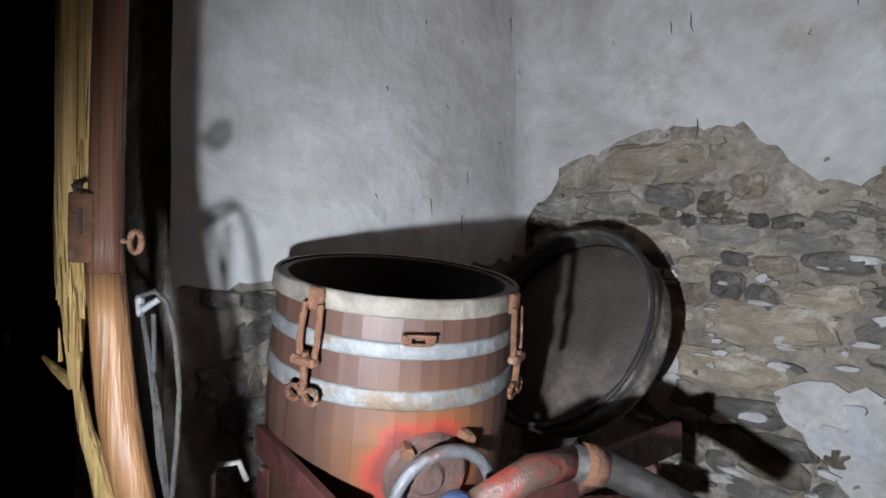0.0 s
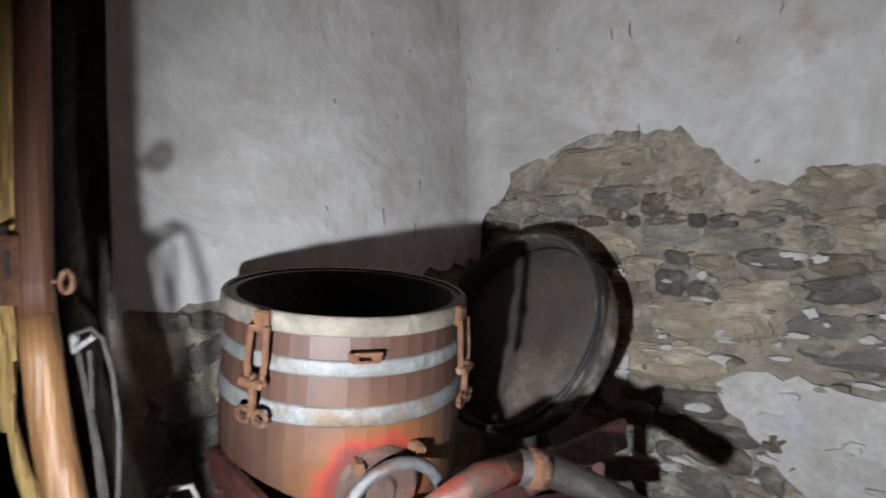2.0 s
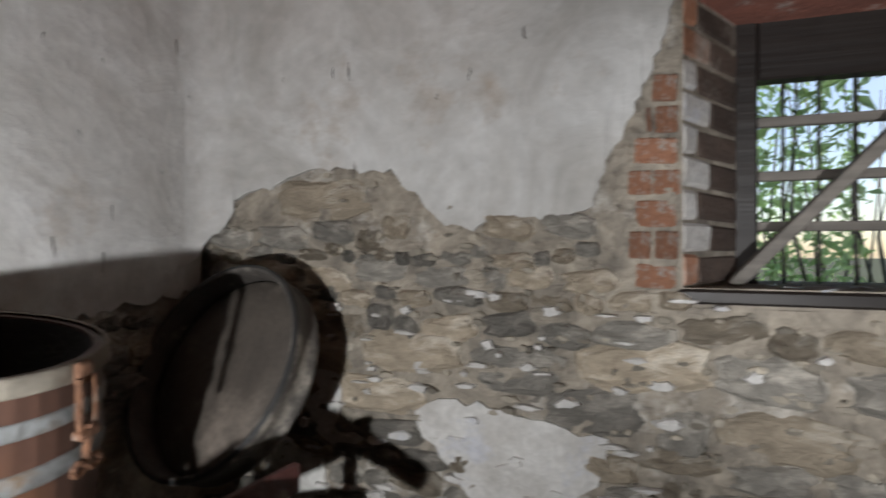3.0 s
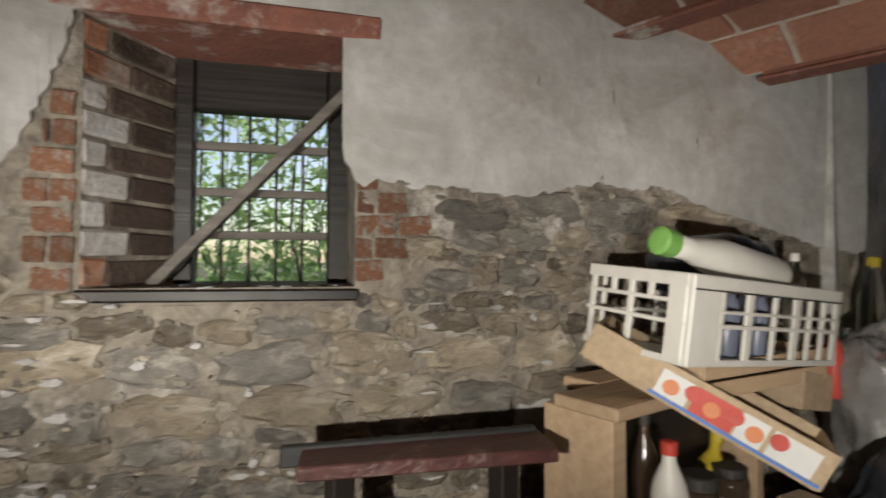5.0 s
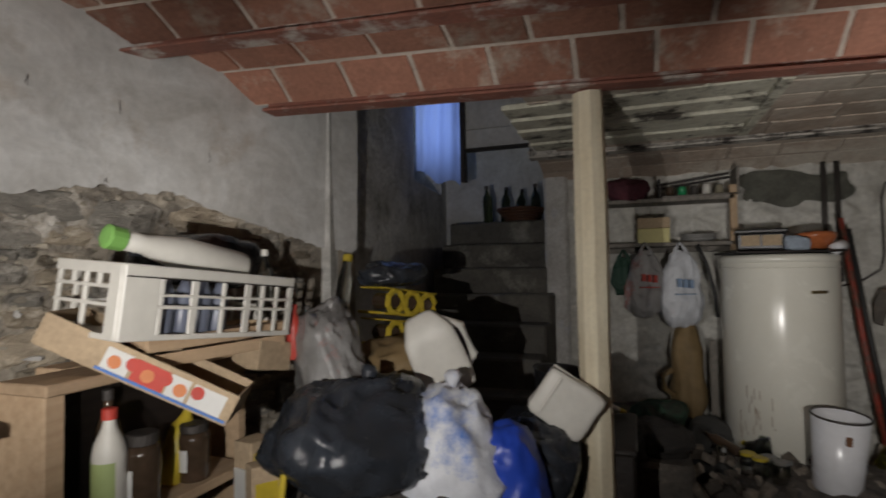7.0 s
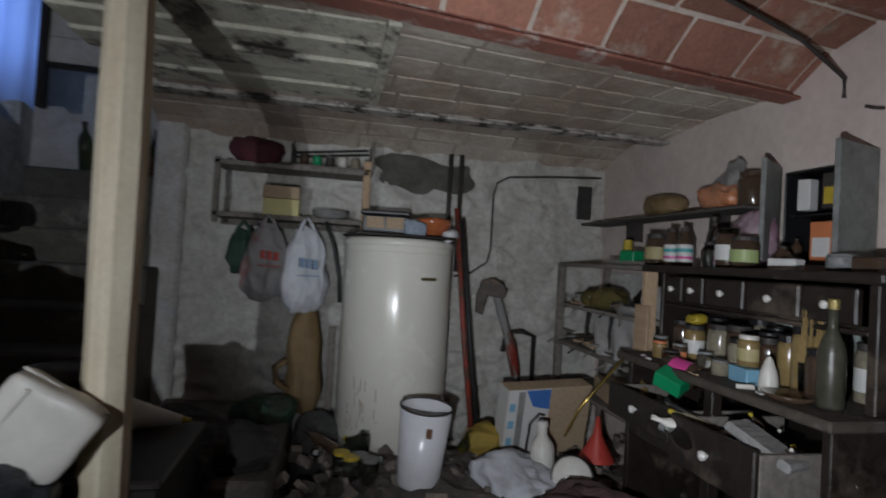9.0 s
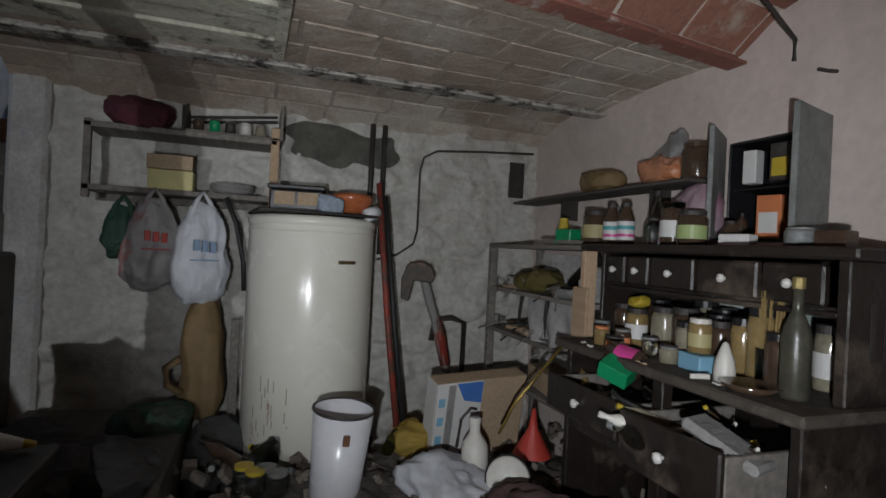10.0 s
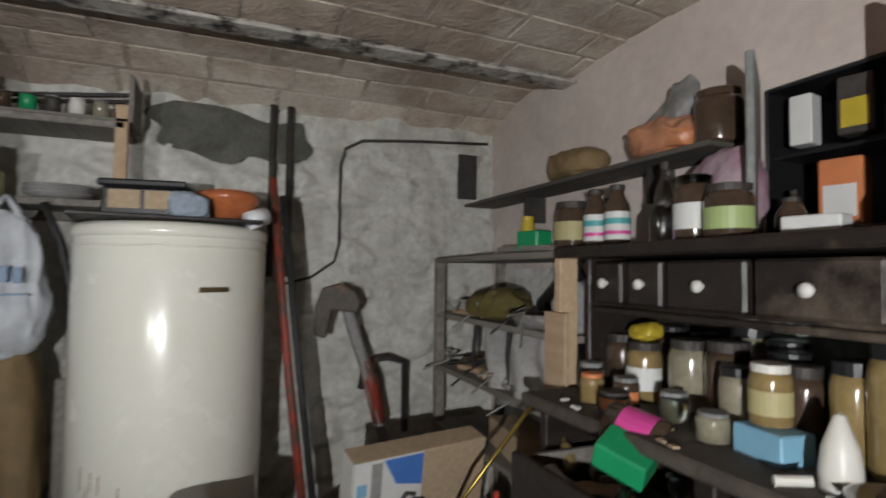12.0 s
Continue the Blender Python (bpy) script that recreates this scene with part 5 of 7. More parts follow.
part("chest_lid", box(-0.27, -0.43, 0.60, 0.27, 0.17, 0.625, 0.006), WOOD_DARK, stand2)

post = thing("wooden_post", pose(3.15, -0.89, 0, 0, -1.5, 0), "limewashed square wooden prop holding the beam", "post")
b = tube([(-0.01, 0, 0.0), (0, 0, 0.5), (0.004, 0.003, 1.0), (0.0, 0, 1.5), (0.002, 0.004, 1.985)], [0.063, 0.061, 0.059, 0.060, 0.057], 8)
part("shaft", roughen(b, 0.007, 7), WOOD_POST, post, "whitish limewashed weathered wood")


plank = thing("red_plank", pose(1.30, 0.62, 0), "red-painted plank lying on a trestle below the window", "plank")
bar("board", (0.02, 0.02, 0.955), (0.50, -0.22, 0.965), 0.13, 0.03, FRAME_PAINT, plank)
bar("black_edge", (0.0, 0.08, 0.955), (0.52, -0.16, 0.968), 0.02, 0.045, BLACK_RUBBER, plank)
for x, y in ((0.10, 0.0), (0.42, -0.16)):
    bar("leg", (x, y, 0), (x, y, 0.94), 0.05, 0.05, WOOD_DARK, plank)

# bottles on the top step, boards nailed under the ceiling
for i in range(5):
    bottle("wine_bottle", pose(5.33 + 0.05 * (i % 2), 0.10 - 0.13 * i, 1.70, 0, (-12, 10, 25, -8, 30)[i], 0), "dark green empty wine bottle on the steps", 0.30, 0.04, GLASS_GREEN, IRON, group="bottles on the steps")
basket = thing("wicker_basket", pose(5.30, -0.18, 1.69), "shallow brown wicker basket on the steps", "basket")
for k in range(5):
    rr = 0.13 + 0.02 * k
    part("wicker_ring", tube([(rr * math.cos(a * math.pi / 10), rr * 0.9 * math.sin(a * math.pi / 10), 0.012 + 0.02 * k) for a in range(20)], 0.011, 6, True), WOOD_BARK, basket)
part("base", lathe([(0, 0), (0.13, 0.0), (0.13, 0.012), (0, 0.012)], 20), WOOD_BARK, basket)
boards = thing("ceiling_boards", pose(0, 0, 0), "peeling white-painted boards closing an opening in the vault", "boards")
for k in range(5):
    x = 3.30 + 0.175 * k
    part("board", roughen(box(x, -1.60 + 0.012 * (k % 2), 2.016 - 0.010 * (k % 3), x + 0.165, -0.50, 2.041 - 0.010 * (k % 3), 0.003), 0.003, 8, k), BOARD_WHITE, boards)
part("batten", box(3.25, -1.615, 1.994, 4.18, -1.57, 2.03, 0.003), BOARD_WHITE, boards)
cable = thing("ceiling_cable", pose(0, 0, 0), "old dark electric cable sagging along the vault", "cable")
part("cable", tube([(2.42, -1.42, 2.16), (2.62, -1.46, 2.15), (2.66, -1.52, 2.10), (2.78, -1.95, 2.08), (2.90, -2.4, 2.09), (3.05, -2.9, 2.06), (3.15, -3.19, 2.0), (3.15, -3.19, 1.93)], 0.008, 6), IRON, cable, smooth=True)


# ---- east wall: boiler, shelf, hanging bags, tools ----
boiler = thing("water_boiler", pose(4.50, -1.80, 0.12), "tall cream enamelled water boiler with rust streaks at its foot", "boiler")
BR = 0.29
STREAK = mat("rust_streak", (0.34, 0.25, 0.16), (0.20, 0.13, 0.075), 20.0, 0.7, 0.2)
part("jacket", lathe([(0, 0), (BR - 0.01, 0), (BR, 0.012), (BR, 1.20), (BR - 0.006, 1.215)], 56), ENAMEL, boiler, smooth=True)
part("top_cap", lathe([(BR - 0.004, 1.20), (BR + 0.006, 1.205), (BR + 0.006, 1.232), (BR - 0.012, 1.246), (0, 1.252)], 56), ENAMEL, boiler, "cream cap with a ridge", True)
part("seam", tube([((BR + 0.003) * math.cos(a * math.pi / 28), (BR + 0.003) * math.sin(a * math.pi / 28), 1.175) for a in range(56)], 0.004, 6, True), ENAMEL, boiler)
part("badge", moved(box(-0.045, -0.004, -0.012, 0.045, 0.002, 0.004, 0.001), Matrix.Rotation(radians(-64), 4, 'Z') @ Matrix.Translation((0, -BR, 1.05))), mat("brass_badge", (0.35, 0.27, 0.14), None, 10, 0.4, 0, 0.8), boiler, "small dull brass badge")
for i in range(44):
    rnd = random.Random(i)
    a = radians(rnd.uniform(120, 162))
    h_ = rnd.uniform(0.01, 0.07)
    z = 0.50 * rnd.random() ** 1.4
    part("rust_streak", moved(roughen(box(-0.0016, -0.0008, 0, 0.0014, 0.002, h_, 0.0005), 0.0012, 60, i), Matrix.Rotation(a + math.pi / 2, 4, 'Z') @ Matrix.Translation((0, -BR - 0.0005, z))), STREAK, boiler)

heap2 = thing("floor_clutter", pose(3.85, -2.2, 0), "dusty rubble and litter heaped on the floor before the boiler", "heap", kind="stuff")
b = bmesh.new()
bmesh.ops.create_grid(b, x_segments=60, y_segments=60, size=1, matrix=Matrix.Diagonal((0.85, 1.15, 1, 1)))
for v in b.verts:
    r_ = math.hypot(v.co.x / 0.85, v.co.y / 1.15)
    v.co.z = max(-0.03, 0.33 * max(0, 1 - r_ ** 4) + 0.05 * noise.noise(v.co * 6) + 0.035 * noise.noise(v.co * 15) - 0.02)
part("litter", b, mat("floor_litter", (0.14, 0.12, 0.105), (0.045, 0.04, 0.037), 14.0, 0.9, 0.8, third=(0.3, 0.27, 0.24), third_at=0.63), heap2)
b = bmesh.new()
rnd = random.Random(2)
for i in range(260):
    x, y = rnd.uniform(-0.7, 0.7), rnd.uniform(-1.05, 0.95)
    s_ = rnd.uniform(0.012, 0.045)
    box(-s_, -s_ * 0.6, -s_ * 0.4, s_, s_ * 0.6, s_ * 0.4, 0.003, Matrix.Translation((x, y, 0.30 + 0.04 * noise.noise(Vector((x, y, 0)) * 6))) @ Euler((rnd.random() * 3, rnd.random() * 3, rnd.random() * 3)).to_matrix().to_4x4(), b)
part("rubble_bits", b, mat("rubble_bits", (0.26, 0.22, 0.18), (0.08, 0.07, 0.06), 20.0, 0.9, 0.4, rand=0.7, island=True), heap2)

bucket = thing("white_bucket", pose(3.86, -1.86, 0.305, 3, -4, 0), "chipped white enamel bucket with a dark rim", "bucket")
part("pail", lathe([(0, 0.0), (0.088, 0.0), (0.092, 0.01), (0.112, 0.335), (0.108, 0.335), (0.086, 0.02), (0, 0.02)], 36), WHITE_ENAMEL, bucket, smooth=True)
part("rolled_rim", tube([(0.112 * math.cos(a * math.pi / 18), 0.112 * math.sin(a * math.pi / 18), 0.336) for a in range(36)], 0.005, 6, True), IRON, bucket)
part("handle_lug", box(-0.118, -0.012, 0.24, -0.106, 0.012, 0.28, 0.003), RUST, bucket)

pipe_red = thing("red_pole", pose(4.46, -2.13, 0), "red-painted wooden pole leaning on the wall beside the boiler", "pole")
part("shaft", tube([(-0.10, -0.12, 0.20), (-0.03, -0.04, 0.9), (0.04, 0.02, 1.56)], [0.016, 0.016, 0.014], 10), RED_PAINT, pipe_red, smooth=True)
part("black_edge", tube([(-0.07, -0.16, 0.20), (0.0, -0.08, 0.9), (0.06, -0.02, 1.50)], 0.014, 8), BLACK_RUBBER, pipe_red, smooth=True)
pipes = thing("water_pipes", pose(4.84, -2.17, 0), "pair of grey water pipes rising behind the boiler", "pipes")
for y in (0.035, -0.035):
    part("pipe", tube([(0, y, 1.2), (0, y, 1.93)], 0.015, 10), IRON, pipes, smooth=True)
conduit = thing("wall_cable", pose(4.865, 0, 0), "black cable curving over the whitewashed wall", "cable")
part("cable", tube([(0, -2.20, 1.17), (0, -2.31, 1.20), (0, -2.41, 1.27), (0, -2.43, 1.35), (0, -2.43, 1.70), (0, -2.45, 1.78), (0, -2.53, 1.825), (0, -2.8, 1.85), (0, -3.17, 1.875)], 0.007, 6), IRON, conduit, smooth=True)
# darker mottled patch with a ragged edge, laid over the wall face
patch = thing("dark_wall_patch", pose(4.875, -2.0, 1.78), "ragged dark patch on the plaster above the boiler", "patch", kind="structure")
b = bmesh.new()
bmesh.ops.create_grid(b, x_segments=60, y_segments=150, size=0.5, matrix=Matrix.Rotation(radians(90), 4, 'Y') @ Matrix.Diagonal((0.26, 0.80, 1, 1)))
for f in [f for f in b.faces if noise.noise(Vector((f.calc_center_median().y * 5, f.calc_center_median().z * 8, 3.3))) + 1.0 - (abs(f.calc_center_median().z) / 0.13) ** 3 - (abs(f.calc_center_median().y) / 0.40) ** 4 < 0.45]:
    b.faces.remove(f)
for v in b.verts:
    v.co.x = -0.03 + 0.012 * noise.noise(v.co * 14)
part("stain", b, mat("dark_patch_plaster", (0.15, 0.15, 0.125), (0.06, 0.06, 0.05), 9.0, 0.95, 0.6), patch)
vent = thing("wall_vent", pose(4.87, -3.06, 1.71), "dark grey recessed vent plate", "vent")
part("plate", box(-0.01, -0.05, -0.12, 0.01, 0.05, 0.1, 0.004), BLACK_VOID, vent)

wshelf = thing("wall_shelf", pose(4.88, -1.22, 0), "two-tier rough plank shelf fixed to the wall", "shelf")
part("board", box(-0.26, -0.40, 1.715, 0, 0.42, 1.74, 0.003), WOOD_GREY, wshelf)
part("board", box(-0.26, -0.40, 1.435, 0, 0.42, 1.46, 0.003), WOOD_GREY, wshelf)
part("upright", box(-0.26, -0.41, 1.40, -0.215, -0.37, 1.80, 0.003), WOOD_RAW, wshelf)
part("upright", box(-0.26, 0.39, 1.40, -0.23, 0.42, 1.75, 0.003), WOOD_GREY, wshelf)
part("back_rail", box(-0.02, -0.40, 1.40, 0.0, 0.42, 1.435, 0.003), WOOD_GREY, wshelf)
tool = thing("wooden_tray", pose(4.72, -1.41, 1.74, 0, 0, 90), "slatted wooden tray of odd tools on the shelf", "tray")
part("slat", box(-0.23, -0.12, 0.10, 0.21, -0.112, 0.115, 0.002, Matrix.Rotation(radians(7), 4, 'Y')), WOOD_DARK, tool)
part("slat", box(-0.23, -0.12, 0.125, 0.21, -0.112, 0.14, 0.002, Matrix.Rotation(radians(7), 4, 'Y')), WOOD_DARK, tool)
part("end", box(-0.235, -0.12, 0, -0.22, 0.10, 0.17, 0.003), WOOD_GREY, tool)
part("end", box(0.205, -0.12, 0, 0.22, 0.10, 0.12, 0.003), WOOD_DARK, tool)
part("base", box(-0.22, -0.12, 0, 0.205, 0.10, 0.01, 0), WOOD_GREY, tool)
for i in range(5):
    jar("small_tin", pose(4.66, -1.26 - 0.07 * i, 1.752), "small dusty tin in the tray", 0.06, 0.025, (DARK_CONTENTS, GREEN, IRON, WHITE_PLASTIC, PALE_CONTENTS)[i], (IRON, IRON, ZINC, WHITE_PLASTIC, ZINC)[i], full=0.9, group="tins in the tray")
sack("maroon_bundle", pose(4.72, -1.0, 1.735), "folded maroon cloth bundle on the shelf", 0.22, 0.24, 0.14, MAROON, 3, 0.03, False, "cloth")
ybox = thing("yellow_box", pose(4.68, -1.15, 1.46, 0, 0, 90), "open cream-yellow cardboard box on the shelf", "box")
part("body", box(-0.10, -0.06, 0, 0.09, 0.06, 0.09, 0.003), sheet("cream_card", (0.72, 0.66, 0.30), 0.6), ybox)
part("flap", box(-0.10, 0.04, 0.09, 0.09, 0.10, 0.155, 0.002), CARD, ybox)
plate = thing("stacked_plates", pose(4.70, -1.42, 1.46), "stack of plates on the shelf", "plates")
for i in range(3):
    part("plate", lathe([(0, 0.012 * i), (0.06, 0.012 * i), (0.105, 0.012 * i + 0.02), (0.105, 0.012 * i + 0.024), (0.06, 0.012 * i + 0.006), (0, 0.012 * i + 0.006)], 28), CLOTH_GREY, plate, smooth=True)

hanging_bag("plastic_bag", pose(4.60, -1.10, 1.46, 0, 0, -75), "greyish carrier bag with red print hanging from a nail", 0.26, 0.40, 0.14, mat("hazy_carrier_bag", (0.46, 0.46, 0.46), (0.28, 0.27, 0.27), 6.0, 0.35, 0.7, fine=14.0, third=(0.45, 0.10, 0.07), third_at=0.63), 3, RED_PRINT)
hanging_bag("white_bag", pose(4.60, -1.30, 1.46, 0, 0, -75), "white carrier bag with faded blue print hanging from a nail", 0.27, 0.46, 0.15, BAG_WHITE, 8, sheet("faded_blue_print", (0.25, 0.35, 0.5), 0.5))
hanging_bag("green_net", pose(4.62, -0.97, 1.42, 0, 0, -75), "dark green net bag hanging from a nail", 0.16, 0.22, 0.10, sheet("dark_green_net", (0.02, 0.06, 0.04), 0.7), 14)
brown = thing("brown_bag", pose(4.64, -1.33, 0.98), "long brown paper feed bag hanging under the carrier bags", "bag")
b = grid_box(0.24, 0.16, 0.60, 10, 3)
for v in b.verts:
    t_ = v.co.z / 0.60
    v.co.y *= 1
    v.co.x *= 0.75
    v.co.y, v.co.x = v.co.x * (1.25 - 0.5 * t_), v.co.y
    v.co += noise.noise_vector(v.co * 7) * 0.03 + noise.noise_vector(Vector((v.co.x * 25, v.co.y * 25, v.co.z * 4))) * 0.014
    v.co.z -= 0.60
part("paper", b, BAG_BROWN, brown, smooth=True)
part("torn_handle", tube([(-0.06, 0.09, -0.30), (-0.07, 0.15, -0.34), (-0.06, 0.14, -0.42), (-0.05, 0.08, -0.46)], 0.018, 8), BAG_BROWN, brown, smooth=True)
pipeb = thing("black_strap", pose(4.60, -1.40, 1.44), "black rubber strap hanging beside the bags", "strap")
part("strap", tube([(0, 0, 0), (0, -0.05, -0.12), (0.0, -0.09, -0.30), (0.0, -0.10, -0.44)], 0.012, 8), BLACK_RUBBER, pipeb, smooth=True)
sack("dark_sack", pose(4.50, -1.42, 0.0, 0, 0, 0), "dark printed sack on the floor", 0.28, 0.28, 0.42, mat("dark_sack_cloth", (0.10, 0.10, 0.095), (0.05, 0.05, 0.05), 7, 0.8, 0.4), 31, 0.03, False)
sack("green_bundle", pose(4.45, -1.16, 0.36, 0, 0, 10), "green and maroon cloth bundle on the bench", 0.22, 0.30, 0.14, mat("green_cloth", (0.02, 0.12, 0.07), (0.05, 0.015, 0.02), 5, 0.9, 0.4), 33, 0.03, False, "cloth")
part_b = thing("cardboard_box", pose(4.50, -1.72, 1.372, 0, 0, 82), "black box with two cream panels on top of the boiler", "box")
part("body", box(-0.12, -0.09, 0.012, 0.12, 0.09, 0.115, 0.008), DARKPLASTIC, part_b)
for x in (-0.052, 0.052):
    part("cream_panel", box(x - 0.046, 0.088, 0.045, x + 0.046, 0.093, 0.105, 0.002), CARD, part_b)
part("lid", box(-0.13, -0.10, 0.115, 0.13, 0.10, 0.138, 0.006), DARKPLASTIC, part_b)
under_board = thing("dark_board", pose(4.47, -1.77, 1.372, 0, 0, 6), "thin warped dark board lying on top of the boiler", "board")
part("board", roughen(box(-0.24, -0.27, 0.0, 0.22, 0.25, 0.012, 0.003), 0.003, 6), WOOD_DARK, under_board)
rag_b = sack("blue_rag", pose(4.28, -1.855, 1.384, 0, 0, 40), "pale blue rag crumpled beside the terracotta bowl", 0.09, 0.07, 0.05, mat("pale_blue_rag", (0.40, 0.47, 0.55), (0.22, 0.26, 0.32), 12, 0.9, 0.4), 36, 0.03, False, "rag")
pot = thing("terracotta_pot", pose(4.40, -1.96, 1.385, 0, 8, 0), "glazed orange terracotta bowl on the boiler", "bowl")
part("bowl", lathe([(0, 0), (0.05, 0), (0.10, 0.06), (0.105, 0.085), (0.095, 0.08), (0.045, 0.012), (0, 0.012)], 28), TERRACOTTA, pot, smooth=True)
mug = thing("white_cup", pose(4.33, -2.02, 1.385, 70, 0, 30), "white enamel cup lying on the boiler", "cup")
part("cup", lathe([(0, 0), (0.03, 0), (0.032, 0.07), (0.028, 0.07), (0.026, 0.006), (0, 0.006)], 20), WHITE_ENAMEL, mug, smooth=True)

axe = thing("long_axe", pose(4.66, -2.42, 0), "old rusty axe with a red-bound handle against the wall", "axe")
part("head", prism([(0.10, 0.97), (0.055, 0.955), (0.03, 1.07), (-0.07, 1.06), (-0.085, 1.10), (-0.06, 1.15), (0.0, 1.18), (0.07, 1.16), (0.10, 1.08)], 0.03, 0.006), mat("old_axe_iron", (0.13, 0.11, 0.09), (0.06, 0.052, 0.045), 16.0, 0.6, 0.5, metal=0.3, third=(0.20, 0.12, 0.075), third_at=0.6), axe)
part("handle", tube([(-0.01, -0.03, 1.12), (-0.05, -0.04, 0.98), (-0.10, -0.05, 0.83), (-0.2, -0.07, 0.45)], [0.026, 0.026, 0.024, 0.02], 8), CLOTH_GREY, axe, smooth=True)
part("red_grip", tube([(-0.095, -0.052, 0.86), (-0.12, -0.06, 0.78), (-0.16, -0.07, 0.60)], [0.026, 0.034, 0.030], 8), RED_PAINT, axe, smooth=True)
axe.matrix_basis = pose(4.66, -2.40, 0, 0, 0, 70)
saw = thing("iron_bracket", pose(4.78, -2.62, 0.72), "dark iron bracket leaning at the wall", "bracket")
part("arm", tube([(0, -0.10, -0.2), (0, -0.10, 0.10), (0, -0.02, 0.13), (0, 0.08, 0.12), (0, 0.10, 0.0)], 0.016, 8), IRON, saw, smooth=True)

cbox = thing("printed_carton", pose(4.27, -2.56, 0.245, -10, 0, 101), "large carton with blue tool picture leaning open", "box")
part("body", box(-0.24, -0.05, 0, 0.24, 0.05, 0.44, 0.004), CARD, cbox)
cbox.matrix_basis = pose(4.24, -2.56, 0.235, 0, -11, 0) @ pose(0, 0, 0, 0, 0, -82)
part("blue_print", moved(prism([(-0.145, 0.435), (-0.008, 0.435), (-0.008, 0.33), (-0.10, 0.35)], 0.0018), Matrix.Translation((0, -0.0555, 0))), BLUE_PRINT, cbox)
part("blue_print", moved(prism([(-0.145, 0.01), (-0.008, 0.01), (-0.008, 0.10), (-0.12, 0.08)], 0.0018), Matrix.Translation((0, -0.0555, 0))), BLUE_PRINT, cbox)
part("white_panel", box(-0.24, -0.0535, 0.0, -0.005, -0.0505, 0.44, 0.001), WHITE_PAPER, cbox)
part("white_side", box(-0.2435, -0.049, 0.0, -0.2405, 0.049, 0.438, 0), WHITE_PAPER, cbox)
for k in range(4):
    part("print_row", box(-0.23, -0.0553, 0.06 + 0.09 * k, -0.198, -0.0537, 0.10 + 0.09 * k, 0), sheet("light_blue_card", (0.25, 0.5, 0.68), 0.5) if k == 0 else bpy.data.materials["light_blue_card"], cbox)
part("tool_picture", box(-0.185, -0.0562, 0.0, -0.150, -0.0538, 0.43, 0.0), CLOTH_GREY, cbox, "grey tool printed on the carton")
part("tool_picture", tube([(-0.11, -0.056, 0.12), (-0.105, -0.056, 0.26), (-0.06, -0.056, 0.31), (-0.03, -0.056, 0.30)], 0.008, 6), IRON, cbox)
rag = sack("white_rag", pose(3.80, -2.28, 0.29, 0, 0, 20), "crumpled white plastic rag on the floor heap", 0.40, 0.30, 0.11, BAG_WHITE, 41, 0.04, False, "rag")
can2 = bottle("white_bottle", pose(3.84, -2.42, 0.33, 0, 6, 0), "crushed white plastic bottle on the floor heap", 0.24, 0.055, WHITE_PLASTIC, WHITE_PLASTIC, 0.4, 0.4)
tub = thing("white_tub", pose(3.76, -2.53, 0.36, 72, 0, -118), "round white tub lying on its side", "tub")
part("tub_wall", lathe([(0.0, 0.0), (0.085, 0.0), (0.088, 0.13), (0.08, 0.13)], 28), BLACK_RUBBER, tub, smooth=True)
part("tub_lid", lathe([(0, 0.142), (0.075, 0.142), (0.082, 0.135), (0.08, 0.128)], 28), WHITE_PLASTIC, tub, smooth=True)
fun = thing("red_funnel", pose(3.95, -2.74, 0.36, 0, 0, 0), "red plastic funnel on the floor heap", "funnel")
part("cone", lathe([(0.085, 0.0), (0.02, 0.12), (0.008, 0.20), (0.006, 0.20), (0.016, 0.12), (0.08, 0.0)], 20), RED_PRINT, fun, smooth=True)
sack("rose_cloth", pose(3.25, -2.40, 0.28, 0, 0, 15), "dusty rose blanket crumpled below the dresser", 0.54, 0.40, 0.17, CLOTH_ROSE, 51, 0.05, False, "blanket")
sack("yellow_rag", pose(4.25, -2.26, 0.26, 0, 0, 0), "dull yellow rag behind the bucket", 0.18, 0.16, 0.16, sheet("dull_yellow", (0.40, 0.28, 0.05), 0.8), 52, 0.03, False, "rag")
for i in range(4):
    jar("glass_jar", pose(3.93 + 0.03 * i, -1.66 + 0.06 * (i % 2) + 0.02 * i, 0.28), "empty glass jar with a yellow lid on the floor", 0.11, 0.04, GLASS_CLEAR, YELLOW if i % 2 else ZINC, group="jars before the boiler")
rod = thing("brass_rod", pose(3.72, -2.52, 0.66), "thin brass rod leaning on the dresser", "rod")
part("rod", tube([(0.02, 0.05, -0.12), (0, 0, 0.0), (-0.07, -0.17, 0.25)], 0.006, 8), mat("brass", (0.5, 0.36, 0.1), None, 10, 0.35, 0, 0.8), rod, smooth=True)
bench = thing("low_bench", pose(3.95, -1.02, 0), "low dusty masonry bench covered in sacking", "bench")
part("seat", roughen(box(-0.30, -0.26, 0, 0.80, 0.42, 0.42, 0.02), 0.03, 4), FLOOR_M, bench)
for i, (x, y, z, s) in enumerate(((-0.20, 0.06, 0.42, 0.30), (-0.1, -0.10, 0.40, 0.30), (0.15, 0.2, 0.40, 0.36))):
    sack("dusty_sack", pose(3.95 + x, -1.02 + y, z, 0, 0, 30 * i), "dark dusty sack on the low bench", s, s * 0.8, 0.12, mat("sacking", (0.06, 0.055, 0.05), (0.028, 0.025, 0.024), 8, 0.9, 0.5), 60 + i, 0.04, False)

# ---- south wall: dresser with open drawers ----
X0, X1 = 2.70, 3.68
dres = thing("dresser", pose(0, 0, 0), "old dark-stained dresser with open drawers and a shelf top", "dresser")
part("table_top", box(X0 - 0.03, WD + 0.01, 0.895, X1, -2.66, 0.925, 0.006), DUSTY_TOP, dres)
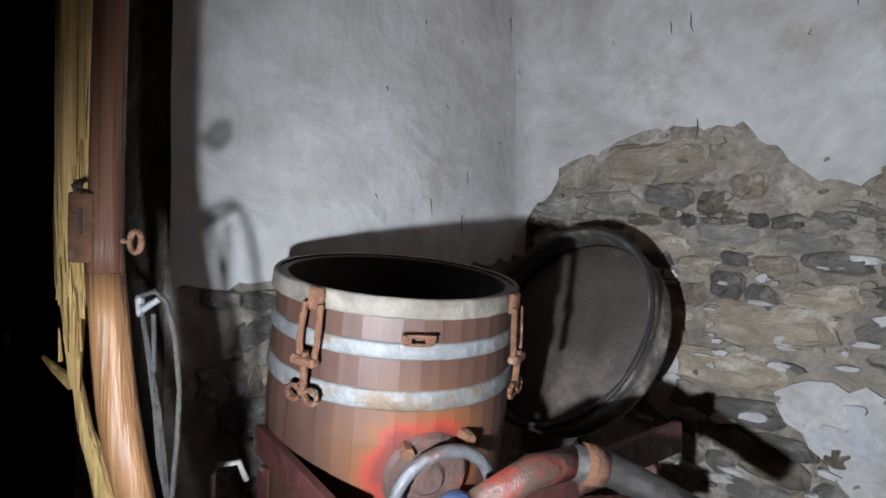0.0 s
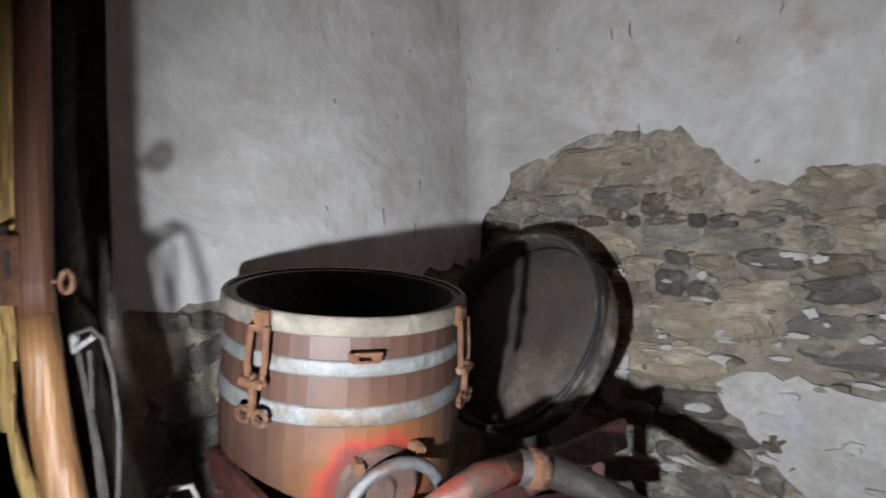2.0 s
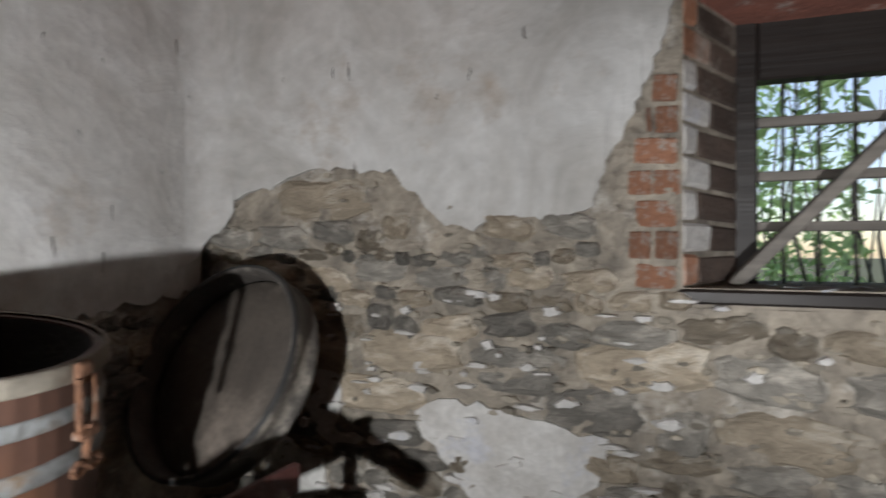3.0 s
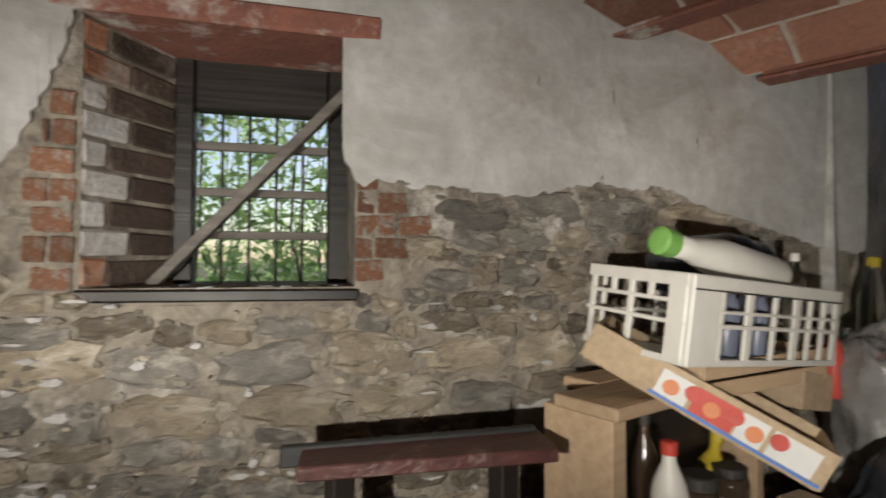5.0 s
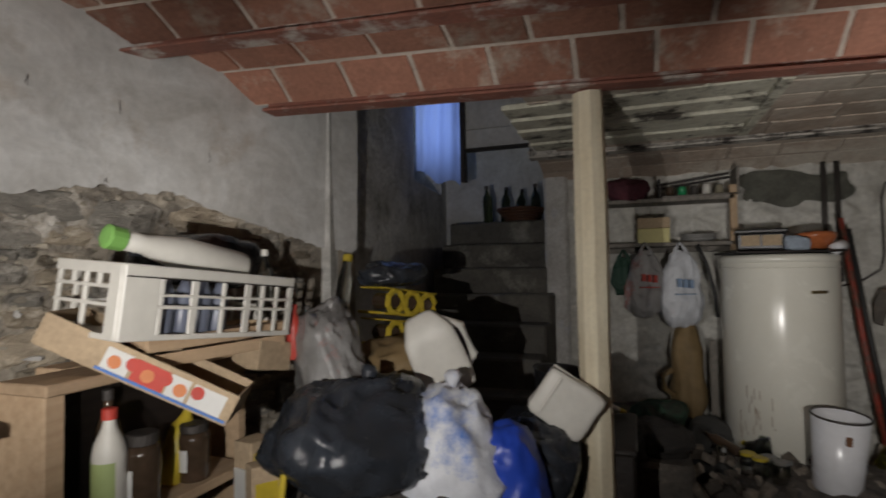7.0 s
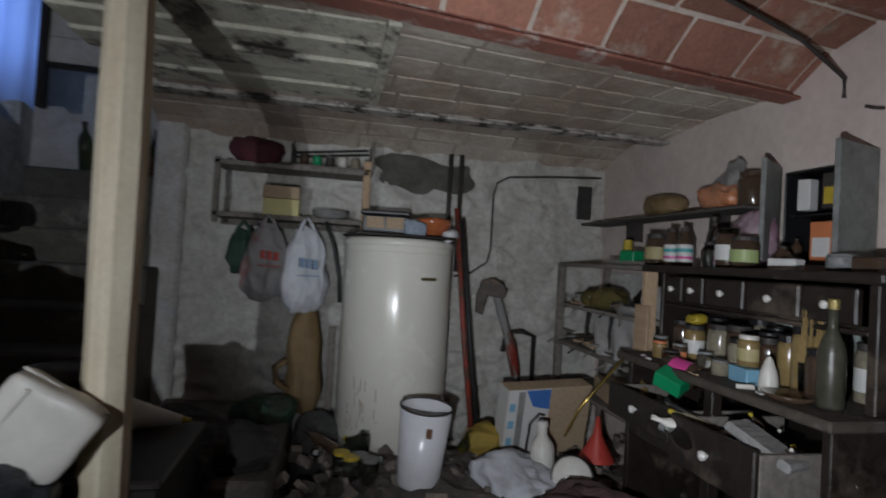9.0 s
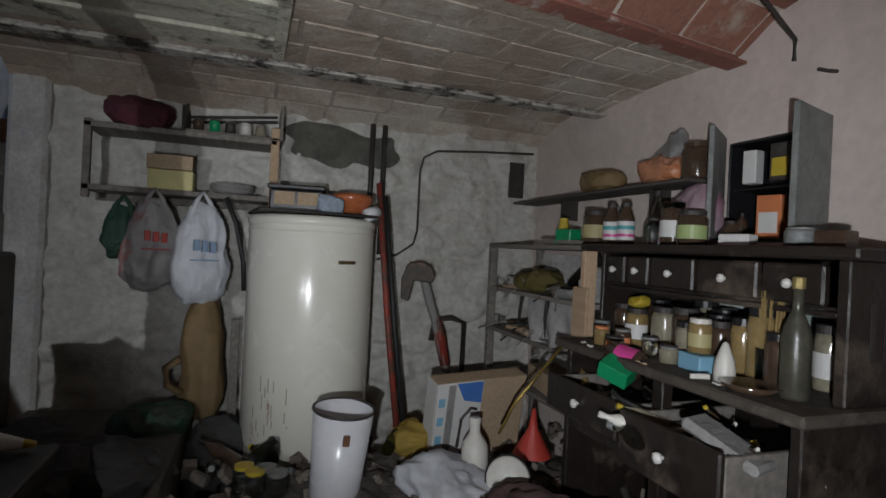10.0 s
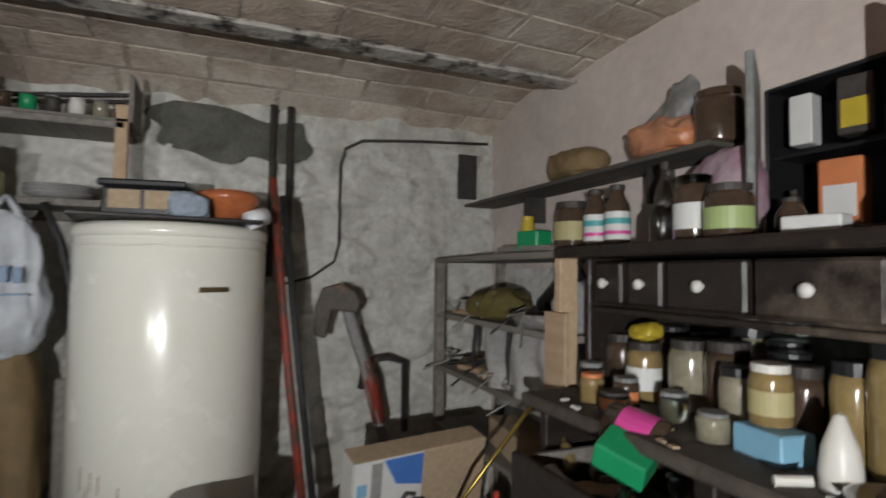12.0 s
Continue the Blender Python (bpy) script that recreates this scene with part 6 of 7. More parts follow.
part("side_panel", box(X0, WD + 0.01, 0, X0 + 0.03, -2.70, 0.895, 0.004), SCUFFED_DARK, dres)
part("side_panel", box(X1 - 0.06, WD + 0.01, 0, X1 - 0.03, -2.70, 0.895, 0.004), SCUFFED_DARK, dres)
part("side_panel", box(X0, WD + 0.01, 0.925, X0 + 0.03, -2.83, 1.27, 0.004), SCUFFED_DARK, dres)
part("side_panel", box(X1 - 0.06, WD + 0.01, 0.925, X1 - 0.04, -2.83, 1.27, 0.004), SCUFFED_DARK, dres)
part("top_board", box(X0 - 0.04, WD + 0.01, 1.27, X1 + 0.05, -2.79, 1.30, 0.006), SCUFFED_DARK, dres)
part("drawer_rail", box(X0 + 0.03, -2.86, 1.13, X1 - 0.06, -2.835, 1.145, 0.003), SCUFFED_DARK, dres)
part("rail_board", box(X0 + 0.03, -3.15, 1.145, X1 - 0.06, -2.86, 1.155, 0.002), SCUFFED_DARK, dres)
part("apron", box(X0 + 0.03, -2.72, 0.60, X1 - 0.06, -2.70, 0.66, 0.003), SCUFFED_DARK, dres)
part("post_leg", box(3.12, -2.73, 0, 3.165, -2.69, 0.895, 0.004), SCUFFED_DARK, dres)
part("back_board", box(X0 + 0.03, WD + 0.012, 0, X1 - 0.06, WD + 0.02, 1.27, 0), SCUFFED_DARK, dres)
part("tile_strip", box(X0 + 0.06, WD + 0.021, 0.99, X1 - 0.2, WD + 0.026, 1.12, 0), sheet("pale_oilcloth", (0.45, 0.5, 0.48), 0.4), dres, "pale patterned oilcloth strip")
for i in range(2):
    part("side_slot", box(X0 - 0.002, -2.97 + 0.05 * i, 1.03, X0 + 0.001, -2.955 + 0.05 * i, 1.17, 0), IRON, dres)
for i, (xa, xb) in enumerate(((2.76, 2.93), (2.945, 3.155), (3.17, 3.36), (3.375, 3.48), (3.50, 3.60))):
    d_ = part("small_drawer", box(xa, -2.855, 1.155, xb, -2.828, 1.258, 0.006), SCUFFED_DARK, dres)
    part("knob", moved(lathe([(0, 0.024), (0.012, 0.02), (0.013, 0.012), (0.006, 0.004), (0.006, 0)], 12), Matrix.Translation(((xa + xb) / 2, -2.828, 1.205)) @ Matrix.Rotation(radians(-90), 4, 'X')), KNOB, d_, "white porcelain knob", True)


def drawer(xa, xb, yf, yb, z0, z1):
    d_ = part("open_drawer", box(xa, yf - 0.02, z0, xb, yf, z1, 0.005), SCUFFED_DARK, dres, "dark drawer pulled open")
    part("drawer_side", box(xa, yb, z0 + 0.01, xa + 0.014, yf - 0.02, z1 - 0.012, 0.002), WOOD_GREY, d_)
    part("drawer_side", box(xb - 0.014, yb, z0 + 0.01, xb, yf - 0.02, z1 - 0.012, 0.002), WOOD_GREY, d_)
    part("drawer_bottom", box(xa + 0.014, yb, z0 + 0.012, xb - 0.014, yf - 0.02, z0 + 0.02, 0), SCUFFED_DARK, d_)
    part("knob", moved(lathe([(0, 0.026), (0.014, 0.022), (0.015, 0.012), (0.007, 0.004), (0.007, 0)], 12), Matrix.Translation(((xa + xb) / 2, yf, (z0 + z1) / 2)) @ Matrix.Rotation(radians(-90), 4, 'X')), KNOB, d_, "white porcelain knob", True)


drawer(2.76, 3.11, -2.53, -2.95, 0.675, 0.825)
drawer(3.175, 3.57, -2.57, -2.90, 0.70, 0.82)
# in the drawers
bottle("glass_bottle", pose(2.93, -2.60, 0.74, 0, 80, 25), "dusty clear glass bottle lying in the open drawer", 0.22, 0.035, GLASS_CLEAR, ZINC)
bottle("white_tube", pose(3.05, -2.62, 0.76, 0, 75, 60), "white squeezed tube in the open drawer", 0.17, 0.022, WHITE_PLASTIC, WHITE_PLASTIC)
bottle("yellow_tube", pose(3.08, -2.68, 0.77, 0, 70, 70), "small yellow and white tube in the open drawer", 0.16, 0.02, PALE_CONTENTS, YELLOW)
for i in range(4):
    bottle("medicine_bottle", pose(2.86 + 0.05 * i, -2.72, 0.70, 0, 15 * i, 0), "brown medicine bottle in the open drawer", 0.11, 0.022, DARK_CONTENTS, WHITE_PLASTIC if i % 2 else IRON, group="bottles in the drawer")
lampc = thing("clear_tray", pose(2.84, -2.63, 0.80, 0, -20, 15), "dusty clear plastic tray lying on the drawer", "tray")
part("shell", box(-0.10, -0.05, 0, 0.10, 0.05, 0.03, 0.01), CLOTH_GREY, lampc)
gb = carton("green_box", pose(3.30, -2.66, 0.86, -20, -18, 30), "bright green plastic box lying on the open drawer", 0.10, 0.075, 0.055, GREEN)
pk = thing("pink_tin", pose(3.27, -2.74, 0.90, 0, 80, 20), "tin with a bright pink label lying on the dresser", "tin")
part("tin", lathe([(0, 0), (0.045, 0), (0.045, 0.12), (0, 0.12)], 20), DARK_CONTENTS, pk, smooth=True)
part("label", lathe([(0.046, 0.02), (0.046, 0.09)], 20), PINK, pk)
# on the table
T0 = 0.925
for x, y, h_, r_, f_, l_, t_, lab in ((3.60, -2.92, 0.17, 0.05, DARK_CONTENTS, IRON, None, "dark preserving jar on the dresser"), (3.50, -2.90, 0.16, 0.05, HONEY, IRON, WHITE_PAPER, "preserving jar with a cream label"),
                                      (3.39, -2.93, 0.18, 0.055, PALE_CONTENTS, IRON, None, "jar of pale dried pulses"), (3.29, -2.93, 0.19, 0.055, DARK_CONTENTS, IRON, None, "dark preserving jar on the dresser"),
                                      (3.10, -2.88, 0.17, 0.04, DARK_CONTENTS, IRON, None, "narrow dark jar on the dresser"), (2.985, -2.95, 0.26, 0.05, PALE_CONTENTS, IRON, None, "tall jar of pasta with a dark lid"),
                                      (2.91, -2.92, 0.24, 0.045, HONEY, IRON, None, "tall jar of straw-coloured grain"), (2.84, -2.98, 0.20, 0.045, PALE_CONTENTS, IRON, WHITE_PAPER, "jar with an orange and white label"),
                                      (3.45, -2.80, 0.08, 0.035, DARK_CONTENTS, ZINC, ORANGE, "low jar with an orange label"), (3.33, -2.82, 0.07, 0.035, GLASS_CLEAR, ZINC, None, "low dusty glass jar")):
    jar("preserving_jar", pose(x, y, T0), lab, h_ * 0.88, r_ * 0.85, f_, l_, t_, 0.86)
carton("blue_carton", pose(3.10, -2.80, T0, 0, 0, -8), "small light blue and white carton on the dresser", 0.10, 0.07, 0.05, bpy.data.materials["light_blue_card"], WHITE_PAPER)
jar("honey_jar", pose(3.11, -2.81, T0 + 0.05), "glass jar of ochre mustard with a white lid", 0.105, 0.034, HONEY, WHITE_PLASTIC, sheet("ochre_sticker", (0.50, 0.44, 0.22), 0.6), 0.86)
cone = thing("white_nozzle", pose(2.97, -2.76, T0), "white plastic nozzle standing on the dresser", "nozzle")
part("cone", lathe([(0, 0.0), (0.028, 0.0), (0.028, 0.03), (0.024, 0.06), (0.008, 0.105), (0, 0.11)], 18), WHITE_PLASTIC, cone, smooth=True)
part("tube", tube([(0.02, 0.03, 0.01), (0.05, 0.07, 0.006)], 0.008, 8), WHITE_PLASTIC, cone)
bottle("wine_bottle", pose(2.80, -2.80, T0), "dusty wine bottle with a gold foil neck", 0.30, 0.034, mat("dusty_bottle", (0.10, 0.095, 0.07), (0.035, 0.035, 0.025), 12, 0.35, 0.1), mat("gold_foil", (0.5, 0.4, 0.16), None, 20, 0.4, 0.1, 0.6), 0.42, 0.36)
part_y = carton("yellow_packet", pose(2.98, -2.97, T0 + 0.23, 0, 0, 10), "yellow printed packet on the tall jar", 0.10, 0.07, 0.07, CARD, YELLOW)
sack("yellow_cloth", pose(3.50, -2.90, T0 + 0.142), "bright yellow crumpled cloth on the jars", 0.08, 0.07, 0.05, YELLOW, 71, 0.015, False, "cloth")
dish = thing("dark_dish", pose(2.87, -2.74, T0), "shallow dark dish on the dresser edge", "dish")
part("dish", lathe([(0, 0), (0.05, 0), (0.075, 0.022), (0.07, 0.022), (0.045, 0.006), (0, 0.006)], 20), DARK_CONTENTS, dish, smooth=True)
for i, (x, y, h_, r_) in enumerate(((3.555, -3.05, 0.17, 0.045), (3.455, -3.06, 0.16, 0.048), (3.345, -3.07, 0.19, 0.048), (3.235, -3.04, 0.17, 0.045), (3.17, -2.95, 0.16, 0.042), (3.21, -2.86, 0.13, 0.036), (3.05, -3.06, 0.18, 0.045), (2.76, -3.05, 0.17, 0.04))):
    jar("preserving_jar", pose(x, y, T0), "dusty dark preserving jar with a black lid", h_, r_, (DARK_CONTENTS, HONEY, PALE_CONTENTS)[i % 3], DARKPLASTIC, None, 0.86, group="dark jars on the dresser")
straw = thing("pasta_bundle", pose(2.915, -2.86, T0), "bundle of straw-coloured sticks in a glass", "bundle")
part("glass", lathe([(0, 0.002), (0.036, 0.002), (0.038, 0.10), (0.036, 0.10), (0.034, 0.006), (0, 0.006)], 18), GLASS_CLEAR, straw, smooth=True)
for i in range(14):
    a = i * 2.4
    part("stick", tube([(0.02 * math.cos(a), 0.02 * math.sin(a), 0.008), (0.03 * math.cos(a + 0.3), 0.03 * math.sin(a + 0.3), 0.22 + 0.012 * (i % 4))], 0.0045, 5), HONEY, straw)
# on the dresser top
TEAL_PRINT = sheet("teal_print", (0.10, 0.42, 0.44), 0.5)
T1 = 1.30
bottle("yellow_bottle", pose(4.12, -2.95, T1), "yellow plastic bottle on the plank shelf", 0.13, 0.026, YELLOW, YELLOW, 0.25, 0.7)
carton("green_box", pose(4.03, -2.92, T1, 0, 0, 10), "small dark green plastic box on the shelf", 0.10, 0.07, 0.07, GREEN)
jar("dark_jar", pose(3.86, -2.95, T1), "dark jar with a yellow label on the dresser top", 0.15, 0.055, DARK_CONTENTS, IRON, bpy.data.materials["ochre_sticker"], 0.86)
for x in (3.72, 3.63):
    ob = bottle("medicine_bottle", pose(x, -2.93, T1), "brown bottle with a white, teal and pink label", 0.17, 0.034, DARK_CONTENTS, IRON, 0.3, 0.5, WHITE_PAPER, (0.12, 0.56))
    part("label_band", lathe([(0.0352, 0.062), (0.0352, 0.078)], 18, 250), TEAL_PRINT, ob)
    part("label_band", lathe([(0.0352, 0.034), (0.0352, 0.044)], 18, 250), PINK, ob)
bottle("glass_bottle", pose(3.49, -2.96, T1), "tall clear glass bottle on the dresser top", 0.21, 0.028, GLASS_CLEAR, IRON)
jar("green_label_jar", pose(3.385, -2.94, T1), "dark jar with a green and white label", 0.155, 0.045, DARK_CONTENTS, GLASS_GREEN, WHITE_PAPER, 0.86)
jar("yellow_label_jar", pose(3.285, -2.93, T1), "jar with a broad yellow-green label", 0.12, 0.05, DARK_CONTENTS, IRON, STICKER, 0.86)
sack("purple_packet", pose(3.42, -3.08, T1 + 0.0), "crumpled mauve printed bag on the dresser top", 0.20, 0.12, 0.23, mat("mauve_print", (0.25, 0.10, 0.18), (0.45, 0.38, 0.4), 9, 0.4, 0.3), 73, 0.02, False)
for i, (x, y, h_, r_) in enumerate(((3.56, -3.02, 0.15, 0.03), (3.44, -2.90, 0.10, 0.03), (3.78, -3.03, 0.16, 0.03), (3.93, -3.02, 0.13, 0.035), (3.22, -3.03, 0.09, 0.03))):
    bottle("medicine_bottle", pose(x, y, T1), "small dusty brown bottle on the dresser top", h_, r_, (DARK_CONTENTS, GLASS_CLEAR)[i % 2], IRON, 0.3, 0.5, None, group="small bottles on the dresser")
# wall cabinet with both doors open
wc = thing("wall_cabinet", pose(0, 0, 0), "small dark wall cabinet with both grey doors open", "cabinet")
NB = -3.42
part("back_panel", box(3.03, NB, 1.33, 3.41, NB + 0.012, 1.70, 0), DARKPLASTIC, wc)
part("side_panel", box(3.033, NB, 1.333, 3.042, WD + 0.004, 1.697, 0.002), DARKPLASTIC, wc)
part("side_panel", box(3.398, NB, 1.333, 3.407, WD + 0.004, 1.697, 0.002), DARKPLASTIC, wc)
part("top_panel", box(3.042, NB, 1.688, 3.398, WD + 0.004, 1.697, 0.002), DARKPLASTIC, wc)
part("bottom_panel", box(3.042, NB, 1.333, 3.398, WD + 0.004, 1.342, 0.002), DARKPLASTIC, wc)
part("shelf", box(3.042, NB + 0.012, 1.52, 3.398, WD - 0.02, 1.528, 0), DARKPLASTIC, wc)
DOOR_GREY = mat("grey_door_paint", (0.27, 0.285, 0.275), (0.13, 0.135, 0.13), 12, 0.6, 0.2)
for hx, ang in ((3.415, 124), (3.02, 106)):
    part("door", moved(box(0, -0.009, 1.335, 0.24, 0.009, 1.72, 0.003), Matrix.Translation((hx, WD + 0.02, 0)) @ Matrix.Rotation(radians(ang), 4, 'Z')), DOOR_GREY, wc, "grey-painted cabinet door")
wedge = [("tall_packet", 3.32, 1.535, 0.05, 0.12, WHITE_PAPER, None), ("yellow_tin", 3.20, 1.535, 0.07, 0.13, IRON, YELLOW), ("glass_box", 3.09, 1.535, 0.09, 0.08, GLASS_GREEN, None),
         ("orange_carton", 3.235, 1.337, 0.085, 0.15, ORANGE, WHITE_PAPER), ("white_carton", 3.07, 1.337, 0.075, 0.17, WHITE_PAPER, YELLOW)]
for n_, x, z, w_, h_, m_, p_ in wedge:
    carton(n_, pose(x, -3.23, z + 0.006, 0, 0, 190), n_.replace("_", " ") + " standing in the open wall cabinet", w_, 0.05, h_, m_, p_)
bottle("tiny_bottle", pose(3.33, -3.20, 1.343), "small brown bottle in the open wall cabinet", 0.09, 0.02, DARK_CONTENTS, IRON)
carton("white_packet", pose(3.12, -2.95, T1, 0, 0, 190), "small white packet on the dresser top", 0.10, 0.05, 0.04, WHITE_PAPER)
jar("chrome_tin", pose(2.90, -2.93, T1), "small shiny tin on the dresser top", 0.055, 0.04, ZINC, ZINC, full=0.9)
carton("small_packet", pose(2.80, -2.92, T1, 0, 0, 180), "small dark packet on the dresser top", 0.08, 0.05, 0.045, DARK_CONTENTS)
# upper plank with bundles
WOOD_DUSK = wood("dusky_board", (0.12, 0.105, 0.09), (0.05, 0.045, 0.04), 0, 0.85, 14)
up = thing("plank_shelf", pose(0, 0, 0), "long grey plank shelf on the pink wall", "shelf")
part("plank", box(3.42, WD + 0.005, 1.546, 4.84, -3.03, 1.56, 0.003), WOOD_DUSK, up)
for x in (3.7, 4.4):
    part("bracket", prism([(0, 1.546), (0.015, 1.546), (0.015, 1.44), (0, 1.44)], 0.1), IRON, up).matrix_basis = pose(x, WD, 0)
sack("orange_bag", pose(3.63, -3.10, 1.56), "orange packet of pasta on the plank", 0.22, 0.12, 0.11, mat("orange_packet", (0.55, 0.20, 0.08), (0.42, 0.22, 0.14), 6, 0.35, 0.3, spread=0.25), 81, 0.03, False)
sack("clear_packet", pose(3.60, -3.12, 1.64, 0, 24, 0), "clear crumpled film packet lying on the orange packet", 0.17, 0.05, 0.10, BAG_CLEAR, 82, 0.03, False)
jar("dark_jar", pose(3.46, -3.11, 1.56), "squat dark jar on the plank", 0.14, 0.06, DARK_CONTENTS, DARK_CONTENTS, None, 0.86)
sack("brown_bundle", pose(4.05, -3.10, 1.56), "low brown bundle on the plank", 0.26, 0.14, 0.10, BAG_BROWN, 83, 0.02, False, "bundle")
# rough plank shelves between dresser and corner
ls = thing("plank_rack", pose(0, 0, 0), "rough plank rack filling the corner beside the dresser", "rack")
for z, x0 in ((1.272, 3.74), (1.03, 3.74), (0.80, 3.74), (0.55, 3.74)):
    part("plank", roughen(box(x0, -3.19, z, 4.74, -2.84, z + 0.022, 0.003), 0.004, 5, z), WOOD_GREY, ls)
part("upright", box(4.70, -2.88, 0, 4.74, -2.84, 1.272, 0.003), WOOD_GREY, ls)
part("upright", box(4.70, -3.19, 0, 4.74, -3.15, 1.272, 0.003), WOOD_GREY, ls)
part("upright", box(3.735, -2.88, 0, 3.765, -2.82, 1.272, 0.003), WOOD_RAW, ls)
part("raw_board", box(3.70, -2.825, 0.88, 3.80, -2.81, 1.12, 0.002), WOOD_RAW, ls)
part("back_sheet", box(3.76, -3.195, 0.56, 4.70, -3.185, 1.25, 0), PLASTER_GREY, ls)
for i, (x, z, w_, h_, m_) in enumerate(((4.55, 1.052, 0.16, 0.06, WHITE_PAPER), (4.45, 0.822, 0.3, 0.04, CARD), (3.95, 0.822, 0.22, 0.05, WOOD_GREY), (4.2, 0.572, 0.3, 0.10, CARD))):
    carton("dusty_box", pose(x, -2.98, z, 0, 0, 170), "dusty flat box on the plank rack", w_, 0.16, h_, m_)
sack("olive_rag", pose(4.28, -2.92, 1.052), "olive rag draped on the plank rack", 0.30, 0.18, 0.10, mat("olive_rag", (0.16, 0.13, 0.03), (0.08, 0.06, 0.02), 8, 0.9, 0.5), 91, 0.03, False, "rag")
pan = thing("metal_pan", pose(3.98, -2.93, 1.052), "shallow shiny metal pan on the plank rack", "pan")
part("pan", lathe([(0, 0), (0.09, 0), (0.115, 0.045), (0.112, 0.045), (0.086, 0.006), (0, 0.006)], 28), ZINC, pan, smooth=True)
leanb = thing("dark_board", pose(4.15, -3.08, 1.06, 0, 35, 0), "dark board leaning on the plank rack", "board")
part("board", box(-0.25, 0, 0, 0.05, 0.015, 0.10, 0.002), WOOD_DARK, leanb)
for i in range(3):
    c_ = thing("hanging_rag", pose(4.3 - 0.25 * i, -2.84, 1.03), "thin dark rag hanging over the plank edge", "rag", "rags on the rack")
    part("strip", tube([(0, 0, 0), (0.0, 0.01, -0.08), (-0.02 * (i - 1), 0.005, -0.17)], [0.012, 0.009, 0.003], 6), BLACK_RUBBER, c_)
sack("grey_bundle", pose(3.80, -2.96, T1 - 0.25 + 0.0), "grey folded cloth at the rack's end", 0.1, 0.2, 0.16, CLOTH_GREY, 95, 0.02, False, "cloth")
hook = thing("wall_hook", pose(3.02, WD + 0.0, 1.86), "small dark iron hook in the pink wall", "hook")
part("hook", tube([(0, 0, 0), (0.01, 0.03, 0.0), (0.035, 0.035, 0.012)], 0.006, 6), IRON, hook)


# clutter in the open drawers: tubes, phials, papers and cord
rnd = random.Random(14)
for i in range(13):
    x, y = rnd.uniform(2.80, 3.06), rnd.uniform(-2.80, -2.585)
    bottle("medicine_tube", lay((x, y, 0.715 + 0.02 * (i % 4)), (x + rnd.uniform(-0.08, 0.08), y + rnd.uniform(-0.05, 0.05), 0.735 + 0.022 * (i % 4))), "small used medicine tube lying in the open drawer",
           rnd.uniform(0.09, 0.15), rnd.uniform(0.011, 0.018), (WHITE_PLASTIC, PALE_CONTENTS, GLASS_CLEAR, DARK_CONTENTS)[i % 4], (YELLOW, WHITE_PLASTIC, IRON)[i % 3], group="tubes in the drawer")
for i in range(11):
    x, y = rnd.uniform(3.20, 3.54), rnd.uniform(-2.84, -2.60)
    bottle("medicine_tube", lay((x, y, 0.735 + 0.016 * (i % 4)), (x + rnd.uniform(-0.09, 0.09), y + rnd.uniform(-0.06, 0.06), 0.75 + 0.02 * (i % 4))), "small used medicine tube lying in the open drawer",
           rnd.uniform(0.07, 0.13), rnd.uniform(0.012, 0.02), (DARK_CONTENTS, WHITE_PLASTIC, HONEY, GLASS_CLEAR)[i % 4], (IRON, WHITE_PLASTIC, ZINC)[i % 3], group="tubes in the drawer")
for i, (x, y, z, a) in enumerate(((2.99, -2.66, 0.775, 20), (2.90, -2.70, 0.765, -35), (3.40, -2.70, 0.775, 60), (3.48, -2.64, 0.772, 10))):
    leaflet = thing("paper_leaflet", pose(x, y, z, 8 * (i % 2), -10, a), "crumpled printed leaflet lying in the open drawer", "paper", "papers in the drawers")
    b = bmesh.new()
    bmesh.ops.create_grid(b, x_segments=7, y_segments=6, size=0.5, matrix=Matrix.Diagonal((0.11, 0.075, 1, 1)))
    for v in b.verts:
        v.co.z = 0.010 * noise.noise(v.co * 24 + Vector((i * 3, 0, 0))) + 0.4 * v.co.x * abs(v.co.x) * 8 * (1 if i % 2 else -1)
    part("leaf", b, WHITE_PAPER if i % 2 else CARD, leaflet)
cord = thing("power_cable", pose(3.14, -2.64, 0.80), "black electric cable trailing over the drawers", "cable")
part("cord", tube([(0.16, -0.02, 0.02), (0.09, 0.04, 0.035), (0.03, 0.06, 0.03), (-0.02, 0.03, 0.015), (-0.05, -0.05, -0.02), (-0.12, -0.08, -0.03)], 0.007, 6), BLACK_RUBBER, cord, smooth=True)

# odds and ends on the dresser table
for i, (x, y, h_, r_, f_, l_, t_) in enumerate(((3.575, -2.80, 0.085, 0.032, GLASS_CLEAR, ZINC, None), (3.42, -2.74, 0.05, 0.035, GLASS_CLEAR, IRON, None), (3.52, -2.76, 0.07, 0.028, HONEY, ORANGE, None), (3.20, -2.78, 0.055, 0.03, PALE_CONTENTS, ZINC, None),
                                          (3.02, -2.88, 0.17, 0.034, HONEY, DARKPLASTIC, None), (2.875, -2.84, 0.15, 0.036, DARK_CONTENTS, DARKPLASTIC, None), (2.955, -2.875, 0.21, 0.04, HONEY, DARKPLASTIC, None))):
    jar("glass_jar", pose(x, y, T0), "dusty glass jar standing on the dresser table", h_, r_, f_, l_, t_, 0.86, group="loose jars on the dresser")
flower = thing("oilcloth_scrap", pose(3.20, WD + 0.03, 0.99), "pale flowered oilcloth scrap hanging behind the jars", "cloth")
b = bmesh.new()
bmesh.ops.create_grid(b, x_segments=24, y_segments=4, size=0.5, matrix=Matrix.Translation((0, 0, 0.07)) @ Matrix.Rotation(radians(90), 4, 'X') @ Matrix.Diagonal((0.52, 0.13, 1, 1)))
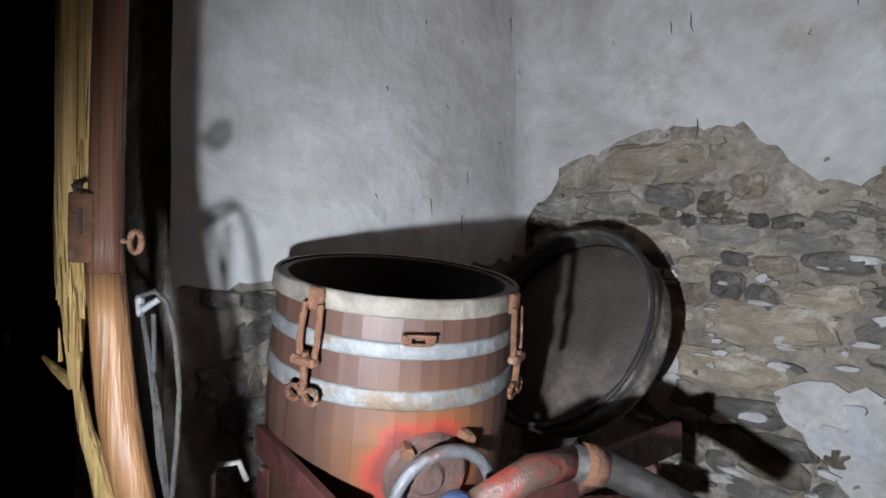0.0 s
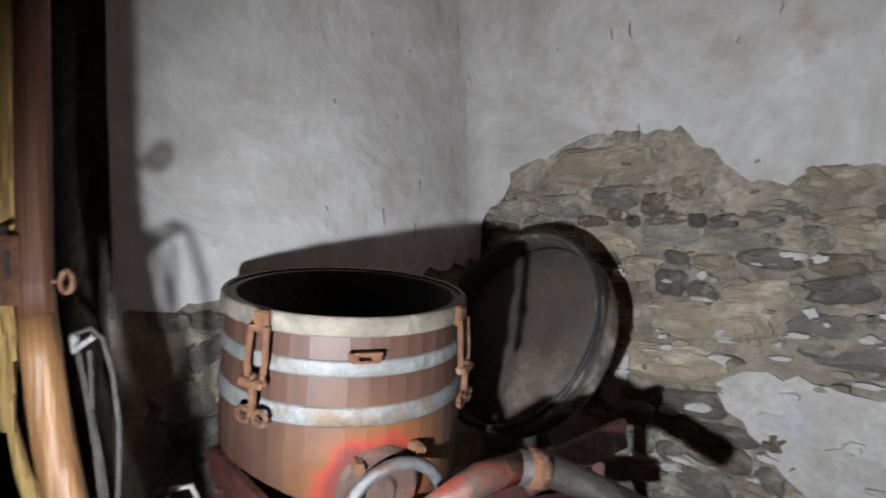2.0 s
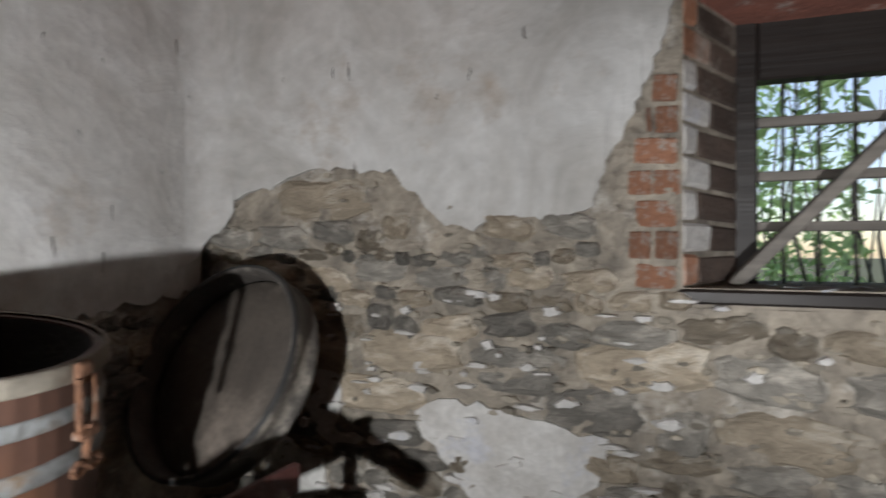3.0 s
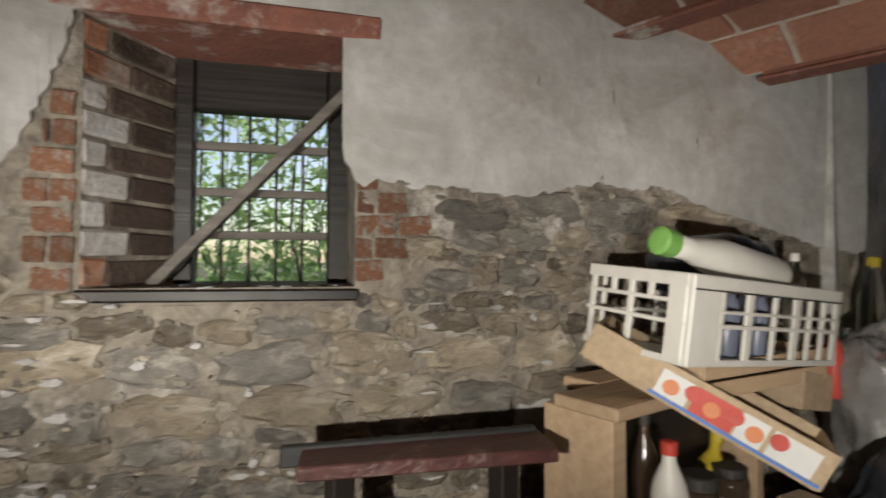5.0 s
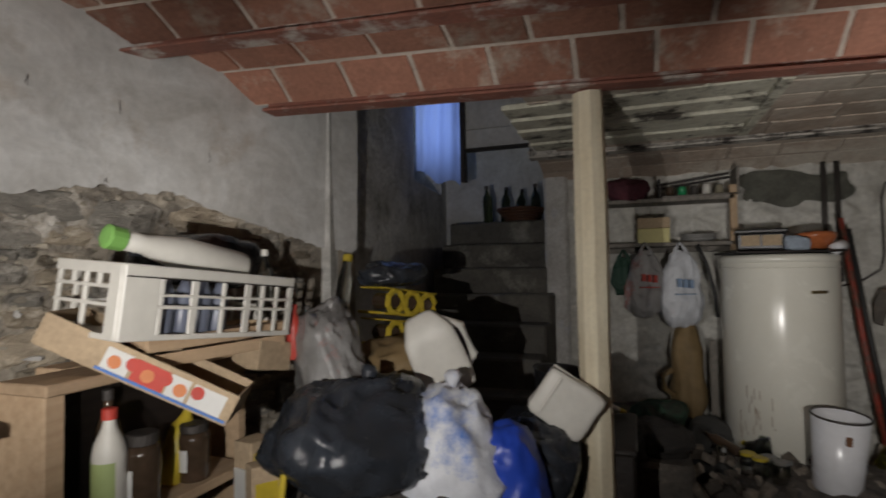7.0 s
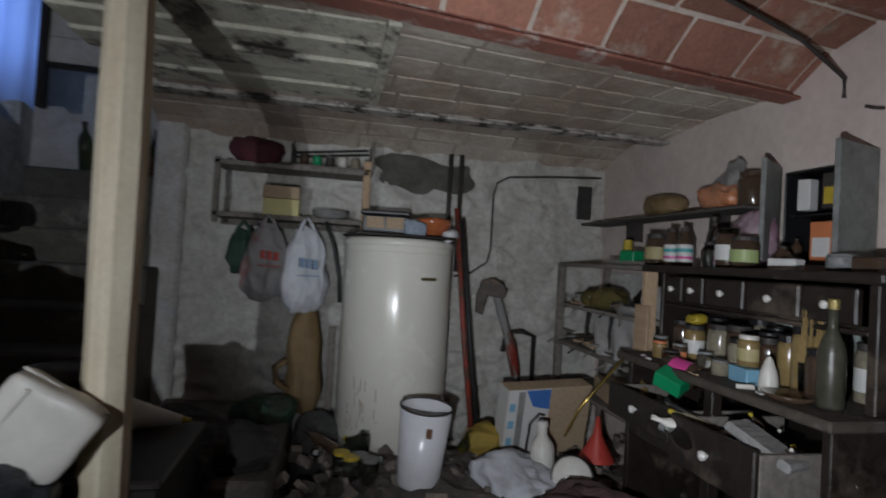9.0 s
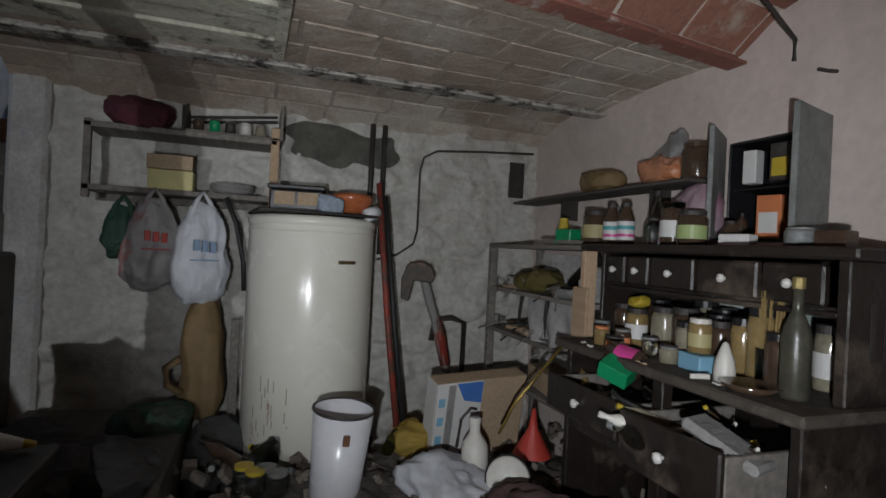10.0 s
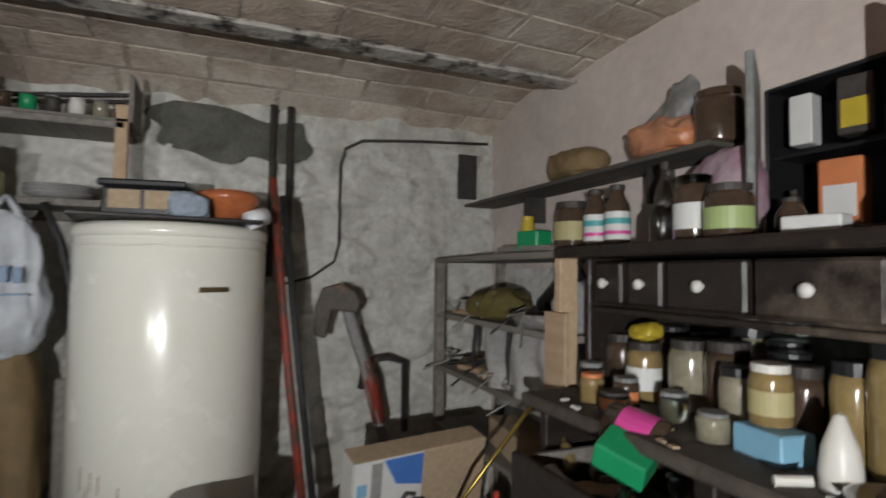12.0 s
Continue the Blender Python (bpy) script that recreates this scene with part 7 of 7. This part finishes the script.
for v in b.verts:
    v.co.y = 0.006 * math.sin(v.co.x * 60)
part("cloth", b, mat("flowered_oilcloth", (0.52, 0.58, 0.55), (0.34, 0.42, 0.38), 30.0, 0.45, 0.1, third=(0.62, 0.62, 0.58), third_at=0.56), flower, smooth=True)
for i in range(9):
    x, y = rnd.uniform(2.9, 3.6), rnd.uniform(-2.76, -2.68)
    crumb = thing("paper_scrap", pose(x, y, T0 + 0.001, 0, 0, rnd.uniform(0, 180)), "small paper scrap on the dusty dresser edge", "paper", "scraps on the dresser")
    part("scrap", roughen(box(-0.012, -0.006, 0, 0.012, 0.006, 0.005, 0.001), 0.004, 50, i), (CARD, WHITE_PAPER, BAG_BROWN)[i % 3], crumb)

# draped dirty sheet and tangled bits on the plank rack
drape = thing("hanging_sheet", pose(4.02, -2.865, 0.80), "dirty whitish sheet hanging under the rack's middle plank", "sheet")
b = bmesh.new()
bmesh.ops.create_grid(b, x_segments=26, y_segments=14, size=0.5, matrix=Matrix.Translation((0, 0, 0.115)) @ Matrix.Rotation(radians(90), 4, 'X') @ Matrix.Diagonal((0.50, 0.23, 1, 1)))
for v in b.verts:
    fall = (0.23 - v.co.z) / 0.23
    v.co.y = 0.016 * math.sin(v.co.x * 34 + 2 * fall) * (0.3 + fall) + 0.01 * noise.noise(v.co * 14)
    v.co.z += 0.03 * noise.noise(Vector((v.co.x * 8, 0, 1))) * fall
part("cloth", b, mat("dirty_sheet", (0.50, 0.49, 0.48), (0.30, 0.29, 0.28), 8.0, 0.9, 0.5, third=(0.12, 0.11, 0.10), third_at=0.64), drape, smooth=True)
for i in range(9):
    x = 3.85 + 0.1 * i
    tangle = thing("wire_tangle", pose(x, -2.90 + 0.02 * (i % 3), 1.052 if i % 2 else 0.822), "tangle of dark wire and twine on the plank rack", "wire", "tangles on the rack")
    pts = [(rnd.uniform(-0.09, 0.09), rnd.uniform(-0.06, 0.09), rnd.uniform(0.004, 0.07)) for k in range(5)] + [(rnd.uniform(-0.05, 0.05), 0.085, rnd.uniform(-0.09, 0.0))]
    part("wire", tube(pts, rnd.uniform(0.003, 0.006), 5), (BLACK_RUBBER, WOOD_GREY, CLOTH_GREY)[i % 3], tangle)
for i, (x, z, ln, a) in enumerate(((4.42, 1.052, 0.34, 6), (4.10, 0.822, 0.42, -9), (4.30, 0.84, 0.36, 14), (4.05, 1.30, 0.30, 4))):
    lath = thing("wooden_lath", pose(x, -2.90, z + 0.01, 0, 0, a), "short rough lath lying on the plank rack", "lath", "laths on the rack")
    part("lath", roughen(box(-ln / 2, -0.02, -0.009, ln / 2, 0.02, 0.009, 0.002), 0.003, 12, i), (WOOD_RAW, WOOD_GREY)[i % 2], lath)

# floor before the boiler: bottles, slats and stones
for i in range(10):
    a, rr = rnd.uniform(2.3, 4.0), rnd.uniform(0.36, 0.52)
    x, y = 4.50 + rr * math.cos(a), -1.80 + rr * math.sin(a)
    bottle("old_bottle", lay((x, y, 0.34), (x + rnd.uniform(-0.1, 0.1), y + rnd.uniform(-0.1, 0.1), 0.345 + 0.03 * (i % 2))), "dusty old bottle lying in the floor litter", rnd.uniform(0.12, 0.22), rnd.uniform(0.022, 0.034),
           (GLASS_GREEN, DARK_CONTENTS, GLASS_CLEAR)[i % 3], (YELLOW, IRON, ZINC)[i % 3], group="bottles on the floor")
slat = thing("leaning_board", pose(4.62, -1.47, 0.0, 0, 0, 0), "narrow grey board standing beside the boiler", "board")
part("board", roughen(box(-0.012, -0.02, 0, 0.012, 0.02, 0.86, 0.003), 0.003, 8), WOOD_GREY, slat)


# ---- stones and bricks of the rubble walls ----
def stone_mesh(seed, n=12):
    """A squared rubble stone with a worn, slightly domed face."""
    rnd = random.Random(seed)
    b = bmesh.new()
    rim, mid, inner = [], [], []
    p = rnd.uniform(4.0, 11.0)
    for i in range(n):
        a = 2 * math.pi * (i + rnd.uniform(-0.2, 0.2)) / n
        k = (abs(math.cos(a)) ** p + abs(math.sin(a)) ** p) ** (-1 / p)
        r_ = 0.5 * k * rnd.uniform(0.83, 1.04)
        x, z = r_ * math.cos(a), r_ * math.sin(a)
        rim.append(b.verts.new((x, 0.30, z)))
        mid.append(b.verts.new((x * 0.93, -0.30 + rnd.uniform(-0.12, 0.12), z * 0.92)))
        inner.append(b.verts.new((x * 0.68, -0.62 + rnd.uniform(-0.22, 0.2), z * 0.68)))
    top = b.verts.new((rnd.uniform(-0.1, 0.1), -0.70 + rnd.uniform(-0.2, 0.2), rnd.uniform(-0.1, 0.1)))
    for i in range(n):
        j = (i + 1) % n
        b.faces.new((rim[i], rim[j], mid[j], mid[i]))
        b.faces.new((mid[i], mid[j], inner[j], inner[i]))
        b.faces.new((inner[i], inner[j], top))
    bmesh.ops.recalc_face_normals(b, faces=b.faces)
    me = bpy.data.meshes.new("stone")
    b.to_mesh(me)
    b.free()
    return me


STONES = []
for k in range(12):
    for m_ in (STONE_GREY, STONE_TAN):
        me = stone_mesh(k)
        me.materials.append(m_)
        STONES.append(me)


def edge_height(x, pts):
    for (x0, z0), (x1, z1) in zip(pts, pts[1:]):
        if min(x0, x1) <= x <= max(x0, x1) and abs(x1 - x0) > 1e-6:
            return z0 + (z1 - z0) * (x - x0) / (x1 - x0)
    return None


def lay_stones(parent, x0, x1, z0, top, seed, keep=lambda x, z: True, tan=0.46, depth=0.03):
    rnd = random.Random(seed)
    z = z0
    count = 0
    while z < 1.75:
        h = rnd.choice((0.045, 0.06, 0.08, 0.10, 0.135))
        x = x0 - rnd.uniform(0, 0.1)
        while x < x1:
            w = h * rnd.uniform(1.0, 2.7)
            cx, cz = x + w / 2, z + h / 2 + rnd.uniform(-0.02, 0.02)
            lim = top(cx)
            if lim is not None and cz + h * 0.35 < lim and keep(cx, cz) and cx < x1:
                me = STONES[2 * rnd.randrange(12) + (1 if rnd.random() < tan + 0.25 * noise.noise(Vector((cx * 2, cz * 2, 3))) else 0)]
                ob = new("stone", me)
                ob.parent = parent
                ob.matrix_basis = pose(cx, 0.0, cz, 0, rnd.uniform(-7, 7), 0) @ Matrix.Diagonal((w * rnd.uniform(0.92, 1.04), depth * rnd.uniform(0.5, 1.15), h * rnd.uniform(0.88, 1.04), 1))
                count += 1
            x += w * 0.95 - 0.004
        z += h * 0.90
    return count


def top_of_north(x):
    if x < 1.36:
        return edge_height(x, EDGE) if x < 1.165 else 1.46
    if x < 2.07:
        return 1.262
    return edge_height(x, EDGE_R[5:]) if x > 2.14 else 1.585


def bare(x, z):
    """Where no plaster remnant and no brick covers the stones."""
    if 0.78 < x < 1.18 and 0.68 < z < 0.97 and (x - 0.78) * 0.9 > 0.93 - z - 0.05:
        return False
    if 1.18 < x < 1.37 and z > 1.30:
        return False
    if 2.06 < x < 2.30 and 1.28 < z < 1.60 and x < 2.22:
        return False
    return True


def rubble_face(x0, x1, z0, z1, step, keep, deep=0.013):
    """The uneven mortar face in which the stones are bedded."""
    nx, nz = int((x1 - x0) / step), int((z1 - z0) / step)
    co, faces = [], []
    for j in range(nz + 1):
        for i in range(nx + 1):
            x, z = x0 + (x1 - x0) * i / nx, z0 + (z1 - z0) * j / nz
            y = -0.006 - deep * noise.noise(Vector((x * 11, z * 19, 2.0))) - 0.5 * deep * noise.noise(Vector((x * 31, z * 43, 7.0))) - 0.25 * deep * noise.noise(Vector((x * 75, z * 80, 9.0)))
            co.append((x, max(-0.019, y), z))
    for j in range(nz):
        for i in range(nx):
            a = j * (nx + 1) + i
            if keep(co[a][0], co[a][2]) and keep(co[a + nx + 2][0], co[a + nx + 2][2]):
                faces.append((a, a + 1, a + nx + 2, a + nx + 1))
    me = bpy.data.meshes.new("mortar_face")
    me.from_pydata(co, [], faces)
    me.materials.append(MORTAR)
    return me


def off_window(x, z):
    return not (1.355 < x < 2.08 and z > 1.255)


new("mortar_face", rubble_face(-0.1, 3.7, 0.5, 1.72, 0.011, off_window)).parent = wall_n
new("mortar_face", rubble_face(-1.0, 0.0, 0.6, 1.20, 0.014, lambda x, z: True)).parent = wall_w

# the many small packing stones
rnd = random.Random(41)
b = bmesh.new()
for i in range(800):
    x, z = rnd.uniform(0.0, 3.6), rnd.uniform(0.6, 1.66)
    lim = top_of_north(x)
    if lim is None or z > lim - 0.015 or not bare(x, z) or not off_window(x, z):
        continue
    w, h = rnd.uniform(0.018, 0.06), rnd.uniform(0.012, 0.03)
    ring_, top_ = [], []
    a0 = rnd.uniform(0, 1)
    for k in range(6):
        a = a0 + k * math.pi / 3
        q = rnd.uniform(0.7, 1.1)
        px_, pz_ = x + 0.5 * w * q * math.cos(a), z + 0.5 * h * q * math.sin(a)
        ring_.append(b.verts.new((px_, 0.002, pz_)))
        top_.append(b.verts.new((x + 0.8 * (px_ - x), -rnd.uniform(0.010, 0.022), z + 0.8 * (pz_ - z))))
    for k in range(6):
        b.faces.new((ring_[k], ring_[(k + 1) % 6], top_[(k + 1) % 6], top_[k]))
    b.faces.new(top_)
small = part("packing_stones", b, mat("packing_stone", (0.42, 0.375, 0.30), (0.20, 0.18, 0.15), 14.0, 0.95, 0.9, rand=0.45, island=True), wall_n)
tagged(small, kind="stuff")

rnd = random.Random(52)
b = bmesh.new()
for i in range(120):
    x, z = rnd.uniform(0.25, 1.35) if i < 80 else rnd.uniform(1.3, 3.4), rnd.uniform(0.70, 1.28)
    w, h = rnd.uniform(0.02, 0.09), rnd.uniform(0.008, 0.035)
    lip, core = [], []
    for k in range(11):
        a = k * 2 * math.pi / 11
        q = rnd.uniform(0.55, 1.1)
        lip.append(b.verts.new((x + 0.5 * w * q * math.cos(a), -0.012, z + 0.5 * h * q * math.sin(a))))
        core.append(b.verts.new((x + 0.4 * w * q * math.cos(a), -rnd.uniform(0.021, 0.027), z + 0.4 * h * q * math.sin(a))))
    for k in range(11):
        b.faces.new((lip[k], lip[(k + 1) % 11], core[(k + 1) % 11], core[k]))
    b.faces.new(core)
tagged(part("lime_scabs", b, LIME, wall_n), kind="stuff")

lay_stones(wall_n, -0.02, 3.65, 0.58, top_of_north, 31, bare)
lay_stones(wall_w, -1.0, -0.02, 0.80, lambda x: 1.22, 33, tan=0.15)

BRICK_ME = bpy.data.meshes.new("brick")
b = box(-0.5, -0.5, -0.5, 0.5, 0.5, 0.5, 0.06)
b.to_mesh(BRICK_ME)
b.free()
BRICK_ME.materials.append(BRICK)
rnd = random.Random(6)
for i in range(7):
    for x, w in (((1.275, 0.05), (1.334, 0.055)) if i % 2 else ((1.31, 0.09),)):
        z = 1.325 + 0.074 * i
        if x - w / 2 < 1.19 + 0.028 * max(0, i - 2):
            x, w = x + 0.02, w - 0.04
        ob = new("brick", BRICK_ME)
        ob.parent = wall_n
        ob.matrix_basis = pose(x, rnd.uniform(0, 0.008), z, 0, rnd.uniform(-5, 5), 0) @ Matrix.Diagonal((w * rnd.uniform(0.85, 1.08), 0.032, rnd.uniform(0.052, 0.068), 1))
for z, xs in ((1.605, ((2.095, 0.06),)), (1.54, ((2.09, 0.05), (2.165, 0.085))), (1.475, ((2.12, 0.11), (2.235, 0.10))), (1.41, ((2.085, 0.05), (2.165, 0.10))), (1.345, ((2.10, 0.08),))):
    for x, w in xs:
        ob = new("brick", BRICK_ME)
        ob.parent = wall_n
        ob.matrix_basis = pose(x, rnd.uniform(0, 0.008), z, 0, rnd.uniform(-6, 6), 0) @ Matrix.Diagonal((w * 0.97, 0.028, 0.058, 1))

# small cracks, roots and cobweb threads on the plaster
rnd = random.Random(77)
MARKS = [(0.30, 1.89), (0.46, 1.90), (0.51, 1.91), (0.77, 1.80), (0.86, 1.86), (0.53, 1.63), (0.05, 1.80), (2.62, 1.95), (2.88, 1.93), (2.84, 1.65), (1.0, 1.95), (3.2, 1.8)]
for i, (x, z) in enumerate(MARKS):
    pts = [(x + 0.003 * rnd.uniform(-1, 1) * k, -0.025, z - (0.006 + 0.006 * (i % 3)) * k) for k in range(4)]
    part("crack", tube(pts, [0.0006, 0.0016, 0.0014, 0.0005], 5), IRON, wall_n)
for i in range(14):
    x, z = rnd.uniform(-0.7, -0.05), rnd.uniform(1.35, 2.0)
    part("crack", tube([(x, -0.024, z), (x + 0.006 * rnd.uniform(-1, 1), -0.026, z - rnd.uniform(0.008, 0.05))], [0.0016, 0.0005], 5), IRON, wall_w)
